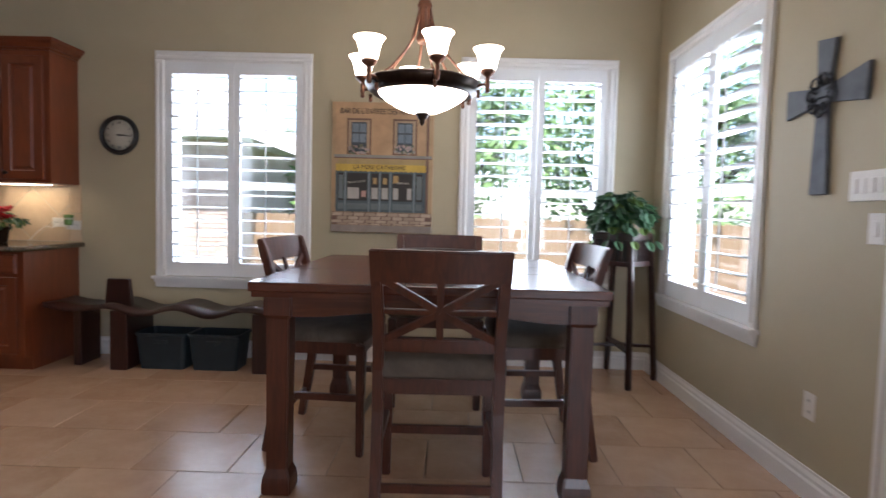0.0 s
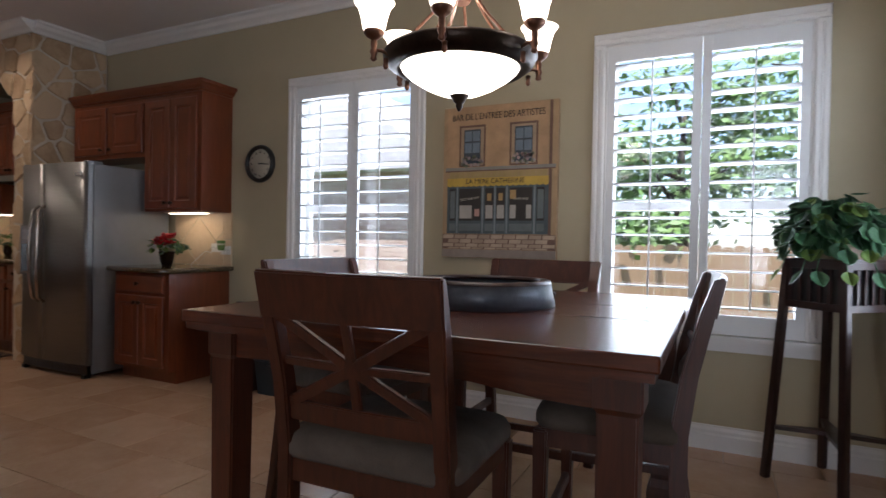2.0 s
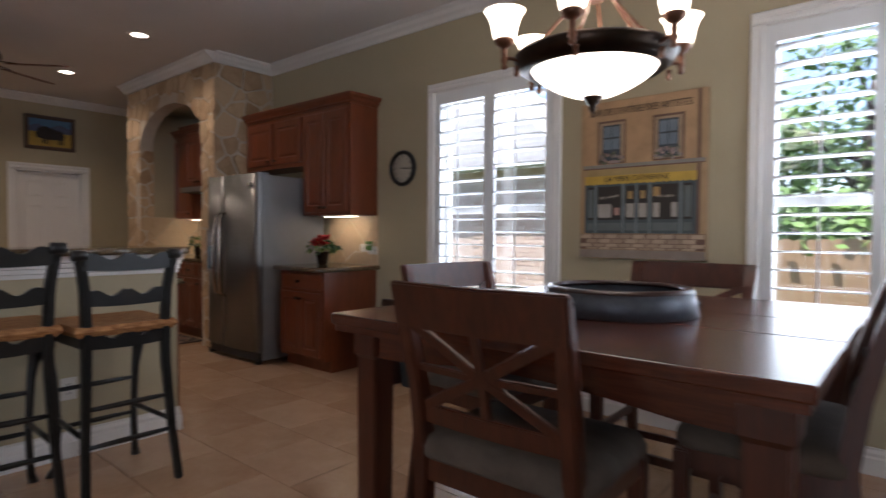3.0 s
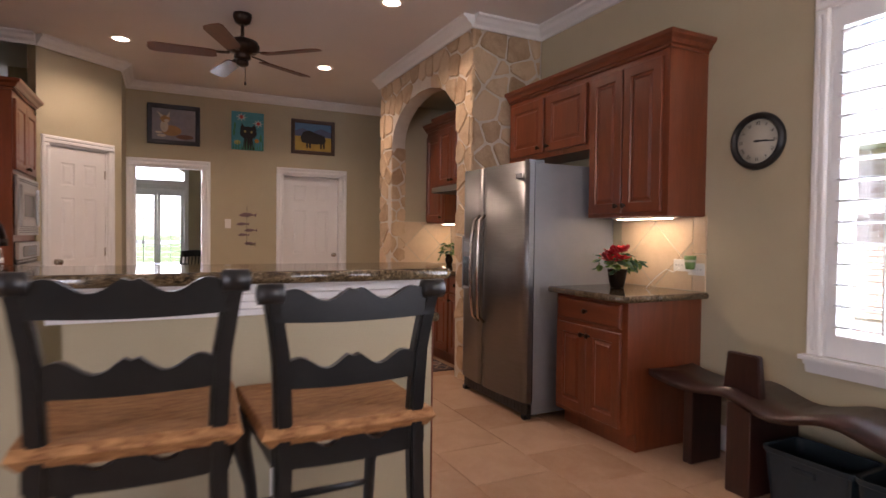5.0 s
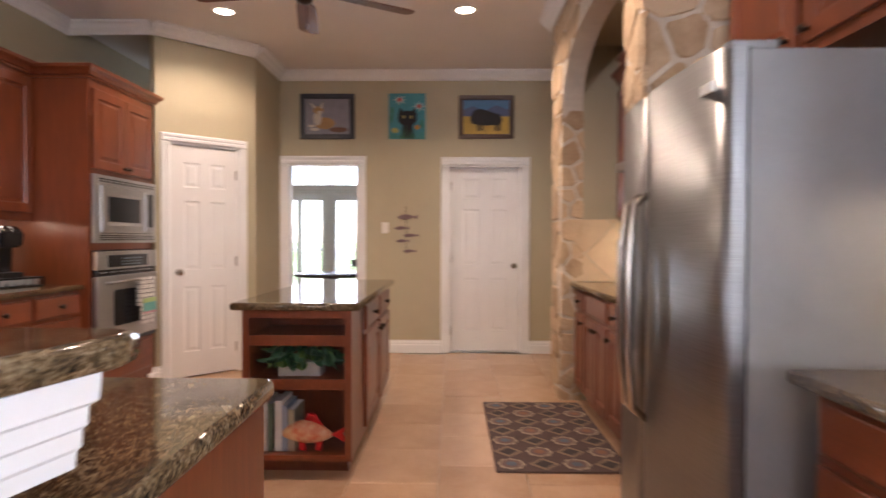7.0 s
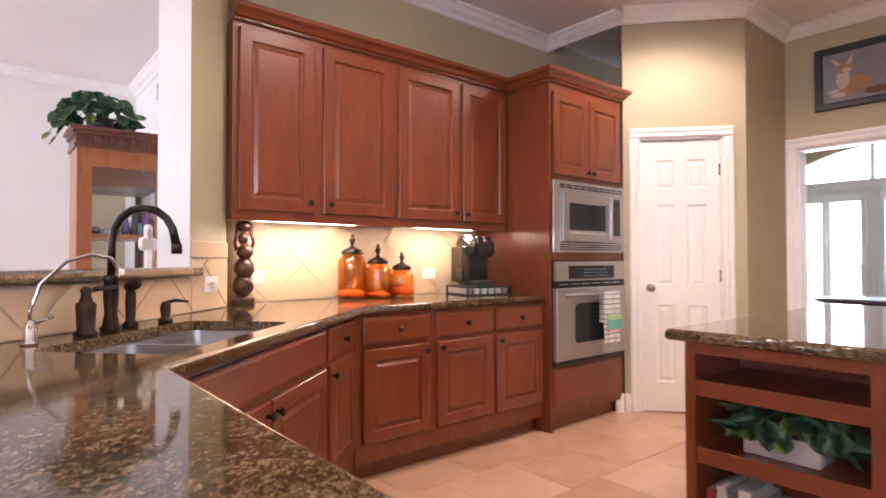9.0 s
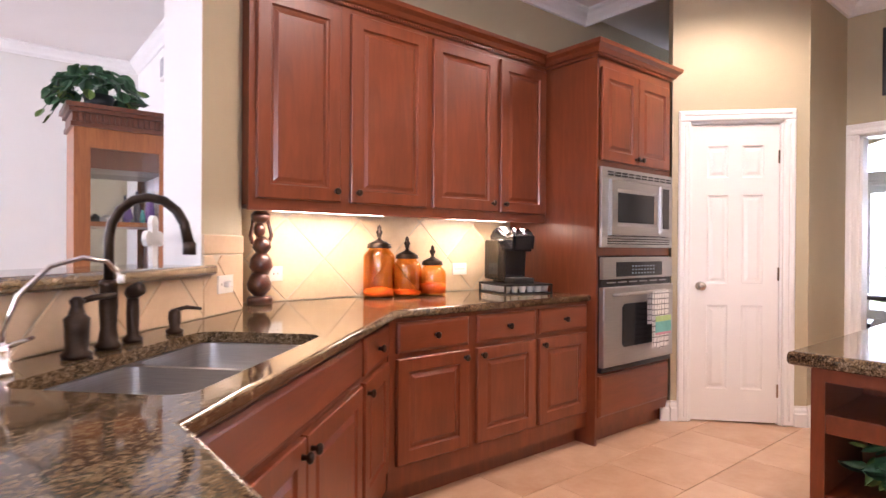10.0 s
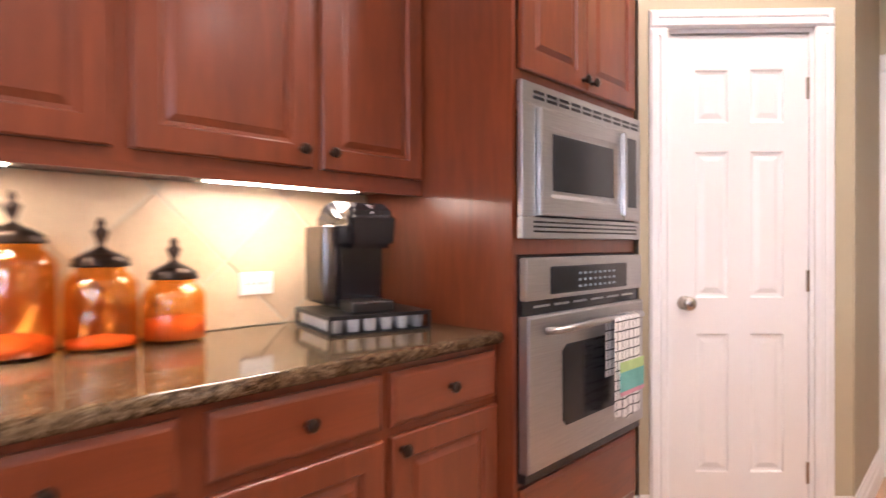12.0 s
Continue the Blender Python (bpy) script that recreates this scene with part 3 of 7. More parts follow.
def shuttered_window(name, label, u0, u1, m, depth=0.2, panels=2):
    """Window in an opening u0 to u1: casing, sill, sash with glass, and louvred shutters; faces -y."""
    z0, z1 = WIN_Z
    t = thing(name, label, "window", m, kind="structure")
    w = 0.07
    for x0, x1, a, b in ((u0 - w, u0, z0, z1), (u1, u1 + w, z0, z1), (u0 - w, u1 + w, z1, z1 + w)):
        part("casing", rings_face(bmesh.new(), x0, x1, a, b, [(0, 0), (0, -0.014), (0.008, -0.022), (0.026, -0.022), (0.032, -0.015)]), "trim", t)
    part("sill", boxes((u0 - w - 0.02, u1 + w + 0.02, -0.055, 0.03, z0 - 0.022, z0), (u0 - w - 0.005, u1 + w + 0.005, -0.036, 0, z0 - 0.045, z0 - 0.022),
                       (u0 - w, u1 + w, -0.024, 0, z0 - 0.075, z0 - 0.045), (u0 - w, u1 + w, -0.016, 0, z0 - 0.09, z0 - 0.075)), "trim", t)
    part("reveal", boxes((u0, u0 + 0.012, 0, depth, z0, z1), (u1 - 0.012, u1, 0, depth, z0, z1), (u0, u1, 0, depth, z1 - 0.012, z1), (u0, u1, 0.03, depth, z0, z0 + 0.012)), "trim", t)
    mid = (z0 + z1) / 2 - 0.12
    part("sash", boxes((u0 + 0.012, u0 + 0.05, 0.13, 0.17, z0, z1), (u1 - 0.05, u1 - 0.012, 0.13, 0.17, z0, z1), (u0, u1, 0.13, 0.17, z1 - 0.05, z1),
                       (u0, u1, 0.13, 0.17, z0, z0 + 0.06), (u0, u1, 0.125, 0.175, mid - 0.025, mid + 0.025)), "trim", t)
    g = part("pane", box(u0 + 0.03, u1 - 0.03, 0.149, 0.153, z0 + 0.02, z1 - 0.02), "pane", t, "clear window glass")
    g.visible_shadow = False
    pw = (u1 - u0 - 0.024) / panels
    for k in range(panels):
        a = u0 + 0.012 + k * pw + 0.002
        b = a + pw - 0.004
        p = part("shutter", boxes((a, a + 0.047, 0.0, 0.028, z0 + 0.004, z1 - 0.014), (b - 0.047, b, 0.0, 0.028, z0 + 0.004, z1 - 0.014),
                                  (a + 0.047, b - 0.047, 0.0, 0.028, z0 + 0.004, z0 + 0.115), (a + 0.047, b - 0.047, 0.0, 0.028, z1 - 0.105, z1 - 0.014)), "shutter", t, "white hinged shutter frame")
        bm = bmesh.new()
        n = 10
        prof = [(0.055 * math.cos(q), 0.0055 * math.sin(q)) for q in (2 * math.pi * i / n for i in range(n))]
        ends = [[bm.verts.new((x, y, z)) for y, z in prof] for x in (a + 0.049, b - 0.049)]
        for i in range(n):
            bm.faces.new((ends[0][i], ends[0][(i + 1) % n], ends[1][(i + 1) % n], ends[1][i])).smooth = True
        bm.faces.new(ends[0])
        bm.faces.new(ends[1][::-1])
        first, count, lz0, lz1 = None, 15, z0 + 0.16, z1 - 0.14
        for i in range(count):
            pm = Matrix.Translation((0, 0.014, lz0 + (lz1 - lz0) * i / (count - 1))) @ Matrix.Rotation(radians(-3 + random.uniform(-1, 1)), 4, "X")
            if first is None:
                first = part("louvre", bm, "shutter", p, m=pm)
            else:
                again(first, "louvre", p, pm)
        part("tilt_rod", box((a + b) / 2 - 0.005, (a + b) / 2 + 0.005, -0.052, -0.043, z0 + 0.15, z1 - 0.13, 0.002), "shutter", p)
        part("hinge", boxes(*[((a - 0.004, a + 0.01, -0.006, 0.0, z - 0.03, z + 0.03) if k == 0 else (b - 0.01, b + 0.004, -0.006, 0.0, z - 0.03, z + 0.03)) for z in (z0 + 0.25, (z0 + z1) / 2, z1 - 0.25)]), "shutter", p)
    return t


shuttered_window("window_1", "white casement with open plantation shutters beside the clock", *W1, pose(0, NORTH, 0))
shuttered_window("window_2", "white window with open plantation shutters towards the garden", *W2, pose(0, NORTH, 0))
shuttered_window("window_3", "white window with open plantation shutters on the side wall", -WE[1], -WE[0], pose(EAST, 0, 0, 0, 0, -90))
WIN_Z = (0.35, 2.0)
shuttered_window("window_4", "bright shuttered window of the far room", 1.0, 1.87, pose(-11.7, 0, 0, 0, 0, 90), 0.15)
shuttered_window("window_4", "bright shuttered window of the far room", 0.0, 0.87, pose(-11.7, 0, 0, 0, 0, 90), 0.15)
tr = thing("window_5", "arched transom over the far room's windows", "window", pose(-11.7, 0, 0, 0, 0, 90), kind="structure")
part("frame", boxes((0.87, 1.0, -0.01, 0.15, 0.35, 2.07), (0.0, 1.87, -0.012, 0.09, 2.07, 2.16), (0.91, 0.96, 0.03, 0.06, 2.16, 2.6), (-0.07, 0.0, -0.02, 0.0, 2.07, 2.6), (1.87, 1.94, -0.02, 0.0, 2.07, 2.6)), "trim", tr)
bm = bmesh.new()
for k in range(16):
    x0, x1 = 1.87 * k / 16, 1.87 * (k + 1) / 16
    h0, h1 = 2.32 + 0.26 * math.sin(math.pi * k / 16), 2.32 + 0.26 * math.sin(math.pi * (k + 1) / 16)
    bm.faces.new([bm.verts.new(v) for v in ((x0, 0.005, h0), (x1, 0.005, h1), (x1, 0.005, 2.605), (x0, 0.005, 2.605))])
    bm.faces.new([bm.verts.new(v) for v in ((x0, 0.005, h0), (x1, 0.005, h1), (x1, 0.12, h1), (x0, 0.12, h0))])
part("arch", bm, "wall", tr)

# ---- kitchen cabinets ----


def knob(parent, x, z, y=-0.021):
    m = Matrix.Translation((x, y, z)) @ Matrix.Rotation(math.pi / 2, 4, "X")
    part("knob", lathe([(0.009, 0), (0.007, 0.012), (0.015, 0.018), (0.017, 0.024), (0.013, 0.030), (0.004, 0.032)], 14), "bronze", parent, "dark bronze knob", m)


def door_on(cab, x0, x1, z0, z1, knob_at=None, flat=False):
    """A door or drawer front on the cabinet's face (local y = 0); knob_at is (x, z) from the lower left."""
    w, h = x1 - x0, z1 - z0
    d = part("drawer_front" if flat else "door", slab_front(w, h) if flat else panel_door(w, h), "cherry_flat" if flat else "cherry", cab, m=Matrix.Translation((x0, 0, z0)))
    if knob_at:
        knob(d, *knob_at)
    return d


def cab_crown(cab, x0, x1, y_back, z, left=True, right=True, label="stepped crown with a rope bead"):
    prof = [(0.0, 0.0), (0.012, 0.0), (0.012, 0.016), (0.028, 0.022), (0.040, 0.045), (0.062, 0.062), (0.066, 0.084), (0.0, 0.084)]
    bm = bmesh.new()
    loops = []
    stations = ([("L", y_back), ("L", 0)] if left else [("l", 0)]) + ([("R", 0), ("R", y_back)] if right else [("r", 0)])
    for side, y in stations:
        loop = []
        for u, v in prof:
            x = x0 - (u if side == "L" else 0) if side in "Ll" else x1 + (u if side == "R" else 0)
            yy = y if y else -u
            loop.append(bm.verts.new((x, yy, z + v)))
        loops.append(loop)
    n = len(prof)
    for a, b in zip(loops, loops[1:]):
        for i in range(n):
            bm.faces.new((a[i], a[(i + 1) % n], b[(i + 1) % n], b[i]))
    bm.faces.new(loops[0][::-1])
    bm.faces.new(loops[-1])
    c = part("crown", bm, "cherry_flat", cab, label)
    bead = bmesh.new()
    k = int((x1 - x0) / 0.016)
    for i in range(k):
        a = x0 + (i + 0.15) * 0.016
        quadbox(bead, a, a + 0.010, -0.020, -0.010, z + 0.003, z + 0.015, Matrix.Identity(4))
    part("rope_bead", bead, "cherry", c)


def base_cab(name, label, m, w, depth, doors, end_left=False, end_right=False, top=0.875, toe=0.075):
    """Base cabinet, front at y = 0, body behind; doors: rows (x0, x1, z0, z1, flat, knob)."""
    c = thing(name, label, "cabinet", m)
    part("body", boxes((0, w, 0.0, depth, 0.105, top), (0, w, toe, depth, 0, 0.105)), "cherry", c)
    for x0, x1, z0, z1, flat, kn in doors:
        door_on(c, x0, x1, z0, z1, kn, flat)
    return c


def face(x, y, turn):
    return pose(x, y, 0, 0, 0, turn)


def unit(x0, x1, knob_side):
    """Drawer over door across one opening; knob_side -1 puts the knob at the low x end."""
    w = x1 - x0
    return [(x0, x1, 0.715, 0.857, True, (w / 2, 0.071)), (x0, x1, 0.205, 0.69, False, ((0.03, 0.45) if knob_side < 0 else (w - 0.03, 0.45)))]


# south wall; local x runs west from the cabinet's east end
SB = [("base_cabinet", -4.64, -5.14, (0.04, 0.473), 1), ("base_cabinet", -5.14, -5.625, (0.029, 0.472), -1), ("base_cabinet", -5.625, -6.09, (0.017, 0.45), -1)]
for nm, xa, xb, (a, b), side in SB:
    base_cab(nm, "cherry base cabinet with one drawer over a raised-panel door", face(xa, 0.412, 180), xa - xb, 0.66, unit(a, b, side))
UP = thing("wall_cabinet", "tall cherry wall cabinets with four raised-panel doors and crown", "cabinet", face(-4.128, 0.075, 180))
part("body", boxes((0, 1.965, 0, 0.324, 1.385, 2.38)), "cherry", UP)
for x0, x1, kx in ((0.03, 0.442, 0.385), (0.50, 0.968, 0.035), (1.012, 1.500, 0.45), (1.535, 1.950, 0.032)):
    door_on(UP, x0, x1, 1.415, 2.345, (kx, 0.05))
cab_crown(UP, 0, 1.965, 0.32, 2.375, False, False)
part("light_rail", boxes((0, 1.965, 0.0, 0.02, 1.36, 1.385)), "cherry_flat", UP)

TALL = thing("oven_cabinet", "tall cherry cabinet holding microwave and wall oven", "cabinet", face(-6.095, 0.475, 180))
for nm, row in (("side_panel", (0, 0.02, 0, 0.72, 0.0, 2.36)), ("side_panel", (0.82, 0.84, 0, 0.72, 0.0, 2.36)), ("top_rail", (0.02, 0.82, 0.0, 0.72, 2.28, 2.36)), ("shelf", (0.02, 0.82, 0.0, 0.6, 1.70, 1.735)),
                ("shelf", (0.02, 0.82, 0.0, 0.6, 1.155, 1.205)), ("drawer_box", (0.02, 0.82, 0.0, 0.6, 0.10, 0.44)), ("toe_kick", (0.02, 0.82, 0.06, 0.6, 0.0, 0.10)), ("back_panel", (0.02, 0.82, 0.6, 0.72, 0.0, 2.28))):
    part(nm, boxes(row), "cherry", TALL)
door_on(TALL, 0.03, 0.418, 1.735, 2.30, (0.36, 0.035))
door_on(TALL, 0.422, 0.81, 1.735, 2.30, (0.028, 0.035))
door_on(TALL, 0.02, 0.82, 0.17, 0.42, None, True)
cab_crown(TALL, 0, 0.84, 0.45, 2.36)

OV = thing("wall_oven", "stainless steel wall oven with dark glass door", "oven", face(-6.115, 0.485, 180))
part("body", box(0, 0.80, 0.0, 0.55, 0.442, 1.15), "black_gloss", OV)
part("control_panel", box(0.0, 0.80, -0.03, 0.0, 1.01, 1.145, 0.006), "steel", OV)
part("display", box(0.13, 0.66, -0.034, -0.029, 1.025, 1.115, 0.004), "black_gloss", OV, "black glass control display")
for i in range(8):
    for z in (1.04, 1.062, 1.084):
        part("button", box(0.30 + 0.035 * i, 0.315 + 0.035 * i, -0.0355, -0.0335, z, z + 0.008), paint("button_grey", (0.25, 0.32, 0.36)), OV)
part("vent_panel", box(0.0, 0.80, -0.012, 0.0, 0.962, 1.01), "black_gloss", OV)
for i in range(6):
    part("vent_slot", box(0.06 + 0.12 * i, 0.15 + 0.12 * i, -0.014, -0.011, 0.985, 0.992), "steel", OV)
od = part("door", rings_face(bmesh.new(), 0.0, 0.80, 0.475, 0.962, [(0, 0), (0, -0.030), (0.006, -0.036), (0.03, -0.036)]), "steel", OV, "brushed steel oven door")
wl = [(0.19 + 0.06, 0.585), (0.66, 0.585), (0.68, 0.605), (0.68, 0.835), (0.655, 0.855), (0.215, 0.855), (0.19, 0.835), (0.19, 0.605), (0.21, 0.585)]
part("window", prism([(x, z) for x, z in wl], 0.036, 0.039, Matrix.Rotation(math.pi / 2, 4, "X")), "black_gloss", od, "dark glass oven window")
hb = tube([(0.09, -0.04, 0.912), (0.10, -0.075, 0.915), (0.40, -0.085, 0.922), (0.70, -0.075, 0.915), (0.71, -0.04, 0.912)], 0.012, 10)
part("handle", hb, "steel", od, "bowed steel bar handle")
part("kick_plate", box(0.0, 0.80, -0.02, 0.0, 0.442, 0.472), "black_gloss", OV)

MW = thing("microwave", "built-in stainless steel microwave with trim kit", "microwave", face(-6.105, 0.485, 180))
part("trim_frame", boxes((0, 0.82, -0.02, 0.0, 1.625, 1.695), (0, 0.82, -0.02, 0.0, 1.205, 1.275), (0, 0.075, -0.02, 0.0, 1.275, 1.625), (0.76, 0.82, -0.02, 0, 1.275, 1.625), bevel=0.003), "steel", MW)
for i in range(10):
    for z in (1.645, 1.662):
        part("vent", box(0.06 + 0.075 * i, 0.12 + 0.075 * i, -0.022, -0.018, z, z + 0.010), "black_gloss", MW)
for z in (1.225, 1.24, 1.255):
    part("vent", box(0.06, 0.78, -0.022, -0.018, z, z + 0.006), "black_gloss", MW)
part("body", box(0.075, 0.76, 0.0, 0.4, 1.275, 1.625), "black_gloss", MW)
md = part("door", rings_face(bmesh.new(), 0.078, 0.64, 1.28, 1.62, [(0, 0), (0, -0.035), (0.006, -0.04), (0.055, -0.04), (0.07, -0.030), (0.075, -0.030)]), "steel", MW)
part("window", box(0.155, 0.565, -0.034, -0.0285, 1.36, 1.545, 0.002), "black_gloss", md, "dark glass window")
part("handle", box(0.61, 0.635, -0.058, -0.034, 1.29, 1.61, 0.008), "steel", md)
part("keypad", boxes((0.645, 0.757, -0.038, 0.0, 1.28, 1.62)), "steel", MW)
part("keypad_glass", box(0.662, 0.742, -0.041, -0.037, 1.33, 1.60, 0.002), "black_gloss", MW)

TW = thing("dish_towel", "white gridded dish towel with coloured band on the oven handle", "towel", face(-6.115, 0.485, 180))
tm, tn, tl_, tb = shader("towel_weave", (0.8, 0.8, 0.78), 0.9)
tv = coords(tn, tl_, (20, 1, 20))
fx = tn.new("ShaderNodeTexBrick")
fx.offset = 0.0
fx.inputs["Color1"].default_value = fx.inputs["Color2"].default_value = (0.78, 0.77, 0.74, 1)
fx.inputs["Mortar"].default_value = (0.02, 0.02, 0.02, 1)
fx.inputs["Scale"].default_value, fx.inputs["Mortar Size"].default_value = 1.0, 0.05
fx.inputs["Brick Width"].default_value, fx.inputs["Row Height"].default_value = 0.6, 0.7
sw = tn.new("ShaderNodeSeparateXYZ")
cb = tn.new("ShaderNodeCombineXYZ")
tl_.new(tv.outputs[0], sw.inputs[0])
tl_.new(sw.outputs[0], cb.inputs[0])
tl_.new(sw.outputs[2], cb.inputs[1])
tl_.new(cb.outputs[0], fx.inputs["Vector"])
tl_.new(fx.outputs["Color"], tb.inputs["Base Color"])
M["towel"] = tm
bm = bmesh.new()
rows = []
for k, z in enumerate([0.56 + 0.02 * i for i in range(19)] + [0.934, 0.938, 0.932]):
    y = -0.102 if z < 0.93 or k < 19 else (-0.092 if k == 20 else -0.074)
    rows.append([bm.verts.new((0.43 + 0.2 * j / 10, y + 0.006 * math.sin(j * 1.3 + k * 0.1) * (1 - k / 24), z + 0.01 * math.sin(j * 0.9) * (k < 2))) for j in range(11)])
for k in range(8):
    z = 0.92 - 0.03 * k
    rows.append([bm.verts.new((0.43 + 0.2 * j / 10, -0.064, z)) for j in range(11)])
for a, b in zip(rows, rows[1:]):
    for j in range(10):
        bm.faces.new((a[j], a[j + 1], b[j + 1], b[j])).smooth = True
cl = part("cloth", bm, "towel", TW)
for nm, rgb, z0, z1 in (("band", (0.16, 0.45, 0.42), 0.66, 0.73), ("band", (0.45, 0.62, 0.25), 0.73, 0.765), ("band", (0.62, 0.30, 0.36), 0.645, 0.66)):
    part(nm, box(0.45, 0.635, -0.114, -0.110, z0, z1), paint("towel_%d" % int(z0 * 1000), rgb, 0.9), TW, "printed colour band")

# sink corner: slanted cabinets under the counter edge from the south run to the peninsula
SA, SE_ = Vector((-4.64, 0.402)), Vector((-3.45, 1.52))
slen = (SE_ - SA).length
SINKF = Matrix.Translation((SA.x, SA.y, 0)) @ Matrix.Rotation(math.atan2(SE_.y - SA.y, SE_.x - SA.x) + math.pi, 4, "Z") @ Matrix.Translation((-slen, 0, 0))
SC = thing("sink_cabinet", "slanted cherry sink cabinet with false front and doors", "cabinet", SINKF)
part("body", boxes((0.0, slen, 0.0, 0.55, 0.105, 0.70), (0.0, slen, 0.0, 0.03, 0.70, 0.875), (0, slen, 0.07, 0.5, 0, 0.105)), "cherry", SC)
door_on(SC, 0.06, slen - 0.47, 0.715, 0.857, None, True)
hw = (slen - 0.47 - 0.06) / 2
door_on(SC, 0.06, 0.06 + hw - 0.004, 0.205, 0.69, (hw - 0.035, 0.44))
door_on(SC, 0.06 + hw + 0.004, slen - 0.47, 0.205, 0.69, (0.03, 0.44))
door_on(SC, slen - 0.43, slen - 0.04, 0.715, 0.857, (0.195, 0.071), True)
door_on(SC, slen - 0.43, slen - 0.04, 0.205, 0.69, (0.03, 0.44))

# peninsula
PEN = thing("peninsula_cabinet", "cherry peninsula cabinet with panelled end", "cabinet", face(-3.45, 2.585, 0))
part("body", boxes((0.0, 0.729, -1.065, 0.0, 0.105, 0.875), (0.075, 0.729, -1.065, -0.02, 0, 0.105)), "cherry", PEN)
part("end_panel", box(0.0, 0.725, 0.0, 0.012, 0.0, 0.875, 0.002), "cherry", PEN)

# north wall, beside the refrigerator
NB = base_cab("base_cabinet", "cherry base cabinet with a drawer and two raised-panel doors", face(-3.60, 3.935, 0), 0.645, 0.60,
              [(0.02, 0.60, 0.715, 0.857, True, (0.29, 0.071)), (0.02, 0.308, 0.135, 0.69, False, (0.262, 0.50)), (0.312, 0.60, 0.135, 0.69, False, (0.026, 0.50))])
NU = thing("wall_cabinet", "tall cherry wall cabinet with two raised-panel doors", "cabinet", face(-3.635, 4.215, 0))
part("body", boxes((0, 0.69, 0, 0.32, 1.38, 2.37)), "cherry", NU)
door_on(NU, 0.02, 0.325, 1.405, 2.325, (0.275, 0.045))
door_on(NU, 0.335, 0.645, 1.405, 2.325, (0.03, 0.045))
cab_crown(NU, -1.01, 0.69, 0.31, 2.365, False, True)
NF = thing("fridge_cabinet", "short cherry wall cabinet with two doors above the refrigerator", "cabinet", face(-4.645, 4.215, 0))
part("body", boxes((0, 1.008, 0, 0.32, 1.86, 2.37)), "cherry", NF)
door_on(NF, 0.03, 0.49, 1.90, 2.325, (0.41, 0.04))
door_on(NF, 0.53, 0.985, 1.90, 2.325, (0.03, 0.04))


def fridge():
    f = thing("refrigerator", "side-by-side stainless steel refrigerator with grey side", "refrigerator", face(-4.605, 3.80, 0))
    part("body", box(0, 0.915, 0.0, 0.70, 0.03, 1.745, 0.006), "fridge_side", f)
    part("kick_grille", boxes((0.01, 0.905, -0.03, 0.05, 0.02, 0.10), *[(0.05 + 0.045 * i, 0.08 + 0.045 * i, -0.033, -0.028, 0.035, 0.085) for i in range(18)]), "black", f)

    def curved(x0, x1):
        bm = bmesh.new()
        n, rows = 10, []
        for i in range(n + 1):
            x = x0 + (x1 - x0) * i / n
            bow = -0.055 - 0.035 * (1 - ((x - 0.4575) / 0.4575) ** 2)
            edge = 0.012 if i in (0, n) else 0.0
            rows.append((x, bow + edge))
        front = [[bm.verts.new((x, y, z)) for x, y in rows] for z in (0.115, 1.755)]
        back = [[bm.verts.new((x, -0.004, z)) for x, y in rows] for z in (0.115, 1.755)]
        for i in range(n):
            bm.faces.new((front[0][i], front[0][i + 1], front[1][i + 1], front[1][i])).smooth = True
            bm.faces.new((front[1][i], front[1][i + 1], back[1][i + 1], back[1][i]))
            bm.faces.new((front[0][i], front[0][i + 1], back[0][i + 1], back[0][i]))
        for i in (0, n):
            bm.faces.new((front[0][i], front[1][i], back[1][i], back[0][i]))
        return bm
    a = part("door", curved(0.0, 0.362), "fridge_steel", f, "freezer door with dispenser")
    b = part("door", curved(0.368, 0.915), "fridge_steel", f)
    part("gasket", boxes((0.0, 0.915, -0.006, 0.002, 0.11, 1.75)), "black", f)
    for d, x in ((a, 0.325), (b, 0.405)):
        s = 1 if d is b else -1
        pts = [(x, -0.085, 1.40), (x, -0.135, 1.36), (x + 0.01 * s, -0.150, 1.2), (x + 0.014 * s, -0.155, 1.0), (x + 0.01 * s, -0.150, 0.8), (x, -0.135, 0.64), (x, -0.085, 0.60)]
        part("handle", tube(pts, [0.014, 0.018, 0.017, 0.017, 0.017, 0.018, 0.014], 10, flat=0.8), "nickel", d, "bowed brushed metal handle")
    part("dispenser", rings_face(bmesh.new(), 0.06, 0.26, 0.82, 1.24, [(0, -0.07), (0, -0.092), (0.015, -0.096), (0.02, -0.090)]), "fridge_side", a, "grey water dispenser")
    part("dispenser_recess", box(0.08, 0.24, -0.092, -0.088, 0.85, 1.08), "black_gloss", a)
    part("dispenser_buttons", box(0.085, 0.235, -0.0935, -0.0885, 1.12, 1.20, 0.002), paint("panel_grey", (0.3, 0.31, 0.33), 0.4), a)
    part("badge", box(0.79, 0.86, -0.0745, -0.060, 1.645, 1.675, 0.002), "plate", b, "small bright maker's badge")
    for x in (0.02, 0.86):
        part("hinge_cover", box(x, x + 0.05, -0.05, 0.08, 1.745, 1.768, 0.005), "fridge_side", f)
    for fx, fy in ((0.86, -0.05), (0.02, -0.05), (0.86, 0.6), (0.02, 0.6)):
        part("foot", boxes((fx, fx + 0.04, fy, fy + 0.055, 0.0, 0.03)), "black", f)
    return f


fridge()


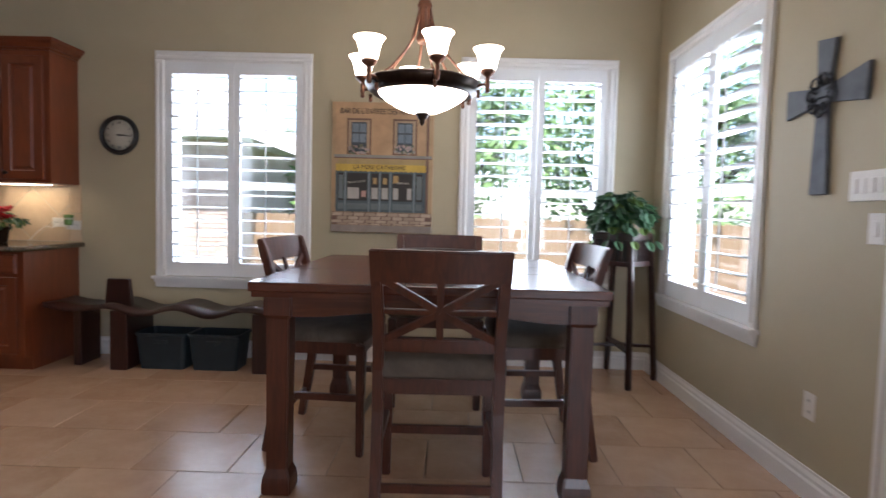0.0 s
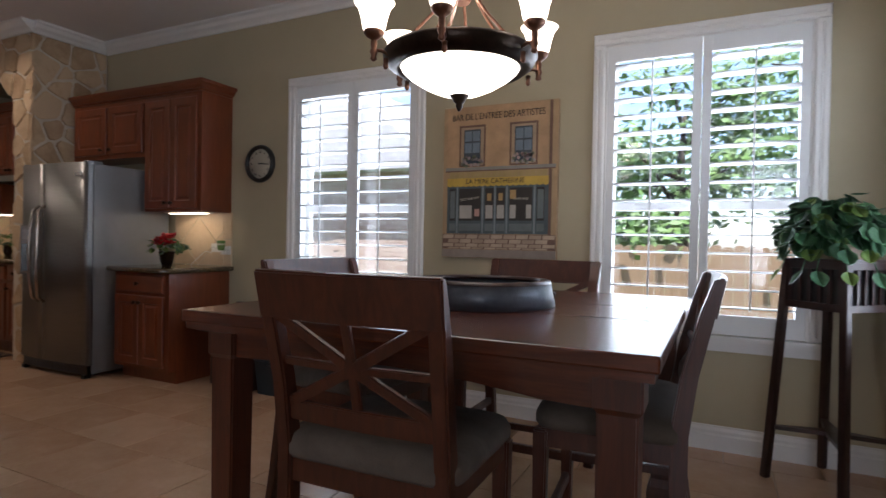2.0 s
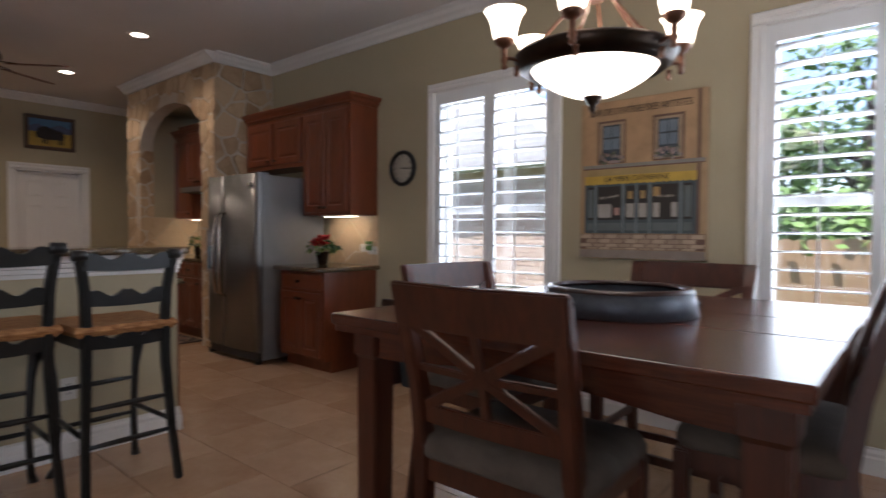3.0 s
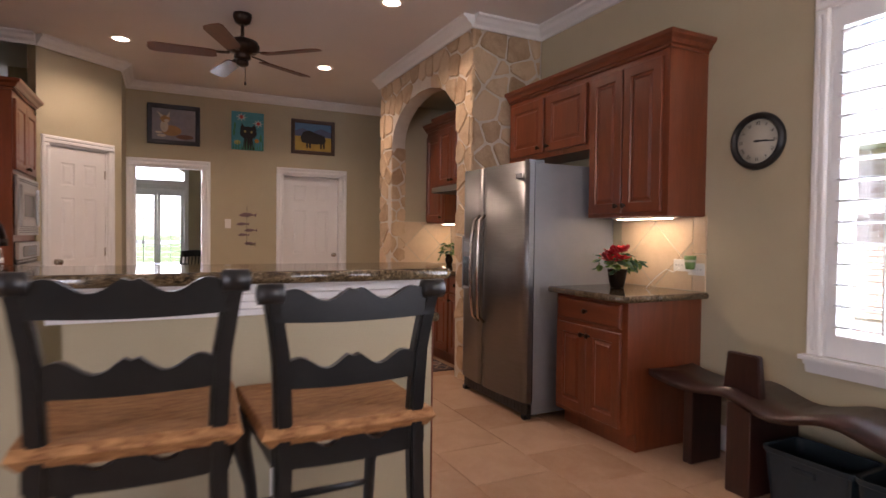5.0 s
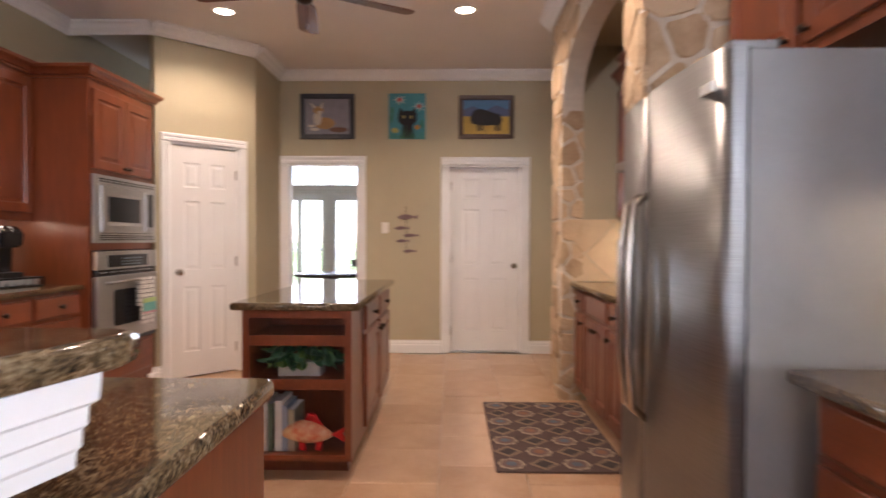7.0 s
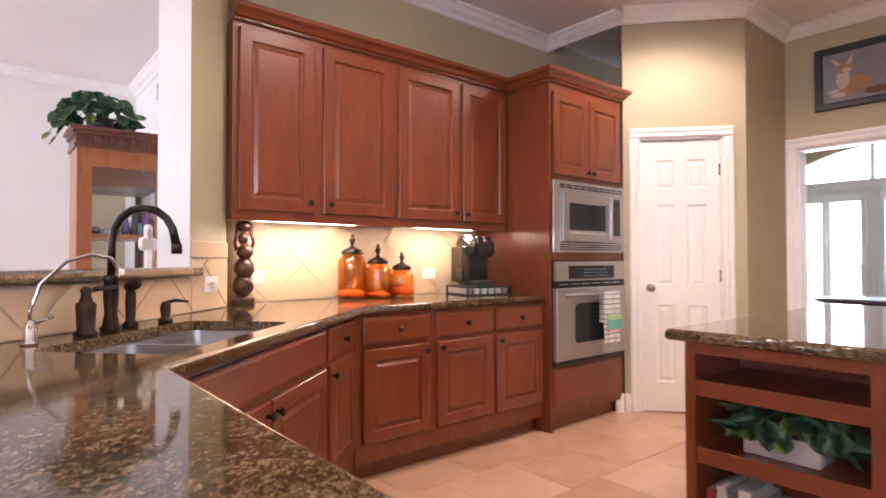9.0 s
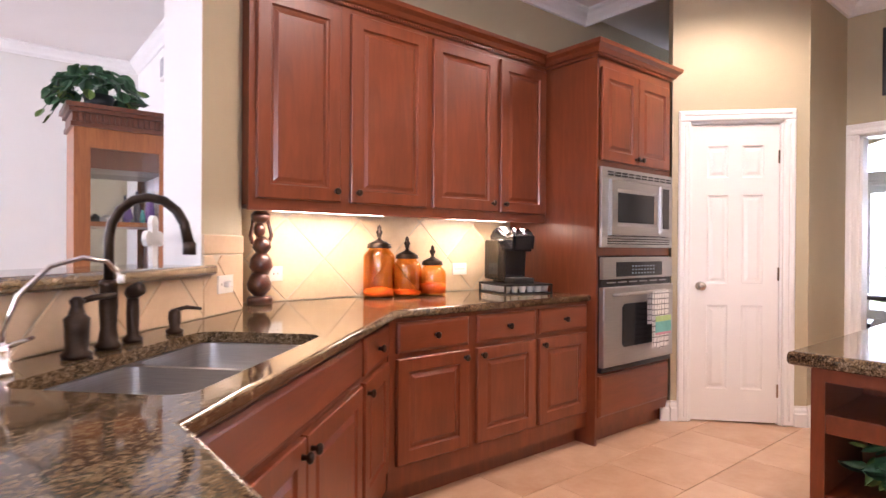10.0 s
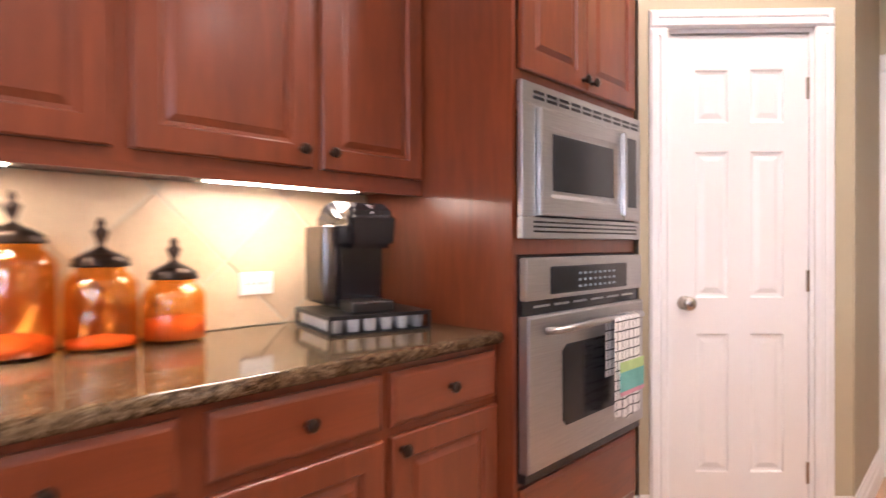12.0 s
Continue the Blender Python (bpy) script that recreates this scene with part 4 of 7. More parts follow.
def slab(name, label, poly, z0=0.877, z1=0.917, hole=None, m=None):
    """Granite top with a rounded edge, from an outline seen from above; hole: an inner outline."""
    bm = bmesh.new()
    r = 0.012

    def ring(pts, inset, z):
        n, out = len(pts), []
        for i in range(n):
            p, a, b = Vector(pts[i]), Vector(pts[i - 1]), Vector(pts[(i + 1) % n])
            d0, d1 = (p - a).normalized(), (b - p).normalized()
            n0, n1 = Vector((-d0.y, d0.x)), Vector((-d1.y, d1.x))
            mv = (n0 + n1) / max(0.3, 1 + n0.dot(n1))
            q = p + mv * inset
            out.append(bm.verts.new((q.x, q.y, z)))
        return out
    area = sum(poly[i - 1][0] * poly[i][1] - poly[i][0] * poly[i - 1][1] for i in range(len(poly)))
    pts = poly if area > 0 else poly[::-1]
    loops = [ring(pts, i, z) for i, z in ((r, z0), (r * 0.3, z0 + r * 0.3), (0, z0 + r), (0, z1 - r), (r * 0.3, z1 - r * 0.3), (r, z1))]
    for a, b in zip(loops, loops[1:]):
        for i in range(len(a)):
            bm.faces.new((a[i], a[(i + 1) % len(a)], b[(i + 1) % len(a)], b[i])).smooth = True
    edges = []
    if hole:
        hl = [bm.verts.new((x, y, z1)) for x, y in hole]
        h2 = [bm.verts.new((x, y, z0 + 0.004)) for x, y in hole]
        for i in range(len(hl)):
            j = (i + 1) % len(hl)
            bm.faces.new((hl[i], hl[j], h2[j], h2[i]))
            edges.append(bm.edges.get((hl[i], hl[j])))
        top = loops[-1]
        edges += [bm.edges.get((top[i], top[(i + 1) % len(top)])) for i in range(len(top))]
        bmesh.ops.triangle_fill(bm, edges=edges, use_beauty=True)
    else:
        bm.faces.new(loops[-1])
        bm.faces.new(loops[0][::-1])
    ob = part(name, bm, "granite", m=m)
    return tagged(ob, label, "countertop")


def rounded(cx, cy, w, h, r, turn, n=5):
    out = []
    for sx, sy, a0 in ((1, 1, 0), (-1, 1, 90), (-1, -1, 180), (1, -1, 270)):
        for k in range(n + 1):
            a = radians(a0 + 90 * k / n)
            x, y = sx * (w / 2 - r) + r * math.cos(a), sy * (h / 2 - r) + r * math.sin(a)
            out.append((cx + x * math.cos(turn) - y * math.sin(turn), cy + x * math.sin(turn) + y * math.cos(turn)))
    return out


DK = Matrix.Translation(CORNER) @ Matrix.Rotation(DIAG, 4, "Z")  # x along the slanted wall, y into the kitchen


def dk(u, v):
    p = DK @ Vector((u, v, 0))
    return p.x, p.y


SINK_AT = dk(1.005, 0.40)
hole = rounded(*SINK_AT, 0.76, 0.42, 0.06, DIAG)
slab("countertop", "polished brown granite worktop with undermount sink cutout",
     [(-6.085, SOUTH), (-4.124, SOUTH), dk(0, 0), dk(1.92, 0), (-2.722, 2.62), (-3.45, 2.62), (-3.475, 2.61), (-3.485, 2.585), (-3.485, 1.55), (-4.665, 0.447), (-6.085, 0.447)], hole=hole)
slab("countertop", "brown granite worktop beside the refrigerator", [(-3.615, 3.865), (-2.905, 3.865), (-2.905, NORTH), (-3.615, NORTH)])
# bar tops: long straight one and the ledge behind the sink
slab("countertop", "raised brown granite breakfast bar top", [(-2.41, 2.495), (-2.44, 2.53), (-2.84, 2.64), (-2.88, 2.635), (-2.90, 2.60), dk(1.718, 0.045), dk(0.28, 0.045), dk(0.265, 0.035), dk(0.265, 0.003), dk(0.325, 0.003), dk(0.325, -0.30), (-2.40, 1.19)], 1.085, 1.125)
SK = thing("sink", "double-bowl stainless steel undermount sink", "sink", Matrix.Translation((*SINK_AT, 0)) @ Matrix.Rotation(DIAG, 4, "Z"))
for cx, w in ((-0.195, 0.35), (0.185, 0.37)):
    bm = bmesh.new()
    loops = []
    for r_, k, z in ((0.06, 1.0, 0.880), (0.06, 0.98, 0.83), (0.06, 0.94, 0.72), (0.08, 0.80, 0.70), (0.03, 0.12, 0.696)):
        loops.append([bm.verts.new((x, y, z)) for x, y in rounded(cx, 0, w * k, 0.40 * k, min(r_, w * k * 0.4, 0.4 * k * 0.4), 0)])
    for a, b in zip(loops, loops[1:]):
        for i in range(len(a)):
            bm.faces.new((a[i], a[(i + 1) % len(a)], b[(i + 1) % len(a)], b[i])).smooth = True
    bm.faces.new(loops[-1])
    part("bowl", bm, "steel", SK, "satin steel basin")
part("rim", boxes((-0.39, -0.37, -0.22, 0.22, 0.872, 0.880), (0.37, 0.39, -0.22, 0.22, 0.872, 0.88), (-0.37, 0.37, -0.22, -0.20, 0.872, 0.88), (-0.37, 0.37, 0.20, 0.22, 0.872, 0.88), (-0.02, 0.0, -0.2, 0.2, 0.85, 0.88)), "steel", SK)

# white stepped moulding under the bar top
BARM = [(0, -0.115), (0.014, -0.115), (0.018, -0.095), (0.034, -0.088), (0.036, -0.068), (0.052, -0.062), (0.056, -0.040), (0.085, -0.032), (0.092, 0.0), (0, 0.0)]
run("bar_trim", BARM, (-2.56, 2.515), (-2.56, 1.25), 1.084, label="white stepped moulding under the bar top")
run("bar_trim", [(u * 0.5 - (0.05 if u == 0 else 0), v) for u, v in BARM], (-2.84, 2.575), (-2.556, 2.505), 1.084, label="white stepped moulding under the bar top")

# kitchen island
ISL = thing("kitchen_island", "cherry kitchen island with open end shelves", "kitchen island", face(-6.64, 1.95, 0))
part("body", boxes((0.0, 1.25, 0.0, 0.56, 0.10, 0.875), (0.06, 1.25, 0.05, 0.50, 0.0, 0.10)), "cherry", ISL)
part("end_frame", boxes((1.25, 1.60, 0.0, 0.035, 0.10, 0.875), (1.25, 1.60, 0.525, 0.56, 0.10, 0.875), (1.58, 1.60, 0.035, 0.525, 0.835, 0.875), (1.25, 1.60, 0.035, 0.525, 0.10, 0.13)), "cherry", ISL)
for z0, z1 in ((0.692, 0.747), (0.466, 0.522)):
    part("shelf", box(1.25, 1.598, 0.035, 0.525, z0, z1, 0.003), "cherry_flat", ISL)
part("plinth", box(1.25, 1.47, 0.04, 0.52, 0.0, 0.10), "cherry_flat", ISL)
for x0, x1 in ((0.05, 0.60), (0.66, 1.21)):
    for z0, z1, flat, kn in ((0.715, 0.857, True, None), (0.15, 0.69, False, None)):
        w, h = x1 - x0, z1 - z0
        mm = Matrix.Translation((x1, 0.56, z0)) @ Matrix.Rotation(math.pi, 4, "Z")
        d = part("drawer_front" if flat else "door", slab_front(w, h) if flat else panel_door(w, h), "cherry_flat" if flat else "cherry", ISL, m=mm)
        knob(d, w / 2 if flat else (0.03 if x0 < 0.3 else w - 0.03), h / 2 if flat else h - 0.045)
slab("countertop", "polished brown granite island top", [(-6.69, 1.905), (-4.99, 1.905), (-4.99, 2.558), (-6.69, 2.558)])

# ---- dining corner ----


def table():
    t = thing("dining_table", "square counter-height dining table of dark reddish wood", "table", pose(0.02, 3.03, 0))
    w, h = 0.74, 0.80
    for y0, y1 in ((-h, -0.203), (-0.200, 0.200), (0.203, h)):
        part("tabletop_leaf", box(-w, w, y0, y1, 0.885, 0.925, 0.006), "table", t)
    part("top_edge", boxes((-w + 0.012, w - 0.012, -h + 0.012, h - 0.012, 0.862, 0.886)), "table", t)
    for s in (-1, 1):
        bm = bmesh.new()
        for a, b in (((-w + 0.11, 0.862), (w - 0.11, 0.862)),):
            n = 14
            lo = []
            for i in range(n + 1):
                u = i / n
                lo.append((-w + 0.11 + (2 * w - 0.22) * u, 0.77 + 0.035 * math.sin(math.pi * min(1, max(0, (u - 0.12) / 0.76)))))
            poly = [(-w + 0.11, 0.862)] + lo + [(w - 0.11, 0.862)]
            prism(poly, -0.012, 0.012, Matrix.Translation((0, s * (h - 0.10), 0)) @ Matrix.Rotation(math.pi / 2, 4, "X"), bm)
        part("apron", bm, "table", t)
        part("apron", boxes((s * (w - 0.10) - 0.012, s * (w - 0.10) + 0.012, -h + 0.11, h - 0.11, 0.775, 0.862)), "table", t)
    for sx in (-1, 1):
        for sy in (-1, 1):
            x, y = sx * (w - 0.10), sy * (h - 0.13)
            bm = bar([(x, y, 0.0), (x, y, 0.045), (x, y, 0.075), (x, y, 0.11), (x, y, 0.60), (x, y, 0.76), (x, y, 0.775), (x, y, 0.862)],
                     [0.125, 0.125, 0.118, 0.092, 0.098, 0.098, 0.118, 0.118], [0.125, 0.125, 0.118, 0.092, 0.098, 0.098, 0.118, 0.118], bevel=0.006)
            part("leg", bm, "chair", t)
    return t


table()


def dining_chair(m):
    c = thing("dining_chair", "dark wooden counter-height chair with crossed back and taupe suede seat", "chair", m, "chairs round the table")
    for s in (-1, 1):
        x = s * 0.205
        part("back_leg", bar([(x, -0.27, 0.0), (x, -0.235, 0.20), (x, -0.20, 0.45), (x, -0.20, 0.62), (x, -0.225, 0.80), (x * 1.03, -0.27, 0.99), (x * 1.04, -0.30, 1.09)],
                             0.038, [0.04, 0.045, 0.05, 0.052, 0.048, 0.04, 0.032], bevel=0.005), "chair", c)
        part("front_leg", bar([(x, 0.21, 0.0), (x, 0.21, 0.58)], [0.034, 0.046], [0.034, 0.046], bevel=0.005), "chair", c)
        part("side_rail", bar([(x, -0.20, 0.555), (x, 0.21, 0.555)], 0.024, 0.065, bevel=0.003), "chair", c)
        part("stretcher", bar([(x, -0.225, 0.30), (x, 0.21, 0.30)], 0.02, 0.035, bevel=0.003), "chair", c)
    part("front_rail", bar([(-0.205, 0.21, 0.555), (0.205, 0.21, 0.555)], 0.024, 0.065, across=(0, 1, 0), bevel=0.003), "chair", c)
    part("back_rail", bar([(-0.205, -0.20, 0.555), (0.205, -0.20, 0.555)], 0.024, 0.065, across=(0, 1, 0), bevel=0.003), "chair", c)
    part("foot_rail", bar([(-0.205, 0.21, 0.22), (0.205, 0.21, 0.22)], 0.024, 0.04, across=(0, 1, 0), bevel=0.003), "chair", c)
    part("back_stretcher", bar([(-0.205, -0.245, 0.16), (0.205, -0.245, 0.16)], 0.02, 0.035, across=(0, 1, 0), bevel=0.003), "chair", c)
    n = 10
    top = [(-0.232 + 0.464 * i / n, -0.292 - 0.022 * math.sin(math.pi * i / n), 1.035) for i in range(n + 1)]
    part("top_rail", bar(top, 0.022, 0.125, across=(0, 1, 0.2), bevel=0.005), "chair", c)
    low = [(-0.20 + 0.40 * i / n, -0.212 - 0.012 * math.sin(math.pi * i / n), 0.72) for i in range(n + 1)]
    part("lower_rail", bar(low, 0.02, 0.055, across=(0, 1, 0.1), bevel=0.004), "chair", c)
    mid = Vector((0, -0.252, 0.855))
    for s in (-1, 1):
        for z, y in ((0.985, -0.275), (0.735, -0.218)):
            part("cross_bar", bar([tuple(mid), (s * 0.195, y, z)], 0.016, 0.030, across=(0, 1, 0.25), bevel=0.003), "chair", c)
        part("cross_bar", bar([tuple(mid), (s * 0.20, -0.238, 0.855)], 0.014, 0.022, across=(0, 1, 0.25), bevel=0.003), "chair", c)
    part("spindle", bar([(0, -0.222, 0.735), tuple(mid), (0, -0.290, 0.985)], 0.024, 0.014, bevel=0.003), "chair", c)
    bm = bmesh.new()
    rows = []
    for z, k in ((0.588, 0.97), (0.60, 1.0), (0.625, 1.0), (0.650, 0.95), (0.662, 0.82), (0.668, 0.5), (0.669, 0.15)):
        rows.append([bm.verts.new((x, y + 0.005, z)) for x, y in rounded(0, 0, 0.47 * k, 0.46 * k, 0.06 * k, 0, 4)])
    for a, b in zip(rows, rows[1:]):
        for i in range(len(a)):
            bm.faces.new((a[i], a[(i + 1) % len(a)], b[(i + 1) % len(a)], b[i])).smooth = True
    bm.faces.new(rows[-1])
    bm.faces.new(rows[0][::-1])
    part("seat", bm, "cushion", c, "taupe suede cushion")
    return c


CHAIR = Matrix.Diagonal((1.14, 1, 0.99, 1))
ch = dining_chair(pose(0.063, 2.335, 0, 0, 0, 1) @ CHAIR)
for m in (pose(0.555, 3.0, 0, 0, 0, 94), pose(-0.52, 3.0, 0, 0, 0, -94), pose(0.017, 3.65, 0, 0, 0, 180)):
    copy_thing(ch, m @ CHAIR)

TR = thing("round_tray", "round zinc-banded dark wooden tray on the table", "tray", pose(0.04, 2.99, 0.925))
part("band", lathe([(0.275, 0.0), (0.282, 0.004), (0.265, 0.085), (0.258, 0.088), (0.250, 0.085), (0.262, 0.012), (0.262, 0.0)], 48, caps=False), "zinc", TR, "grey zinc band")
part("lip", lathe([(0.268, 0.086), (0.262, 0.098), (0.235, 0.100), (0.225, 0.092), (0.228, 0.082), (0.25, 0.08)], 48, caps=False), "mahogany", TR)
part("base", lathe([(0.255, 0.0), (0.255, 0.02), (0.02, 0.022)], 48), "mahogany", TR)
for a in (20, 140, 260):
    p = pose(0.272 * math.cos(radians(a)), 0.272 * math.sin(radians(a)), 0.045)
    part("rivet", lathe([(0.010, -0.01), (0.010, 0.008), (0.004, 0.012)], 10), "iron", TR, m=p @ Matrix.Rotation(radians(a), 4, "Z") @ Matrix.Rotation(math.pi / 2, 4, "Y"))


def chandelier(x, y):
    c = thing("chandelier", "bronze chandelier with six lit glass shades over a lit bowl", "chandelier", pose(x, y, 0.03) @ Matrix.Diagonal((1.1, 1.1, 1, 1)))
    part("rim", lathe([(0.215, 1.817), (0.232, 1.807), (0.262, 1.830), (0.278, 1.863), (0.270, 1.876), (0.245, 1.88), (0.235, 1.872), (0.222, 1.85), (0.21, 1.825)], 56, caps=False), "bronze", c, "dark bronze ring")
    part("bowl", lathe([(0.218, 1.827), (0.208, 1.808), (0.178, 1.780), (0.130, 1.748), (0.08, 1.724), (0.035, 1.714), (0.01, 1.712)], 48), "bowl", c, "glowing alabaster glass bowl")
    part("finial", lathe([(0.034, 1.722), (0.036, 1.712), (0.024, 1.70), (0.022, 1.69), (0.012, 1.682), (0.014, 1.672), (0.007, 1.658), (0.003, 1.652)], 20), "bronze", c)
    part("stem", lathe([(0.03, 2.08), (0.038, 2.10), (0.03, 2.13), (0.028, 2.25), (0.036, 2.27), (0.026, 2.30), (0.010, 2.32), (0.010, 2.91), (0.02, 2.92), (0.06, 2.95), (0.065, TOP - 0.037)], 20), "copper", c)
    for k in range(6):
        a = radians(60 * k - 16)
        ca, sa = math.cos(a), math.sin(a)
        part("arm", tube([(0.025 * ca, 0.025 * sa, 2.26), (0.06 * ca, 0.06 * sa, 2.10), (0.11 * ca, 0.11 * sa, 2.02), (0.19 * ca, 0.19 * sa, 1.92), (0.245 * ca, 0.245 * sa, 1.875)], 0.006, 8), "copper", c)
        h = part("lamp_holder", lathe([(0.004, -0.055), (0.012, -0.048), (0.009, -0.035), (0.014, -0.02), (0.010, -0.008), (0.012, 0.01), (0.010, 0.025), (0.024, 0.035), (0.036, 0.05), (0.034, 0.062)], 16), "copper", c, m=pose(0.315 * ca, 0.315 * sa, 1.865))
        part("bracket", tube([(-0.07 * ca, -0.07 * sa, -0.03), (-0.03 * ca, -0.03 * sa, -0.012), (0, 0, -0.012)], 0.007, 8), "copper", h)
        part("shade", lathe([(0.033, 0.055), (0.040, 0.075), (0.046, 0.11), (0.056, 0.145), (0.070, 0.165), (0.067, 0.165), (0.052, 0.143), (0.042, 0.11), (0.034, 0.07), (0.02, 0.06)], 24, caps=False), "shade", h, "glowing frosted bell shade")
        part("drop", lathe([(0.004, 1.785), (0.010, 1.795), (0.008, 1.81), (0.010, 1.825)], 10), "copper", c, m=pose(0.272 * ca, 0.272 * sa, 0))
    return c


chandelier(-0.07, 2.98)

# bench with waved seat, and two bins under it
BN = thing("bench", "dark mahogany bench with waved seat and one low back block", "bench", pose(-2.915, 4.06, 0))
bm = bmesh.new()
n, L = 40, 2.05
rows = []
for i in range(n + 1):
    x = L * i / n
    z = 0.475 + (0.028 * math.cos(2 * math.pi * (x - 0.98) / 0.52) - 0.01 if 0.45 < x < 1.52 else 0.02 - 0.03 * math.sin(math.pi * (x / 0.45 if x <= 0.45 else (x - 1.52) / 0.53)))
    d = 0.40 if 0.45 < x < 1.52 else 0.36
    rows.append([bm.verts.new((x, y, z + dz)) for y, dz in ((0.0, -0.035), (0.0, 0.0), (d * 0.5, -0.008), (d, 0.0), (d, -0.035))])
for a, b in zip(rows, rows[1:]):
    for i in range(5):
        bm.faces.new((a[i], a[(i + 1) % 5], b[(i + 1) % 5], b[i])).smooth = True
bm.faces.new(rows[0])
bm.faces.new(rows[-1][::-1])
part("seat", bm, "mahogany", BN)
for x in (0.50, 1.56):
    part("leg", box(x, x + 0.13, 0.0, 0.38, 0.0, 0.445, 0.006), "mahogany", BN)
part("leg", box(0.16, 0.22, 0.10, 0.34, 0.0, 0.44, 0.006), "mahogany", BN)
part("back_block", bar([(0.50, 0.13, 0.46), (0.50, 0.13, 0.67)], [0.21, 0.17], [0.045, 0.04], bevel=0.006), "mahogany", BN)
for x, w in ((-2.06, 0.40), (-1.66, 0.40)):
    b = thing("storage_bin", "dark teal plastic storage bin under the bench", "bin", pose(x, 4.24, 0), "bins under the bench")
    bm = bmesh.new()
    loops = [[bm.verts.new((px, py, z)) for px, py in rounded(0, 0, w * k, 0.28 * k, 0.03, 0, 3)] for k, z in ((0.84, 0.0), (0.96, 0.25), (1.0, 0.255), (1.0, 0.275), (0.94, 0.275), (0.82, 0.02))]
    for a, c in zip(loops, loops[1:]):
        for i in range(len(a)):
            bm.faces.new((a[i], a[(i + 1) % len(a)], c[(i + 1) % len(a)], c[i]))
    bm.faces.new(loops[0])
    bm.faces.new(loops[-1])
    part("tub", bm, "navy", b)
    part("handle", box(-0.05, 0.05, -0.145, -0.128, 0.20, 0.225, 0.004), "navy", b)


def leaf_mesh(name, size, material, lobed=False):
    bm = bmesh.new()
    prof = [(0, 0), (0.28, 0.10), (0.46, 0.32), (0.44, 0.55), (0.25, 0.80), (0, 1.0)]
    mid = [bm.verts.new((0, v * size, -0.10 * size * math.sin(v * 3.1))) for u, v in prof]
    for s in (-1, 1):
        side = [bm.verts.new((s * u * size, v * size, 0.06 * size * u - 0.12 * size * v * v)) for u, v in prof[1:-1]]
        bm.faces.new((mid[0], mid[1], side[0]))
        for i in range(len(side) - 1):
            bm.faces.new((mid[i + 1], mid[i + 2], side[i + 1], side[i]))
        bm.faces.new((mid[-2], mid[-1], side[-1]))
    for f in bm.faces:
        f.smooth = True
    mesh = bpy.data.meshes.new(name)
    bm.to_mesh(mesh)
    bm.free()
    mesh.materials.append(M[material])
    return mesh


def foliage(parent, center, radii, count, size, rng, light=0.25, trail=0, droop=0.35):
    meshes = [leaf_mesh("leaf", size, "leaf"), leaf_mesh("leaf", size * 0.85, "leaf_light"), leaf_mesh("leaf", size * 1.15, "leaf")]
    for i in range(count):
        z, a = rng.uniform(-0.45, 1), rng.uniform(0, 2 * math.pi)
        r = math.sqrt(max(0, 1 - z * z)) * rng.uniform(0.72, 1.08)
        p = Vector((center[0] + radii[0] * r * math.cos(a), center[1] + radii[1] * r * math.sin(a), center[2] + radii[2] * z * rng.uniform(0.75, 1.08)))
        o = new("leaf", meshes[1] if rng.random() < light else meshes[rng.choice((0, 2))])
        o.parent = parent
        o.matrix_local = Matrix.Translation(p) @ Matrix.Rotation(a - math.pi / 2 + rng.uniform(-0.7, 0.7), 4, "Z") @ Matrix.Rotation(rng.uniform(-0.9, 0.5) - droop, 4, "X") @ Matrix.Rotation(rng.uniform(-0.6, 0.6), 4, "Y")
    for k in range(trail):
        a = rng.uniform(0, 2 * math.pi)
        pts = [Vector((center[0] + radii[0] * (0.5 + 0.25 * j) * math.cos(a), center[1] + radii[1] * (0.5 + 0.25 * j) * math.sin(a), center[2] - radii[2] * (0.1 + 0.12 * j * j))) for j in range(4)]
        part("stem", tube(pts, 0.0025, 5), "leaf", parent)
        for j, p in enumerate(pts[1:]):
            o = new("leaf", meshes[(j + k) % 2])
            o.parent = parent
            o.matrix_local = Matrix.Translation(p) @ Matrix.Rotation(a - math.pi / 2 + rng.uniform(-1, 1), 4, "Z") @ Matrix.Rotation(-0.9, 4, "X")


PS = thing("plant_stand", "tall dark wooden plant stand with slatted box on four splayed legs", "plant stand", pose(1.39, 4.235, 0, 0, 0, 45))
for sx in (-1, 1):
    for sy in (-1, 1):
        part("leg", bar([(sx * 0.20, sy * 0.20, 0), (sx * 0.145, sy * 0.145, 1.10)], 0.036, 0.036, bevel=0.003), "mahogany", PS)
for s in (-1, 1):
    for ax in (0, 1):
        def sw_(x0, x1, y0, y1, z0, z1):
            return (x0, x1, y0, y1, z0, z1) if ax == 0 else (y0, y1, x0, x1, z0, z1)
        w = 0.155
        y0, y1 = (s * 0.15 - 0.009, s * 0.15 + 0.009)
        part("rail", box(*sw_(-w, w, y0, y1, 1.07, 1.105), 0.002), "mahogany", PS)
        part("rail", box(*sw_(-w, w, y0, y1, 0.875, 0.91), 0.002), "mahogany", PS)
        for k in range(6):
            a = -0.125 + 0.05 * k
            part("slat", box(*sw_(a - 0.008, a + 0.008, y0 + 0.004, y1 - 0.004, 0.91, 1.07)), "mahogany", PS)
        part("inner_panel", box(*sw_(-w + 0.01, w - 0.01, s * 0.138 - 0.003, s * 0.138 + 0.003, 0.89, 1.09)), "black", PS)
part("box_floor", box(-0.15, 0.15, -0.15, 0.15, 0.885, 0.90), "mahogany", PS)
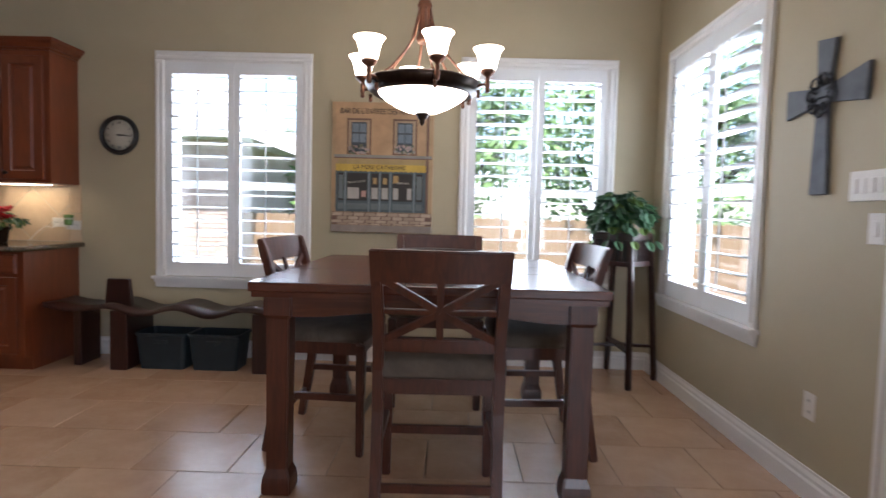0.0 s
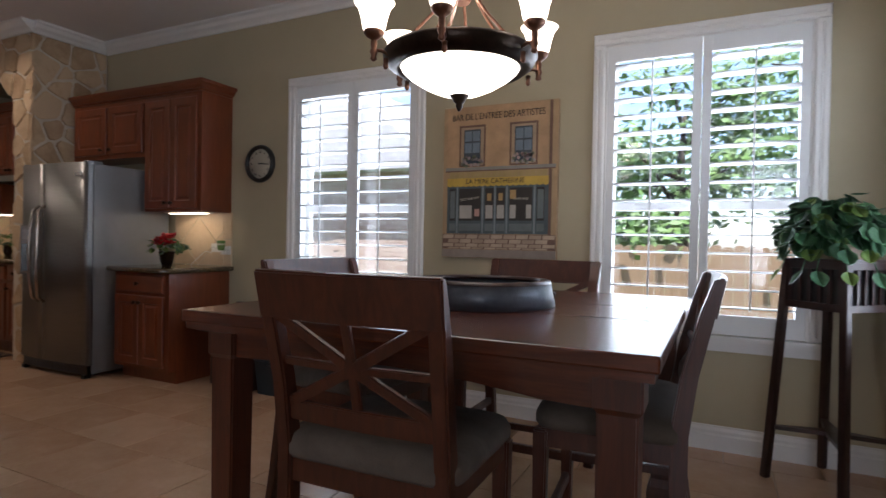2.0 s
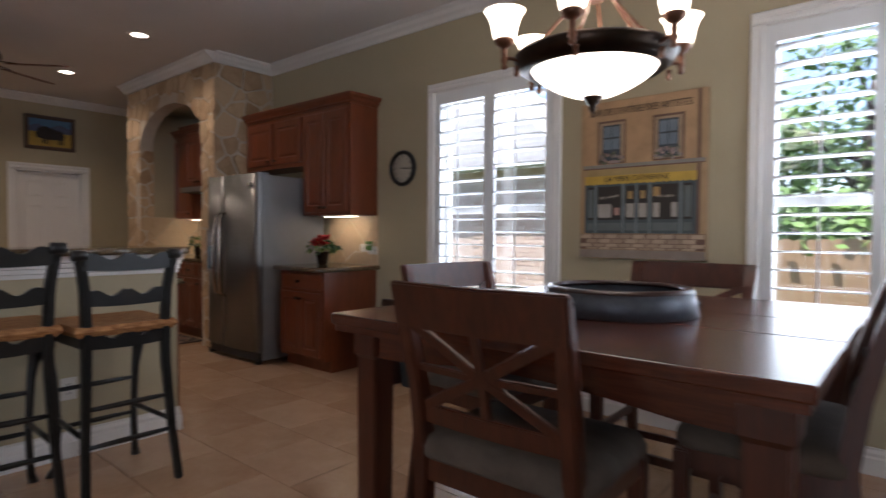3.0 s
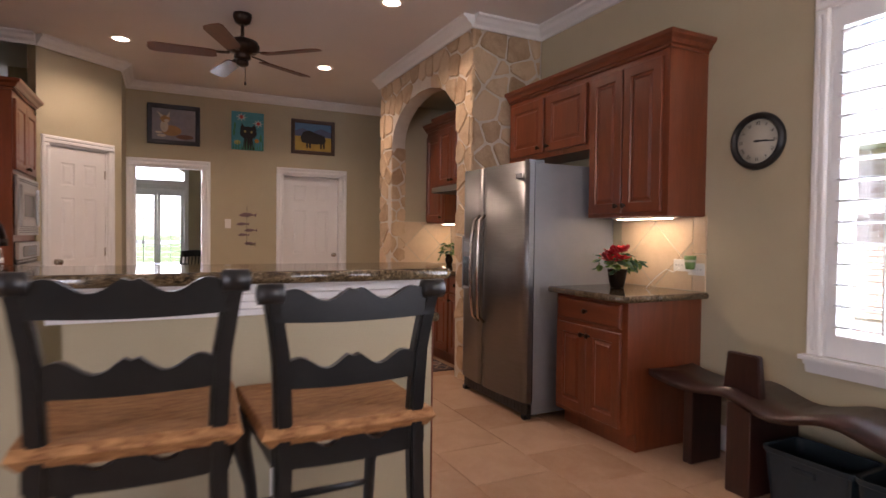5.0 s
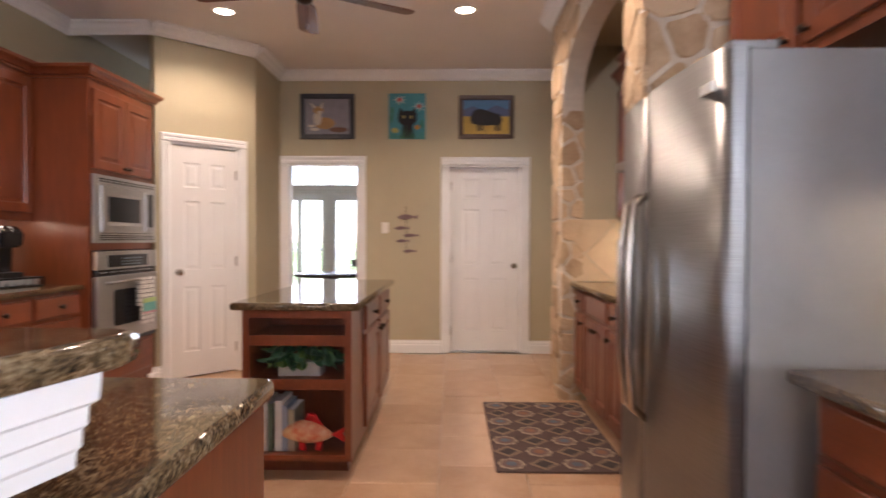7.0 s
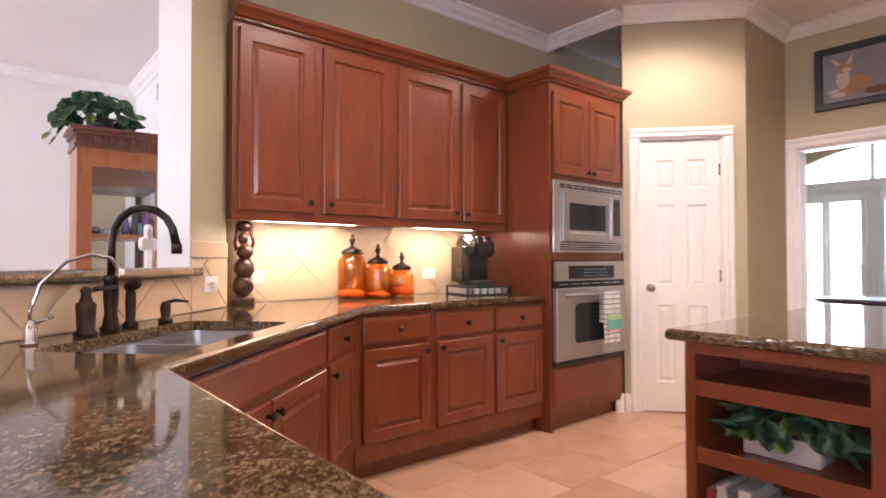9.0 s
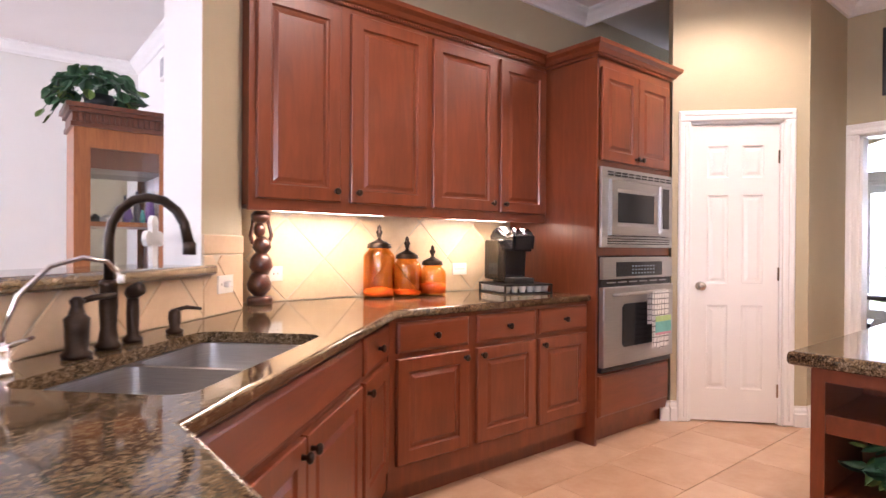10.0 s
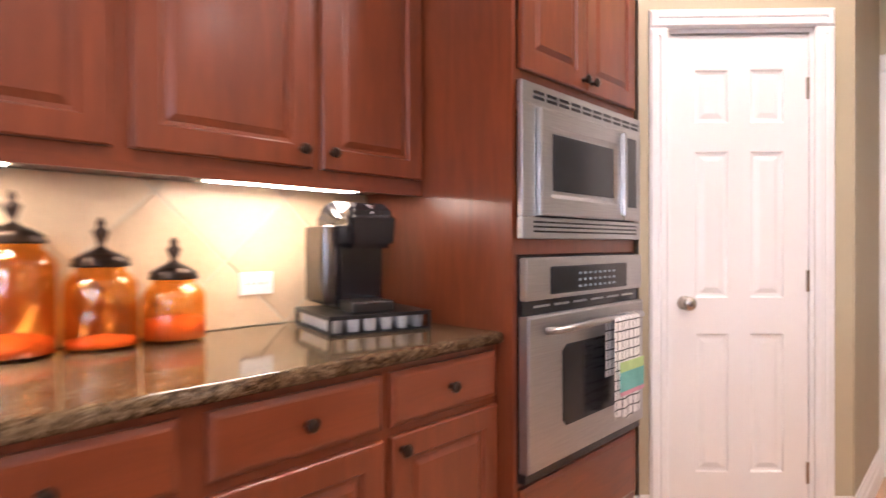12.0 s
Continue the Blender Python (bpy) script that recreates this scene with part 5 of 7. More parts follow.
for s in (-1, 1):
    part("cross_stretcher", bar([(-0.185, -0.185 * s, 0.26), (0, 0, 0.27), (0.185, 0.185 * s, 0.26)], [0.022, 0.07, 0.022], 0.02, across=(1, -s, 0)), "mahogany", PS)
part("top_rim", boxes((-0.17, 0.17, -0.17, -0.13, 1.105, 1.118), (-0.17, 0.17, 0.13, 0.17, 1.105, 1.118), (-0.17, -0.13, -0.13, 0.13, 1.105, 1.118), (0.13, 0.17, -0.13, 0.13, 1.105, 1.118)), "mahogany", PS)
PL = thing("potted_plant", "green trailing ivy in a patterned pot on the plant stand", "plant", pose(1.39, 4.235, 0.90))
part("pot", lathe([(0.085, 0.0), (0.11, 0.10), (0.125, 0.27), (0.13, 0.29), (0.115, 0.29), (0.10, 0.2), (0.02, 0.19)], 24), paint("pot_cream", (0.45, 0.33, 0.24), 0.5), PL, "cream pot with reddish pattern")
rng = random.Random(5)
foliage(PL, (-0.02, -0.02, 0.36), (0.20, 0.20, 0.165), 170, 0.09, rng, 0.1, 7)

# clock
CK = thing("wall_clock", "round black wall clock with cream face and roman numerals", "clock", pose(-2.605, NORTH, 1.792, 90, 0, 0))
part("rim", lathe([(0.155, 0.0), (0.160, 0.012), (0.152, 0.036), (0.135, 0.042), (0.125, 0.030), (0.122, 0.016), (0.122, 0.0)], 48, caps=False), "black", CK)
part("face", lathe([(0.126, 0.002), (0.126, 0.014), (0.001, 0.0145)], 48), "cream", CK)
for i, s in enumerate(("XII", "I", "II", "III", "IV", "V", "VI", "VII", "VIII", "IX", "X", "XI")):
    a = radians(-30 * i)
    text("numeral", s, 0.030, "black", CK, Matrix.Rotation(a, 4, "Z") @ Matrix.Translation((0, 0.098, 0.0155)), 0.0005, squeeze=0.8)
for a, l, w in ((-93, 0.062, 0.010), (-95, 0.098, 0.007)):
    part("hour_hand" if l < 0.07 else "minute_hand", boxes((-w / 2, w / 2, -0.02, l, 0.018, 0.020)), "black", CK, m=Matrix.Rotation(radians(a), 4, "Z"))
part("centre_cap", lathe([(0.008, 0.016), (0.008, 0.023), (0.001, 0.024)], 12), "black", CK)


def flat_shape(name, poly, mat, parent, depth, label=""):
    """A thin painted shape in the picture's plane (x right, z up), lying depth in front of y = 0."""
    return part(name, prism(poly, depth - 0.0012, depth, Matrix.Rotation(math.pi / 2, 4, "X")), mat, parent, label)


def rect(x0, x1, z0, z1):
    return [(x0, z0), (x1, z0), (x1, z1), (x0, z1)]


def oval(cx, cz, rx, rz, n=16, a0=0.0, a1=360.0):
    return [(cx + rx * math.cos(radians(a0 + (a1 - a0) * i / n)), cz + rz * math.sin(radians(a0 + (a1 - a0) * i / n))) for i in range(n)]


# canvas of a cafe front
CV = thing("canvas_painting", "unframed canvas painting of a french cafe front", "painting", pose(-0.875, NORTH - 0.042, 1.06, 0, 0, 0) @ Matrix.Diagonal((1.015, 1, 0.995, 1)))
part("canvas", box(0, 0.80, 0, 0.040, 0, 1.04, 0.004), paint("canvas_ochre", (0.42, 0.28, 0.15)), CV)
flat_shape("plaster", rect(0.03, 0.735, 0.62, 1.035), paint("canvas_plaster", (0.47, 0.30, 0.16)), CV, 0.002)
flat_shape("gutter_pipe", rect(0.745, 0.765, 0.16, 1.035), paint("canvas_brown", (0.16, 0.09, 0.06)), CV, 0.003)
for x in (0.14, 0.50):
    flat_shape("window_surround", rect(x - 0.02, x + 0.17, 0.625, 0.91), paint("canvas_brown", (0.16, 0.09, 0.06)), CV, 0.003)
    flat_shape("window_frame", rect(x - 0.008, x + 0.158, 0.635, 0.895), paint("canvas_tan", (0.40, 0.28, 0.18)), CV, 0.004)
    flat_shape("window_dark", rect(x + 0.015, x + 0.135, 0.645, 0.88), paint("canvas_slate", (0.06, 0.075, 0.09)), CV, 0.005)
    for px in (x + 0.022, x + 0.079):
        for pz in (0.72, 0.80):
            flat_shape("window_light", rect(px, px + 0.05, pz, pz + 0.068), paint("canvas_blue_grey", (0.17, 0.22, 0.27)), CV, 0.006)
    rg = random.Random(int(x * 100))
    for k in range(26):
        cx, cz = x + rg.uniform(-0.01, 0.15), rg.uniform(0.63, 0.70)
        flat_shape("flower", oval(cx, cz, 0.012, 0.012, 6), paint("canvas_flower_%d" % (k % 3), ((0.35, 0.30, 0.28), (0.14, 0.15, 0.10), (0.45, 0.32, 0.30))[k % 3]), CV, 0.0065)
flat_shape("cornice", rect(0.02, 0.79, 0.600, 0.622), paint("canvas_grey", (0.26, 0.25, 0.23)), CV, 0.004)
flat_shape("cornice_shadow", rect(0.02, 0.79, 0.592, 0.600), paint("canvas_brown", (0.16, 0.09, 0.06)), CV, 0.004)
for k in range(18):
    x = 0.05 + 0.038 * k
    flat_shape("awning_board", [(x, 0.545), (x + 0.034, 0.545), (x + 0.041, 0.588), (x + 0.007, 0.588)], paint("canvas_awning", (0.40, 0.29, 0.12)), CV, 0.004)
flat_shape("awning", rect(0.035, 0.745, 0.498, 0.547), paint("canvas_yellow", (0.58, 0.38, 0.06)), CV, 0.005)
for k in range(18):
    flat_shape("awning_scallop", oval(0.055 + 0.0395 * k, 0.50, 0.02, 0.012, 10), paint("canvas_yellow", (0.58, 0.38, 0.06)), CV, 0.0045)
flat_shape("shop_front", rect(0.035, 0.745, 0.165, 0.495), paint("canvas_teal", (0.075, 0.10, 0.105)), CV, 0.003)
for x0, x1 in ((0.055, 0.10), (0.125, 0.285), (0.315, 0.375), (0.395, 0.455), (0.485, 0.64), (0.67, 0.72)):
    flat_shape("shop_pane", rect(x0, x1, 0.255, 0.475), paint("canvas_dark", (0.035, 0.028, 0.022)), CV, 0.005)
    flat_shape("shop_panel", rect(x0, x1, 0.185, 0.235), paint("canvas_panel", (0.14, 0.16, 0.16)), CV, 0.005)
for x0, x1, z0, z1, key, rgb in ((0.06, 0.095, 0.27, 0.46, "canvas_panel", (0.14, 0.16, 0.16)), (0.13, 0.22, 0.27, 0.36, "canvas_cloth", (0.42, 0.38, 0.33)), (0.24, 0.275, 0.285, 0.335, "canvas_card", (0.45, 0.25, 0.20)),
                                 (0.32, 0.37, 0.27, 0.36, "canvas_cloth", (0.42, 0.38, 0.33)), (0.40, 0.45, 0.27, 0.36, "canvas_cloth", (0.42, 0.38, 0.33)), (0.49, 0.53, 0.27, 0.36, "canvas_cloth", (0.42, 0.38, 0.33)),
                                 (0.60, 0.635, 0.27, 0.36, "canvas_cloth", (0.42, 0.38, 0.33)), (0.675, 0.715, 0.27, 0.46, "canvas_panel", (0.14, 0.16, 0.16)), (0.33, 0.36, 0.39, 0.44, "canvas_lamp", (0.42, 0.26, 0.10)), (0.41, 0.44, 0.39, 0.44, "canvas_lamp", (0.42, 0.26, 0.10)), (0.49, 0.53, 0.40, 0.46, "canvas_lamp", (0.42, 0.26, 0.10))):
    flat_shape("shop_detail", rect(x0, x1, z0, z1), paint(key, rgb), CV, 0.006)
for x in (0.112, 0.298, 0.385, 0.468, 0.655):
    flat_shape("shop_post", rect(x - 0.006, x + 0.006, 0.168, 0.49), paint("canvas_post", (0.20, 0.24, 0.25)), CV, 0.006)
flat_shape("pavement_joints", rect(0.003, 0.797, 0.06, 0.162), paint("canvas_brown", (0.16, 0.09, 0.06)), CV, 0.002)
for r_, (z0, z1) in enumerate(((0.132, 0.158), (0.102, 0.128), (0.076, 0.098), (0.062, 0.073))):
    for k in range(9):
        x = 0.006 + 0.088 * k + (0.04 if r_ % 2 else 0)
        if x + 0.08 < 0.797:
            flat_shape("paving_stone", [(x, z0), (x + 0.08, z0), (x + 0.084, z1), (x + 0.006, z1)], paint("canvas_stone_%d" % ((k + r_) % 2), ((0.48, 0.36, 0.25), (0.40, 0.29, 0.20))[(k + r_) % 2]), CV, 0.0045)
flat_shape("lower_edge", rect(0.0, 0.80, 0.003, 0.058), paint("canvas_edge", (0.28, 0.23, 0.19)), CV, 0.003)
T90 = Matrix.Rotation(math.pi / 2, 4, "X")
text("lettering", "BAR DE L'ENTR\u00c9E DES ARTISTES", 0.062, "black", CV, Matrix.Translation((0.39, -0.004, 0.965)) @ T90, 0.0005, squeeze=0.74)
text("lettering", "LA MERE CATHERINE", 0.046, "black", CV, Matrix.Translation((0.38, -0.0065, 0.522)) @ T90, 0.0005, squeeze=0.95)
M["canvas_pale"] = paint("canvas_pale", (0.5, 0.46, 0.38))
text("lettering", "RESTAURANT", 0.022, "canvas_pale", CV, Matrix.Translation((0.205, -0.0065, 0.405)) @ T90 @ Matrix.Rotation(0.12, 4, "Z"), 0.0004)
text("lettering", "CAFE-BAR", 0.022, "canvas_pale", CV, Matrix.Translation((0.565, -0.0065, 0.40)) @ T90, 0.0004)

# cross on the east wall
CR = thing("wall_cross", "grey metal cross with scrolled centre on the wall", "cross", pose(EAST, 2.475, 1.345, 0, 0, -90))
for nm, poly in (("lower_arm", [(-0.055, 0.0), (0.055, 0.0), (0.035, 0.42), (-0.035, 0.42)]), ("upper_arm", [(-0.035, 0.42), (0.035, 0.42), (0.065, 0.66), (-0.055, 0.68)]),
                 ("side_arm", [(-0.26, 0.36), (-0.03, 0.395), (-0.03, 0.465), (-0.26, 0.50)]), ("side_arm", [(0.03, 0.395), (0.26, 0.36), (0.27, 0.51), (0.03, 0.465)])):
    part(nm, prism(poly, 0.004, 0.022, T90, inset=0.004), "slate", CR)
for k in range(8):
    a = math.pi / 4 * k
    pts = [(0.02 * math.cos(a) + (0.03 + 0.05 * math.sin(t)) * math.cos(a + 0.6 * t), -0.030, 0.43 + 0.02 * math.sin(a) + (0.03 + 0.05 * math.sin(t)) * math.sin(a + 0.6 * t)) for t in (0, 0.5, 1.0, 1.5, 2.0, 2.5, 3.0)]
    part("scroll", tube(pts, 0.006, 6), "iron", CR, "dark iron scroll")


def plate(x, y, z, turn, w=0.075, h=0.118, kind="switch", group="wall plates"):
    p = thing("light_switch" if kind == "switch" else "wall_outlet", "white plastic %s plate on the wall" % ("light switch" if kind == "switch" else "power outlet"), "switch" if kind == "switch" else "outlet", pose(x, y, z, 0, 0, turn), group)
    part("plate", box(-w / 2, w / 2, -0.007, 0, -h / 2, h / 2, 0.002), "plate", p)
    n = max(1, round(w / 0.06))
    for k in range(n):
        cx = (k - (n - 1) / 2) * 0.047
        if kind == "switch":
            part("toggle", box(cx - 0.012, cx + 0.012, -0.011, -0.006, -0.03, 0.03, 0.002), "plate", p)
        elif w > h:
            part("socket", boxes((cx - 0.014, cx - 0.011, -0.0085, -0.0065, -0.005, 0.005), (cx + 0.008, cx + 0.011, -0.0085, -0.0065, -0.004, 0.004)), "black", p)
        else:
            part("socket", boxes(*[(cx - 0.010, cx - 0.007, -0.0085, -0.0065, z0, z0 + 0.01) for z0 in (-0.03, 0.02)], *[(cx + 0.006, cx + 0.009, -0.0085, -0.0065, z0, z0 + 0.01) for z0 in (-0.03, 0.02)]), "black", p)
    return p


plate(EAST, 2.186, 1.371, -90, 0.21)
plate(EAST, 2.13, 1.205, -90, 0.085)
plate(EAST, 2.455, 0.412, -90, 0.075, kind="outlet")
plate(0.53, NORTH, 0.405, 0, kind="outlet")
plate(WEST, 2.29, 1.365, 90)
plate(-2.56, 1.93, 0.37, 90, kind="outlet")
plate(WEST, 4.15, 0.09, 90, 0.09, 0.05, kind="outlet")
ec = thing("opening_trim_east", "white trim of an opening in the east wall", "trim", pose(EAST, 2.06, 0, 0, 0, -90), kind="structure")
part("casing", rings_face(bmesh.new(), 0, 0.09, 0, 2.12, [(0, 0), (0, -0.014), (0.010, -0.022), (0.034, -0.022), (0.04, -0.015)]), "trim", ec)

# ---- breakfast bar stools ----


def stool(m):
    s = thing("bar_stool", "black ladder-back bar stool with woven rush seat", "stool", m, "stools at the bar")
    for k in (-1, 1):
        part("back_leg", bar([(k * 0.205, -0.245, 0.0), (k * 0.19, -0.20, 0.25), (k * 0.175, -0.175, 0.55), (k * 0.172, -0.17, 0.74), (k * 0.180, -0.178, 0.92), (k * 0.198, -0.188, 1.03), (k * 0.206, -0.195, 1.08)],
                             [0.034, 0.034, 0.04, 0.042, 0.042, 0.040, 0.044], [0.034, 0.036, 0.04, 0.04, 0.038, 0.038, 0.042], bevel=0.007), "black", s)
        part("scroll", lathe([(0.012, -0.032), (0.024, -0.028), (0.024, 0.028), (0.012, 0.032)], 14), "black", s, m=pose(k * 0.208, -0.20, 1.075, 0, 90, 0))
        part("front_leg", tube([(k * 0.20, 0.245, 0.0), (k * 0.185, 0.215, 0.05), (k * 0.175, 0.205, 0.25), (k * 0.19, 0.215, 0.48), (k * 0.215, 0.235, 0.60), (k * 0.205, 0.22, 0.68), (k * 0.19, 0.20, 0.72)],
                               [0.022, 0.017, 0.016, 0.019, 0.030, 0.030, 0.024], 10), "black", s)
        part("side_stretcher", tube([(k * 0.19, -0.20, 0.28), (k * 0.178, 0.205, 0.28)], [0.011, 0.013], 8), "black", s)
        part("side_apron", bar([(k * 0.19, -0.175, 0.695), (k * 0.195, 0.205, 0.695)], 0.02, 0.05), "black", s)

    def wavy(zc, y, half, h):
        n, bm = 24, bmesh.new()
        lo, hi = [], []
        for i in range(n + 1):
            u = -1 + 2 * i / n
            x = u * half
            crest = 0.018 * math.cos(2.6 * math.pi * u) * (1 - 0.25 * abs(u)) - (0.010 if abs(u) < 0.06 else 0)
            lo.append((x, zc - h / 2 + 0.012 * (1 - u * u) * -0.6))
            hi.append((x, zc + h / 2 + crest))
        return prism(lo + hi[::-1], -0.011, 0.011, Matrix.Translation((0, y, 0)) @ T90, bm)
    part("top_rail", wavy(1.04, -0.195, 0.20, 0.06), "black", s)
    part("middle_rail", wavy(0.88, -0.178, 0.178, 0.055), "black", s)
    part("back_apron", wavy(0.69, -0.172, 0.17, 0.055), "black", s)
    part("front_apron", wavy(0.69, 0.205, 0.18, 0.05), "black", s)
    for z, y in ((0.24, -0.205), (0.40, -0.185), (0.24, 0.205), (0.42, 0.212)):
        part("stretcher", tube([(-0.185, y, z), (0, y, z), (0.185, y, z)], [0.010, 0.013, 0.010], 8), "black", s)
    bm = bmesh.new()
    cz = bm.verts.new((0, 0, 0.748))
    hi = [bm.verts.new((x, y, 0.764)) for x, y in ((-0.215, -0.19), (0.215, -0.19), (0.225, 0.235), (-0.225, 0.235))]
    out = [bm.verts.new((x * 1.05, y * 1.04, 0.742)) for x, y in ((-0.215, -0.19), (0.215, -0.19), (0.225, 0.235), (-0.225, 0.235))]
    low = [bm.verts.new((x, y, 0.716)) for x, y in ((-0.205, -0.18), (0.205, -0.18), (0.215, 0.225), (-0.215, 0.225))]
    for i in range(4):
        j = (i + 1) % 4
        bm.faces.new((hi[i], hi[j], cz))
        bm.faces.new((out[i], out[j], hi[j], hi[i]))
        bm.faces.new((low[i], low[j], out[j], out[i]))
    bm.faces.new(low[::-1])
    bmesh.ops.bevel(bm, geom=[e for e in bm.edges if e.calc_face_angle(0) > 0.4], offset=0.012, segments=2, affect="EDGES")
    part("seat", bm, "rush", s, "woven orange-brown rush seat")
    return s


st = stool(pose(-2.10, 1.99, 0, 0, 0, 91) @ Matrix.Diagonal((1, 1, 1.03, 1)))
copy_thing(st, pose(-2.11, 1.51, 0, 0, 0, 88) @ Matrix.Diagonal((1, 1, 1.03, 1)))

# ---- stone arch and cooking alcove ----
ST = thing("wall_stone", "flagstone wall with an arched cooking alcove", "wall", pose(0, 0, 0), kind="structure")
AX0, AX1, SPRING, RISE = -6.54, -4.955, 2.26, 0.43
ACX, AHW = (AX0 + AX1) / 2, (AX1 - AX0) / 2


def arch_z(x):
    u = (x - ACX) / AHW
    return SPRING + RISE * math.sqrt(max(0.0, 1 - u * u)) if abs(u) < 1 else 0.0


bm = bmesh.new()
N = 28
xs = [AX0 + (AX1 - AX0) * (1 - math.cos(math.pi * i / N)) / 2 for i in range(N + 1)]
for y0, y1 in ((3.865, 4.02),):
    quadbox(bm, -6.90, AX0, y0, 4.62, 0, TOP)
    quadbox(bm, AX1, -4.685, y0, 4.62, 0, TOP)
    for a, b in zip(xs, xs[1:]):
        za, zb = max(SPRING, arch_z(a)), max(SPRING, arch_z(b))
        f = [bm.verts.new(v) for v in ((a, y0, za), (b, y0, zb), (b, y0, TOP), (a, y0, TOP))]
        k = [bm.verts.new(v) for v in ((a, y1, za), (b, y1, zb), (b, y1, TOP), (a, y1, TOP))]
        bm.faces.new(f)
        bm.faces.new(k[::-1])
        bm.faces.new((f[0], f[1], k[1], k[0]))
part("mortar_bed", bm, "mortar", ST, "pale mortar")
part("alcove_lining", boxes((AX0 - 0.004, AX0 + 0.006, 4.02, 4.62, 1.40, 2.75), (AX1 - 0.006, AX1 + 0.004, 4.02, 4.62, 0.9, 2.75)), "wall", ST, "olive painted alcove side")
part("alcove_soffit", boxes((AX0, AX1, 4.02, 4.62, 2.72, 2.75)), "wall", ST)

sr = random.Random(11)


def stones(x0, x1, z0, z1, spacing, keep, place, cut=None):
    """Irregular flat stones over a rectangle: each is the ground nearest to its seed, shrunk by a mortar joint."""
    seeds = []
    for i in range(int((x1 - x0) / spacing) + 2):
        for k in range(int((z1 - z0) / (spacing * 0.9)) + 2):
            seeds.append((x0 + (i + 0.5 * (k % 2) + sr.uniform(-0.38, 0.38)) * spacing, z0 + (k + sr.uniform(-0.4, 0.4)) * spacing * 0.9))
    for s in seeds:
        poly = rect(x0, x1, z0, z1)
        for o in seeds:
            if o is s or abs(o[0] - s[0]) > 3 * spacing or abs(o[1] - s[1]) > 3 * spacing:
                continue
            nx, nz = o[0] - s[0], o[1] - s[1]
            d = math.hypot(nx, nz)
            nx, nz = nx / d, nz / d
            poly = clip(poly, nx, nz, nx * (s[0] + o[0]) / 2 + nz * (s[1] + o[1]) / 2 - sr.uniform(0.007, 0.013))
            if len(poly) < 3:
                break
        if len(poly) < 3:
            continue
        if cut:
            poly = cut(poly, s)
        if len(poly) < 3:
            continue
        ar = abs(sum(poly[i - 1][0] * poly[i][1] - poly[i][0] * poly[i - 1][1] for i in range(len(poly)))) / 2
        if ar < 0.0025:
            continue
        out = []
        for i, p in enumerate(poly):
            q = poly[(i + 1) % len(poly)]
            for t in (0.12, 0.5, 0.88):
                out.append((p[0] + (q[0] - p[0]) * t + sr.uniform(-0.005, 0.005), p[1] + (q[1] - p[1]) * t + sr.uniform(-0.005, 0.005)))
        part("stone", prism(out, -0.004, sr.uniform(0.010, 0.020), place, inset=0.006), "stone", ST)


def cut_arch(poly, s):
    inside = AX0 < s[0] < AX1 and s[1] < max(SPRING, arch_z(s[0]))
    if s[1] < SPRING:
        if s[0] <= AX0:
            return clip(poly, 1, 0, AX0 + 0.012)
        if s[0] >= AX1:
            return clip(poly, -1, 0, -AX1 + 0.012)
        return []
    if inside:
        return []
    t = min((math.hypot((ACX + AHW * math.cos(a)) - s[0], (SPRING + RISE * math.sin(a)) - s[1]), a) for a in (math.pi * i / 60 for i in range(61)))[1]
    nx, nz = math.cos(t) / AHW, math.sin(t) / RISE
    d = math.hypot(nx, nz)
    nx, nz = nx / d, nz / d
    px, pz = ACX + AHW * math.cos(t), SPRING + RISE * math.sin(t)
    return clip(poly, -nx, -nz, -(nx * px + nz * pz) + 0.008)


stones(-6.90, -4.66, 0.0, TOP - 0.01, 0.215, None, Matrix.Translation((0, 3.865, 0)) @ T90, cut_arch)
EASTF = Matrix.Translation((-4.685, 0, 0)) @ Matrix.Rotation(math.pi / 2, 4, "Z") @ T90
stones(3.845, NORTH, 1.70, TOP - 0.01, 0.225, None, EASTF)
JW = Matrix.Translation((AX0, 0, 0)) @ Matrix.Rotation(math.pi / 2, 4, "Z") @ T90
stones(3.86, 4.03, 0.0, SPRING, 0.16, None, JW)

AC = base_cab("base_cabinet", "cherry base cabinets under the cooktop", face(AX0 + 0.01, 3.985, 0), 1.56, 0.62,
              [(0.02, 0.30, 0.715, 0.857, True, (0.14, 0.07)), (0.33, 0.90, 0.715, 0.857, True, None), (0.93, 1.22, 0.715, 0.857, True, (0.145, 0.07)), (1.25, 1.54, 0.715, 0.857, True, (0.145, 0.07)),
               (0.02, 0.30, 0.135, 0.69, False, (0.25, 0.50)), (0.33, 0.61, 0.135, 0.69, False, (0.25, 0.50)), (0.62, 0.90, 0.135, 0.69, False, (0.03, 0.50)), (0.93, 1.22, 0.135, 0.69, False, (0.03, 0.5)), (1.25, 1.54, 0.135, 0.69, False, (0.03, 0.5))])
slab("countertop", "brown granite worktop in the cooking alcove", [(AX0 + 0.008, 3.935), (AX1 - 0.008, 3.935), (AX1 - 0.008, 4.61), (AX0 + 0.008, 4.61)])
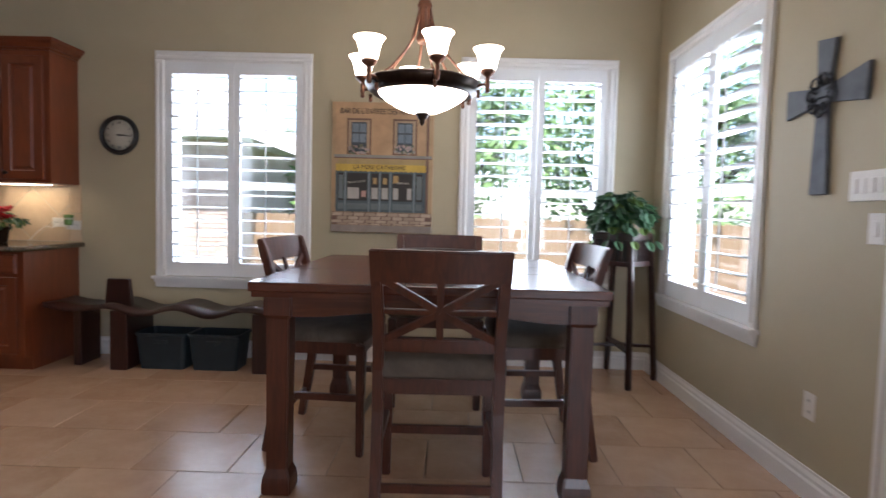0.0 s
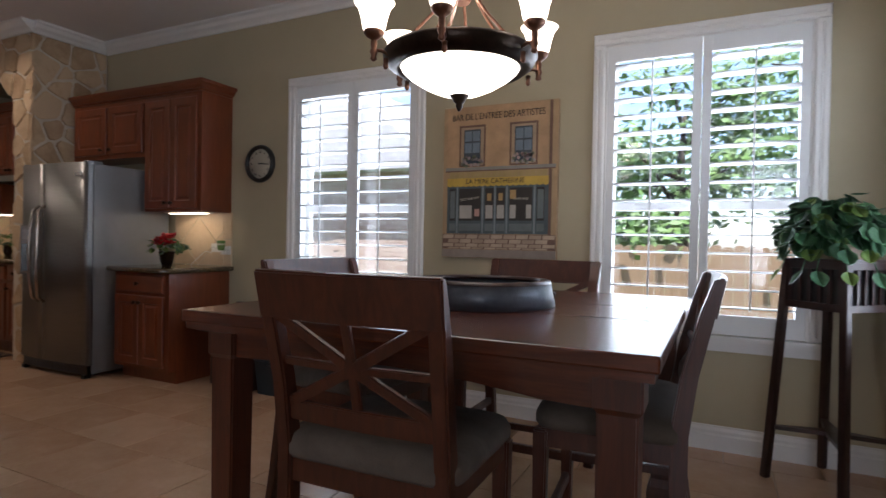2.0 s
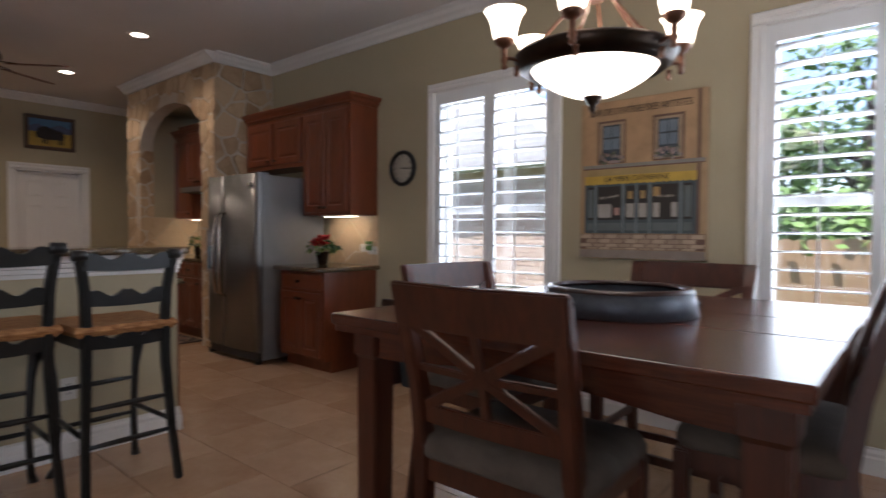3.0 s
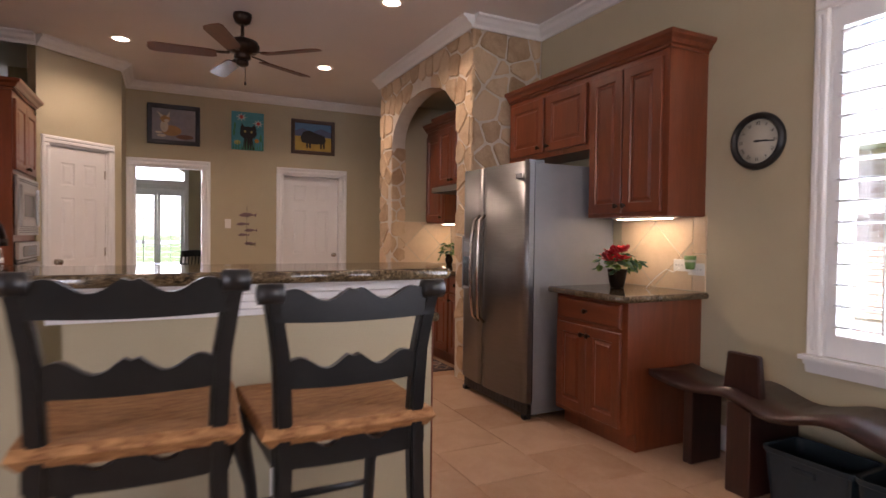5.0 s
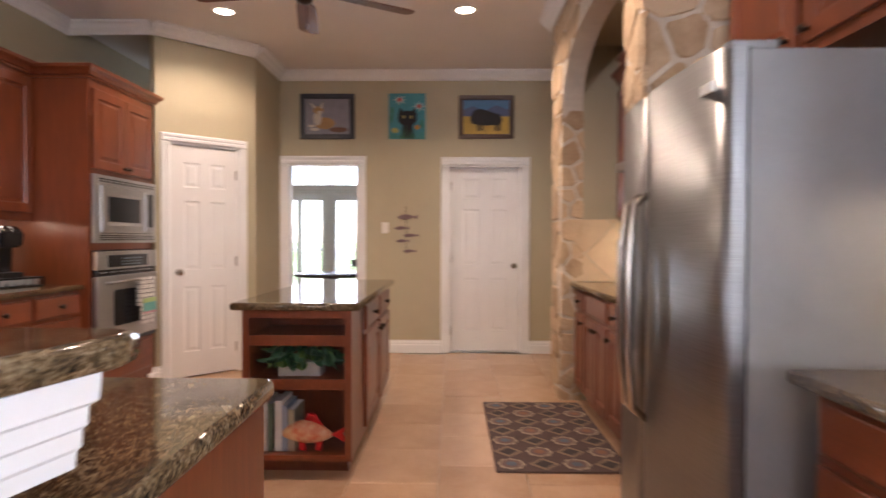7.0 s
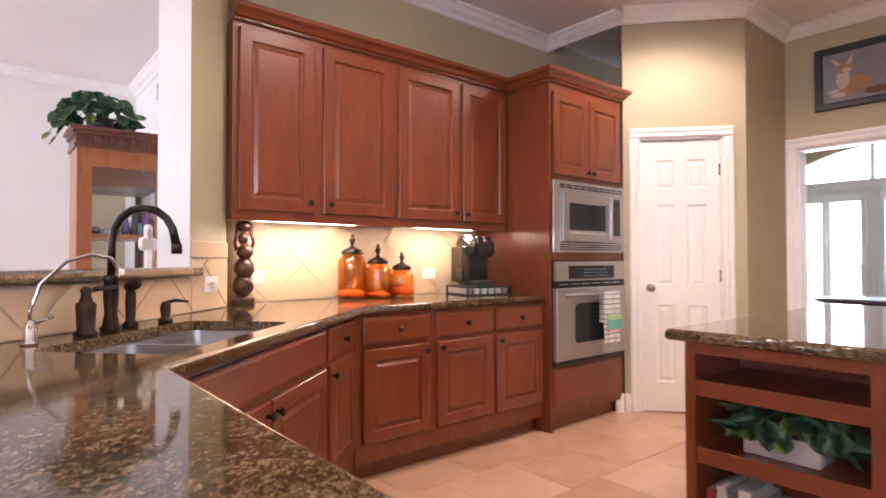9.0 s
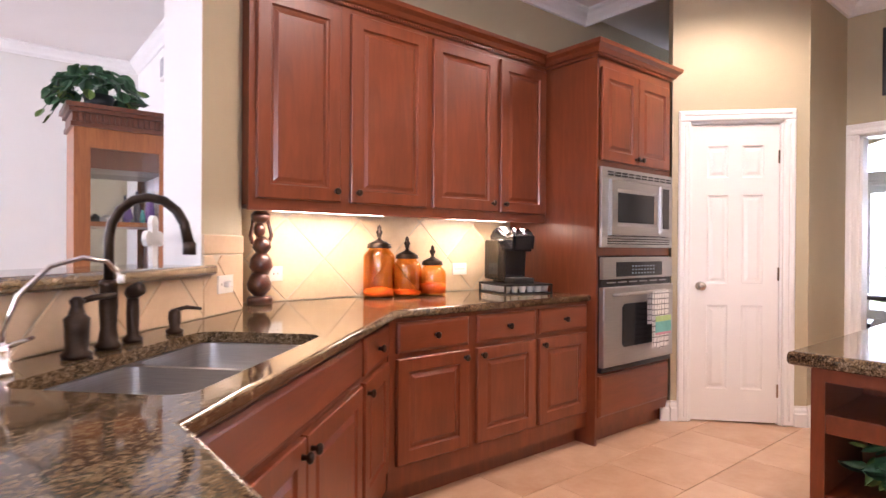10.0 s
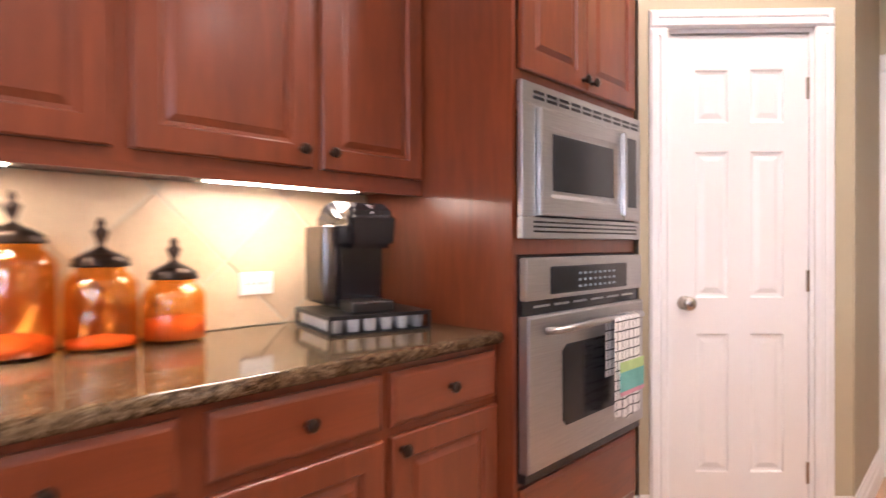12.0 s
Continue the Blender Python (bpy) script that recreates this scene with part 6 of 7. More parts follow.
for x0, x1, z0, yf in ((AX0 + 0.008, -6.07, 1.385, 4.30), (-5.37, AX1 - 0.008, 1.385, 4.30), (-6.068, -5.372, 1.76, 4.22)):
    u = thing("wall_cabinet", "cherry wall cabinet in the cooking alcove", "cabinet", face(x0, yf, 0))
    w = x1 - x0
    part("body", boxes((0, w, 0, 4.61 - yf, z0, 2.42)), "cherry", u)
    if w > 0.5:
        door_on(u, 0.015, w / 2 - 0.004, z0 + 0.02, 2.37, (w / 2 - 0.05, 0.04))
        door_on(u, w / 2 + 0.004, w - 0.015, z0 + 0.02, 2.37, (0.03, 0.04))
    else:
        door_on(u, 0.015, w - 0.015, z0 + 0.02, 2.37, (w - 0.06, 0.04))
    cab_crown(u, 0, w, 0.2, 2.42, w > 0.5, w > 0.5)
HD = thing("range_hood", "dark slim range hood under the alcove cabinets", "range hood", face(-6.06, 4.14, 0))
part("shell", boxes((0, 0.68, 0.0, 0.46, 1.70, 1.755)), "steel", HD)
part("underside", boxes((0.02, 0.66, 0.02, 0.44, 1.694, 1.70)), "black", HD)
part("lamp", box(0.50, 0.60, 0.06, 0.14, 1.688, 1.694, 0.002), "bulb", HD, "lit hood lamp")
CT = thing("cooktop", "black gas cooktop with cast iron grates", "cooktop", face(-6.09, 4.06, 0.917))
part("plate", box(0, 0.74, 0, 0.48, 0, 0.012, 0.004), "black_gloss", CT)
for x in (0.05, 0.40):
    for j in range(2):
        part("grate", boxes((x, x + 0.29, 0.03 + 0.22 * j, 0.045 + 0.22 * j, 0.03, 0.045), (x, x + 0.29, 0.205 + 0.22 * j, 0.22 + 0.22 * j, 0.03, 0.045), (x, x + 0.015, 0.045 + 0.22 * j, 0.205 + 0.22 * j, 0.012, 0.045),
                            (x + 0.275, x + 0.29, 0.045 + 0.22 * j, 0.205 + 0.22 * j, 0.012, 0.045), (x + 0.137, x + 0.152, 0.045 + 0.22 * j, 0.205 + 0.22 * j, 0.03, 0.045)), "iron", CT)
        part("burner", lathe([(0.045, 0.012), (0.045, 0.024), (0.03, 0.03)], 16), "iron", CT, m=pose(x + 0.145, 0.125 + 0.22 * j, 0))
HP = thing("hanging_plant", "small artificial plant on the alcove counter", "plant", pose(-6.18, 4.42, 0.917))
part("vase", lathe([(0.03, 0), (0.045, 0.05), (0.03, 0.11), (0.035, 0.12)], 16), "bronze", HP)
foliage(HP, (0, 0, 0.17), (0.10, 0.09, 0.08), 40, 0.06, random.Random(3), 0.6, 2)

# rug
RG = thing("rug", "brown patterned kitchen rug with cream medallions", "rug", pose(-6.44, 3.26, 0))
part("rug_base", box(0, 1.28, 0, 0.72, 0.0, 0.010, 0.003), paint("rug_brown", (0.085, 0.052, 0.045), 0.95), RG)
for i in range(7):
    for k in range(4):
        cx, cy = 0.10 + 0.18 * i, 0.09 + 0.18 * k
        if (i + k) % 2 == 0:
            star = []
            for q in range(24):
                r_ = (0.080, 0.066, 0.074)[q % 3]
                star.append((cx + r_ * math.cos(2 * math.pi * q / 24), cy + r_ * math.sin(2 * math.pi * q / 24)))
            part("medallion", prism([p for p in star], 0.0095, 0.0112), paint("rug_cream", (0.34, 0.26, 0.18), 0.95), RG)
            part("medallion_ring", prism(oval(cx, cy, 0.058, 0.058, 14), 0.011, 0.0118), paint("rug_mauve", (0.16, 0.10, 0.085), 0.95), RG)
            part("medallion_heart", prism(oval(cx, cy, 0.030, 0.030, 10), 0.0116, 0.0124), paint(("rug_blue", "rug_rust")[i % 2], ((0.10, 0.12, 0.15), (0.24, 0.11, 0.06))[i % 2], 0.95), RG)
        else:
            part("lozenge", prism([(cx - 0.085, cy), (cx, cy - 0.085), (cx + 0.085, cy), (cx, cy + 0.085)], 0.0095, 0.0112), paint("rug_tan", (0.22, 0.15, 0.095), 0.95), RG)
            part("lozenge_heart", prism([(cx - 0.055, cy), (cx, cy - 0.055), (cx + 0.055, cy), (cx, cy + 0.055)], 0.011, 0.0118), paint("rug_dark", (0.05, 0.036, 0.034), 0.95), RG)

# ceiling fan and recessed lamps
FN = thing("ceiling_fan", "dark bronze ceiling fan with five reddish wooden blades", "fan", pose(-5.53, 2.14, 0))
part("canopy", lathe([(0.03, 2.97), (0.06, 2.99), (0.075, 3.03), (0.075, TOP)], 24), "bronze", FN)
part("rod", lathe([(0.014, 2.86), (0.014, 2.98)], 12), "bronze", FN)
part("motor", lathe([(0.05, 2.68), (0.07, 2.70), (0.06, 2.73), (0.11, 2.745), (0.135, 2.77), (0.138, 2.80), (0.12, 2.835), (0.08, 2.85), (0.03, 2.87)], 32), "bronze", FN, "ribbed bronze motor housing")
part("switch_cup", lathe([(0.012, 2.625), (0.045, 2.64), (0.052, 2.66), (0.045, 2.69)], 20), "bronze", FN)
part("pull_chain", tube([(0.02, 0.02, 2.64), (0.02, 0.02, 2.50)], 0.0022, 5), "bronze", FN)
part("pull_bead", lathe([(0.003, 2.47), (0.009, 2.48), (0.008, 2.50), (0.003, 2.51)], 8), "mahogany", FN, m=pose(0.02, 0.02, 0))
for k in range(5):
    R = Matrix.Rotation(radians(120 + 72 * k), 4, "Z")
    b = part("blade", prism([(0.20, -0.045), (0.24, -0.062), (0.66, -0.072), (0.70, -0.055), (0.71, 0.0), (0.70, 0.055), (0.66, 0.072), (0.24, 0.062), (0.20, 0.045)], -0.004, 0.004), "dark_wood", FN, m=R @ Matrix.Translation((0, 0, 2.715)) @ Matrix.Rotation(radians(11), 4, "X"))
    part("bracket", bar([(-0.10, 0, 0.02), (0.0, 0, 0.015), (0.07, 0, 0.008)], 0.03, 0.008, across=(0, 1, 0)), "bronze", b, m=Matrix.Translation((0.20, 0, 0)))
for x, y in ((-4.72, 3.15), (-6.68, 3.12), (-6.69, 1.19), (-4.80, 1.20)):
    d = thing("recessed_lamp", "lit recessed ceiling downlight with white trim ring", "ceiling lamp", pose(x, y, TOP), "recessed ceiling lamps")
    part("trim_ring", lathe([(0.065, -0.001), (0.068, -0.008), (0.095, -0.006), (0.098, 0.0)], 32, caps=False), "plate", d)
    part("lamp_face", lathe([(0.066, -0.003), (0.02, -0.0045), (0.001, -0.0045)], 24, caps=False), "bulb", d, "glowing lamp face")


# paintings on the west wall
def framed(name, label, y0, y1, z0, z1, frame_key, frame_rgb, fw, back_key, back_rgb):
    p = thing(name, label, "painting", pose(WEST, y0, z0, 0, 0, 90))
    w, h = y1 - y0, z1 - z0
    if fw:
        part("frame", rings_face(bmesh.new(), 0, w, 0, h, [(0, 0), (0, -0.022), (0.008, -0.030), (fw - 0.01, -0.026), (fw, -0.012), (fw + 0.001, -0.012)]), paint(frame_key, frame_rgb, 0.4), p)
        flat_shape("picture", rect(fw, w - fw, fw, h - fw), paint(back_key, back_rgb), p, 0.015)
    else:
        part("canvas", box(0, w, -0.03, 0, 0, h, 0.003), paint(back_key, back_rgb), p)
    return p, w, h


p, w, h = framed("framed_painting", "painting of a fox on grey in a black frame", 1.362, 1.957, 2.328, 2.818, "frame_black", (0.02, 0.02, 0.028), 0.055, "fox_ground", (0.24, 0.23, 0.26))
fox, cream_, brown_ = paint("fox_tan", (0.40, 0.22, 0.08)), paint("fox_cream", (0.60, 0.52, 0.42)), paint("fox_brown", (0.14, 0.06, 0.03))
for nm, poly, mt, dp in (("body", oval(0.27, 0.17, 0.11, 0.065), fox, 0.017), ("chest", oval(0.19, 0.22, 0.045, 0.075), cream_, 0.018), ("tail", oval(0.42, 0.10, 0.10, 0.028), brown_, 0.017), ("head", oval(0.20, 0.31, 0.055, 0.045), fox, 0.019),
                         ("muzzle", oval(0.215, 0.285, 0.028, 0.022), cream_, 0.020), ("ear", [(0.105, 0.40), (0.15, 0.33), (0.185, 0.345)], cream_, 0.0195), ("ear", [(0.255, 0.41), (0.21, 0.34), (0.245, 0.33)], cream_, 0.0195), ("paw", oval(0.16, 0.105, 0.05, 0.018), cream_, 0.018), ("paw", oval(0.13, 0.14, 0.04, 0.014), cream_, 0.018)):
    flat_shape(nm, poly, mt, p, dp)
p, w, h = framed("canvas_painting", "turquoise canvas painting of a black cat among flowers", 2.328, 2.728, 2.328, 2.818, "", (0, 0, 0), 0, "cat_turquoise", (0.06, 0.28, 0.34))
cat, green_, white_, redp = paint("cat_black", (0.012, 0.012, 0.014)), paint("cat_green", (0.04, 0.20, 0.10)), paint("cat_white", (0.6, 0.62, 0.62)), paint("cat_red", (0.5, 0.05, 0.04))
for nm, poly, mt, dp in (("body", [(0.13, 0.0), (0.28, 0.0), (0.25, 0.18), (0.16, 0.18)], cat, 0.032), ("head", oval(0.205, 0.22, 0.105, 0.085), cat, 0.033), ("ear", [(0.10, 0.25), (0.125, 0.34), (0.175, 0.28)], cat, 0.033), ("ear", [(0.31, 0.25), (0.285, 0.34), (0.235, 0.28)], cat, 0.033),
                         ("eye", oval(0.165, 0.235, 0.014, 0.018, 8), paint("cat_eye", (0.4, 0.32, 0.1)), 0.0345), ("eye", oval(0.245, 0.235, 0.014, 0.018, 8), paint("cat_eye", (0.4, 0.32, 0.1)), 0.0345)):
    flat_shape(nm, poly, mt, p, dp)
for cx, cz in ((0.12, 0.42), (0.33, 0.35)):
    for k in range(8):
        a = math.pi / 4 * k
        flat_shape("petal", [(cx + 0.075 * math.cos(a), cz + 0.06 * math.sin(a)), (cx + 0.012 * math.cos(a + 1.2), cz + 0.012 * math.sin(a + 1.2)), (cx + 0.012 * math.cos(a - 1.2), cz + 0.012 * math.sin(a - 1.2))], white_, p, 0.032)
    flat_shape("flower_heart", oval(cx, cz, 0.024, 0.024, 10), redp, p, 0.033)
for k in range(12):
    x = 0.01 + 0.033 * k
    flat_shape("blade_of_grass", [(x, 0.0), (x + 0.02, 0.0), (x + 0.012, 0.09 + 0.03 * (k % 3))], green_, p, 0.0335)
for x, z, s in ((0.04, 0.30, 1), (0.03, 0.22, 1), (0.36, 0.16, -1)):
    flat_shape("leaf", oval(x, z, 0.015, 0.05, 8), green_, p, 0.032)
flat_shape("flower", oval(0.31, 0.125, 0.03, 0.028, 8), paint("cat_orange", (0.55, 0.25, 0.04)), p, 0.0325)
flat_shape("flower", oval(0.07, 0.09, 0.04, 0.03, 8), paint("cat_yellow", (0.5, 0.42, 0.12)), p, 0.0325)
p, w, h = framed("framed_painting", "painting of a dark bison on a yellow plain, brown frame", 3.088, 3.683, 2.333, 2.80, "frame_brown", (0.075, 0.04, 0.025), 0.05, "bison_sky", (0.09, 0.20, 0.36))
flat_shape("plain", rect(0.05, w - 0.05, 0.05, 0.24), paint("bison_yellow", (0.52, 0.34, 0.06)), p, 0.016)
flat_shape("hills", [(0.05, 0.24), (w - 0.05, 0.24), (w - 0.05, 0.31), (0.40, 0.36), (0.28, 0.30), (0.15, 0.35), (0.05, 0.31)], paint("bison_hills", (0.10, 0.12, 0.21)), p, 0.0165)
bis = paint("bison_dark", (0.016, 0.010, 0.008))
flat_shape("bison_body", [(0.12, 0.22), (0.16, 0.30), (0.24, 0.325), (0.34, 0.29), (0.45, 0.26), (0.47, 0.20), (0.45, 0.15), (0.30, 0.14), (0.20, 0.15), (0.14, 0.16)], bis, p, 0.018)
for x in (0.20, 0.24, 0.39, 0.43):
    flat_shape("bison_leg", rect(x, x + 0.025, 0.085, 0.17), bis, p, 0.0178)
FM = thing("fish_mobile", "metal fish wall ornament of five fishes on a cord", "wall ornament", pose(WEST, 2.45, 1.08, 0, 0, 90))
part("cord", tube([(0.07, -0.012, 0.0), (0.07, -0.012, 0.52)], 0.0025, 5), "iron", FM)
for cx, cz, s in ((0.08, 0.40, 0.115), (0.02, 0.28, 0.085), (0.12, 0.20, 0.085), (0.03, 0.14, 0.075), (0.11, 0.03, 0.075)):
    poly = [(cx - s, cz), (cx - 0.4 * s, cz + 0.28 * s), (cx + 0.3 * s, cz + 0.25 * s), (cx + 0.65 * s, cz + 0.06 * s), (cx + s, cz + 0.25 * s), (cx + 0.95 * s, cz - 0.2 * s), (cx + 0.65 * s, cz - 0.03 * s), (cx, cz - 0.2 * s), (cx - 0.6 * s, cz - 0.2 * s)]
    part("fish", prism(poly, 0.006, 0.014, T90, inset=0.002), paint("fish_metal", (0.16, 0.10, 0.10), 0.45), FM, "purplish metal fish")

# ---- small things on the counters ----
CTOP = 0.917


def jar(x, y, r, body, total, full):
    j = thing("glass_jar", "amber glass canister with dark metal finial lid, partly filled", "jar", pose(x, y, CTOP), "amber canisters")
    part("glass", lathe([(r * 0.94, 0.0), (r, 0.012), (r, body - 0.055), (r * 0.96, body - 0.038), (r * 0.80, body - 0.020), (r * 0.68, body - 0.012), (r * 0.66, body), (r * 0.62, body), (r * 0.64, body - 0.014), (r * 0.77, body - 0.023), (r * 0.93, body - 0.040), (r * 0.965, body - 0.056), (r * 0.965, 0.010), (0.01, 0.007)], 32), "amber", j, "amber glass")
    part("filling", lathe([(r * 0.955, 0.0105), (r * 0.955, body * full), (r * 0.3, body * (full + 0.05)), (0.01, body * (full + 0.04))], 24), paint("orange_powder", (0.55, 0.16, 0.03), 0.9), j, "orange sand filling")
    t = total - body
    part("lid", lathe([(r * 0.78, body), (r * 0.80, body + 0.006), (r * 0.74, body + 0.014), (r * 0.76, body + 0.02), (r * 0.5, body + 0.034), (r * 0.22, body + 0.045), (0.008, body + 0.055), (0.016, body + t * 0.62), (0.020, body + t * 0.70), (0.010, body + t * 0.80), (0.012, body + t * 0.88), (0.003, body + t)], 24), "bronze", j, "dark metal lid with finial")


jar(-4.95, -0.15, 0.088, 0.275, 0.405, 0.16)
jar(-5.135, -0.14, 0.086, 0.215, 0.345, 0.12)
jar(-5.315, -0.13, 0.082, 0.175, 0.295, 0.36)

# carved figure, one plain shape
bm = bmesh.new()
lathe([(0.055, 0.0), (0.058, 0.03), (0.045, 0.04)], 16, bm, Matrix.Diagonal((1.1, 0.8, 1, 1)))
lathe([(0.02, 0.035), (0.052, 0.07), (0.058, 0.10), (0.045, 0.135), (0.036, 0.15)], 16, bm, pose(0.004, 0, 0))
lathe([(0.034, 0.145), (0.056, 0.18), (0.05, 0.22), (0.028, 0.25)], 16, bm, pose(-0.004, 0, 0))
lathe([(0.024, 0.245), (0.046, 0.275), (0.040, 0.305), (0.016, 0.33)], 14, bm, pose(-0.008, 0, 0))
lathe([(0.010, 0.325), (0.026, 0.345), (0.027, 0.372), (0.014, 0.395)], 14, bm, pose(0.004, 0, 0))
lathe([(0.018, 0.395), (0.044, 0.41), (0.046, 0.435), (0.030, 0.452)], 16, bm)
for s in (-1, 1):
    tube([(s * 0.040, 0, 0.295), (s * 0.052, 0.01, 0.335), (s * 0.042, 0.01, 0.375), (s * 0.035, 0, 0.415)], 0.010, 8, bm)
fg = part("carved_figure", bm, "carved" if "carved" in M else wood("carved_wood", (0.010, 0.004, 0.003), (0.11, 0.026, 0.012), 0.28, 0.4, (14, 14, 9)))
fg.matrix_world = pose(-4.275, -0.165, CTOP)
tagged(fg, "tall carved dark wooden statuette on the counter", "statue")

CM = thing("coffee_maker", "black single-cup coffee maker with silver lever", "coffee maker", pose(-5.83, 0.03, CTOP + 0.062, 0, 0, 165))
part("body", bar([(0, 0.05, 0.0), (0, 0.05, 0.20), (0, 0.045, 0.30), (0, 0.03, 0.325)], [0.16, 0.17, 0.165, 0.12], [0.18, 0.19, 0.21, 0.15], bevel=0.015), "black_gloss", CM)
part("brew_head", bar([(0, -0.08, 0.20), (0, -0.085, 0.30), (0, -0.07, 0.32)], [0.15, 0.16, 0.11], [0.13, 0.14, 0.09], bevel=0.015), "black_gloss", CM)
part("drip_tray", box(-0.07, 0.07, -0.15, -0.03, 0.0, 0.035, 0.006), "black", CM)
part("water_tank", box(-0.13, -0.085, -0.06, 0.13, 0.02, 0.27, 0.012), glass_mat("smoky_plastic", (0.06, 0.06, 0.065), 0.1), CM, "smoky clear water tank")
part("lever", bar([(-0.05, -0.10, 0.325), (0.0, -0.135, 0.315), (0.05, -0.10, 0.325)], 0.03, 0.012, across=(0, 0.5, 1)), "chrome", CM, "silver lever")
PD = thing("pod_tray", "black wire coffee pod drawer under the coffee maker", "tray", pose(-5.84, 0.045, CTOP, 0, 0, 165))
part("frame", boxes((-0.17, 0.17, -0.17, 0.16, 0.050, 0.062), (-0.17, 0.17, -0.17, 0.16, 0.0, 0.008), (-0.17, -0.16, -0.17, -0.16, 0.008, 0.05), (0.16, 0.17, -0.17, -0.16, 0.008, 0.05), (-0.17, -0.16, 0.15, 0.16, 0.008, 0.05), (0.16, 0.17, 0.15, 0.16, 0.008, 0.05)), "black", PD)
for k in range(6):
    x = -0.135 + 0.054 * k
    part("pod", lathe([(0.018, 0.010), (0.023, 0.046), (0.025, 0.048)], 12), "plate", PD, "white coffee pod", pose(x, -0.135, 0))
    part("pod", lathe([(0.018, 0.010), (0.023, 0.046), (0.025, 0.048)], 12), "plate", PD, "white coffee pod", pose(0.135, x, 0))
    part("pod", lathe([(0.018, 0.010), (0.023, 0.046), (0.025, 0.048)], 12), "plate", PD, "white coffee pod", pose(-0.135, x, 0))
plate(-5.62, SOUTH + 0.012, 1.06, 180, 0.118, 0.075, "outlet")
plate(-4.36, SOUTH + 0.012, 1.06, 180, 0.118, 0.075, "outlet")
pl = plate(0, 0, 0, 0, 0.118, 0.075, "outlet")
pl.matrix_world = DS @ pose(-0.165, -0.012, 1.04)
part("plug", box(-0.02, 0.02, -0.03, -0.006, -0.012, 0.012, 0.004), "plate", pl)

# faucet set at the sink, in the slanted wall's frame
FS = Matrix.Translation(DK @ Vector((0, 0, CTOP))) @ Matrix.Rotation(DIAG, 4, "Z")
FA = thing("faucet", "oil-rubbed bronze gooseneck kitchen faucet", "faucet", FS @ pose(0.970, 0.120, 0))
part("base", lathe([(0.032, 0), (0.034, 0.012), (0.026, 0.02), (0.020, 0.06), (0.024, 0.12), (0.022, 0.17), (0.026, 0.18), (0.018, 0.19)], 20), "bronze", FA)
arcp = [(0, 0, 0.18), (0, 0, 0.30)] + [(-0.02 * 0, 0.115 - 0.115 * math.cos(a), 0.30 + 0.115 * math.sin(a)) for a in (0.4, 0.8, 1.2, 1.6, 2.0, 2.4, 2.75)] + [(0, 0.235, 0.29)]
part("spout", tube(arcp, [0.013] * 8 + [0.013, 0.014], 12), "bronze", FA, "tall curved spout")
part("nozzle", lathe([(0.017, 0.265), (0.017, 0.295), (0.013, 0.30)], 14), "bronze", FA, m=pose(0, 0.237, -0.005))
HN = thing("lever_valve", "bronze lever valve beside the faucet", "faucet", FS @ pose(1.097, 0.134, 0))
part("base", lathe([(0.034, 0), (0.036, 0.012), (0.026, 0.02), (0.028, 0.07), (0.030, 0.10), (0.020, 0.11), (0.014, 0.13), (0.018, 0.145), (0.008, 0.155)], 20), "bronze", HN)
part("lever", tube([(0, 0, 0.14), (-0.05, 0, 0.147), (-0.12, 0.01, 0.15)], [0.007, 0.009, 0.007], 8), "bronze", HN)
SP = thing("side_sprayer", "bronze side sprayer beside the faucet", "sprayer", FS @ pose(0.866, 0.115, 0))
part("base", lathe([(0.026, 0), (0.028, 0.012), (0.016, 0.025), (0.018, 0.09), (0.016, 0.13)], 18), "bronze", SP)
part("head", lathe([(0.012, -0.02), (0.022, 0.0), (0.020, 0.03), (0.010, 0.035)], 14), "bronze", SP, m=pose(0, 0, 0.148, -65, 0, 0))
SD = thing("soap_dispenser", "bronze soap pump at the sink", "dispenser", FS @ pose(0.695, 0.135, 0))
part("base", lathe([(0.026, 0), (0.028, 0.012), (0.016, 0.02), (0.020, 0.05), (0.018, 0.07), (0.010, 0.08)], 18), "bronze", SD)
part("pump", tube([(0, 0, 0.075), (-0.03, 0.02, 0.083), (-0.07, 0.05, 0.075)], [0.007, 0.007, 0.005], 8), "bronze", SD)
FT = thing("filter_tap", "small chrome filtered-water tap", "faucet", FS @ pose(1.295, 0.126, 0))
part("base", lathe([(0.022, 0), (0.023, 0.01), (0.016, 0.015), (0.016, 0.055), (0.010, 0.065)], 16), "chrome", FT)
part("spout", tube([(0, 0, 0.06), (0, 0.0, 0.10), (-0.02, 0.015, 0.17), (-0.07, 0.05, 0.235), (-0.12, 0.09, 0.255), (-0.16, 0.12, 0.245), (-0.185, 0.135, 0.21)], 0.006, 10), "chrome", FT)
part("tip", lathe([(0.009, 0), (0.009, 0.02)], 10), "plate", FT, m=pose(-0.187, 0.137, 0.192))
part("lever", tube([(0, 0, 0.06), (-0.06, 0.02, 0.075)], [0.008, 0.004], 8), "chrome", FT)
ZC = thing("zebra_cross", "small black and white striped cross on the ledge", "cross", FS @ pose(0.47, -0.10, 0.208, 0, 0, 15))
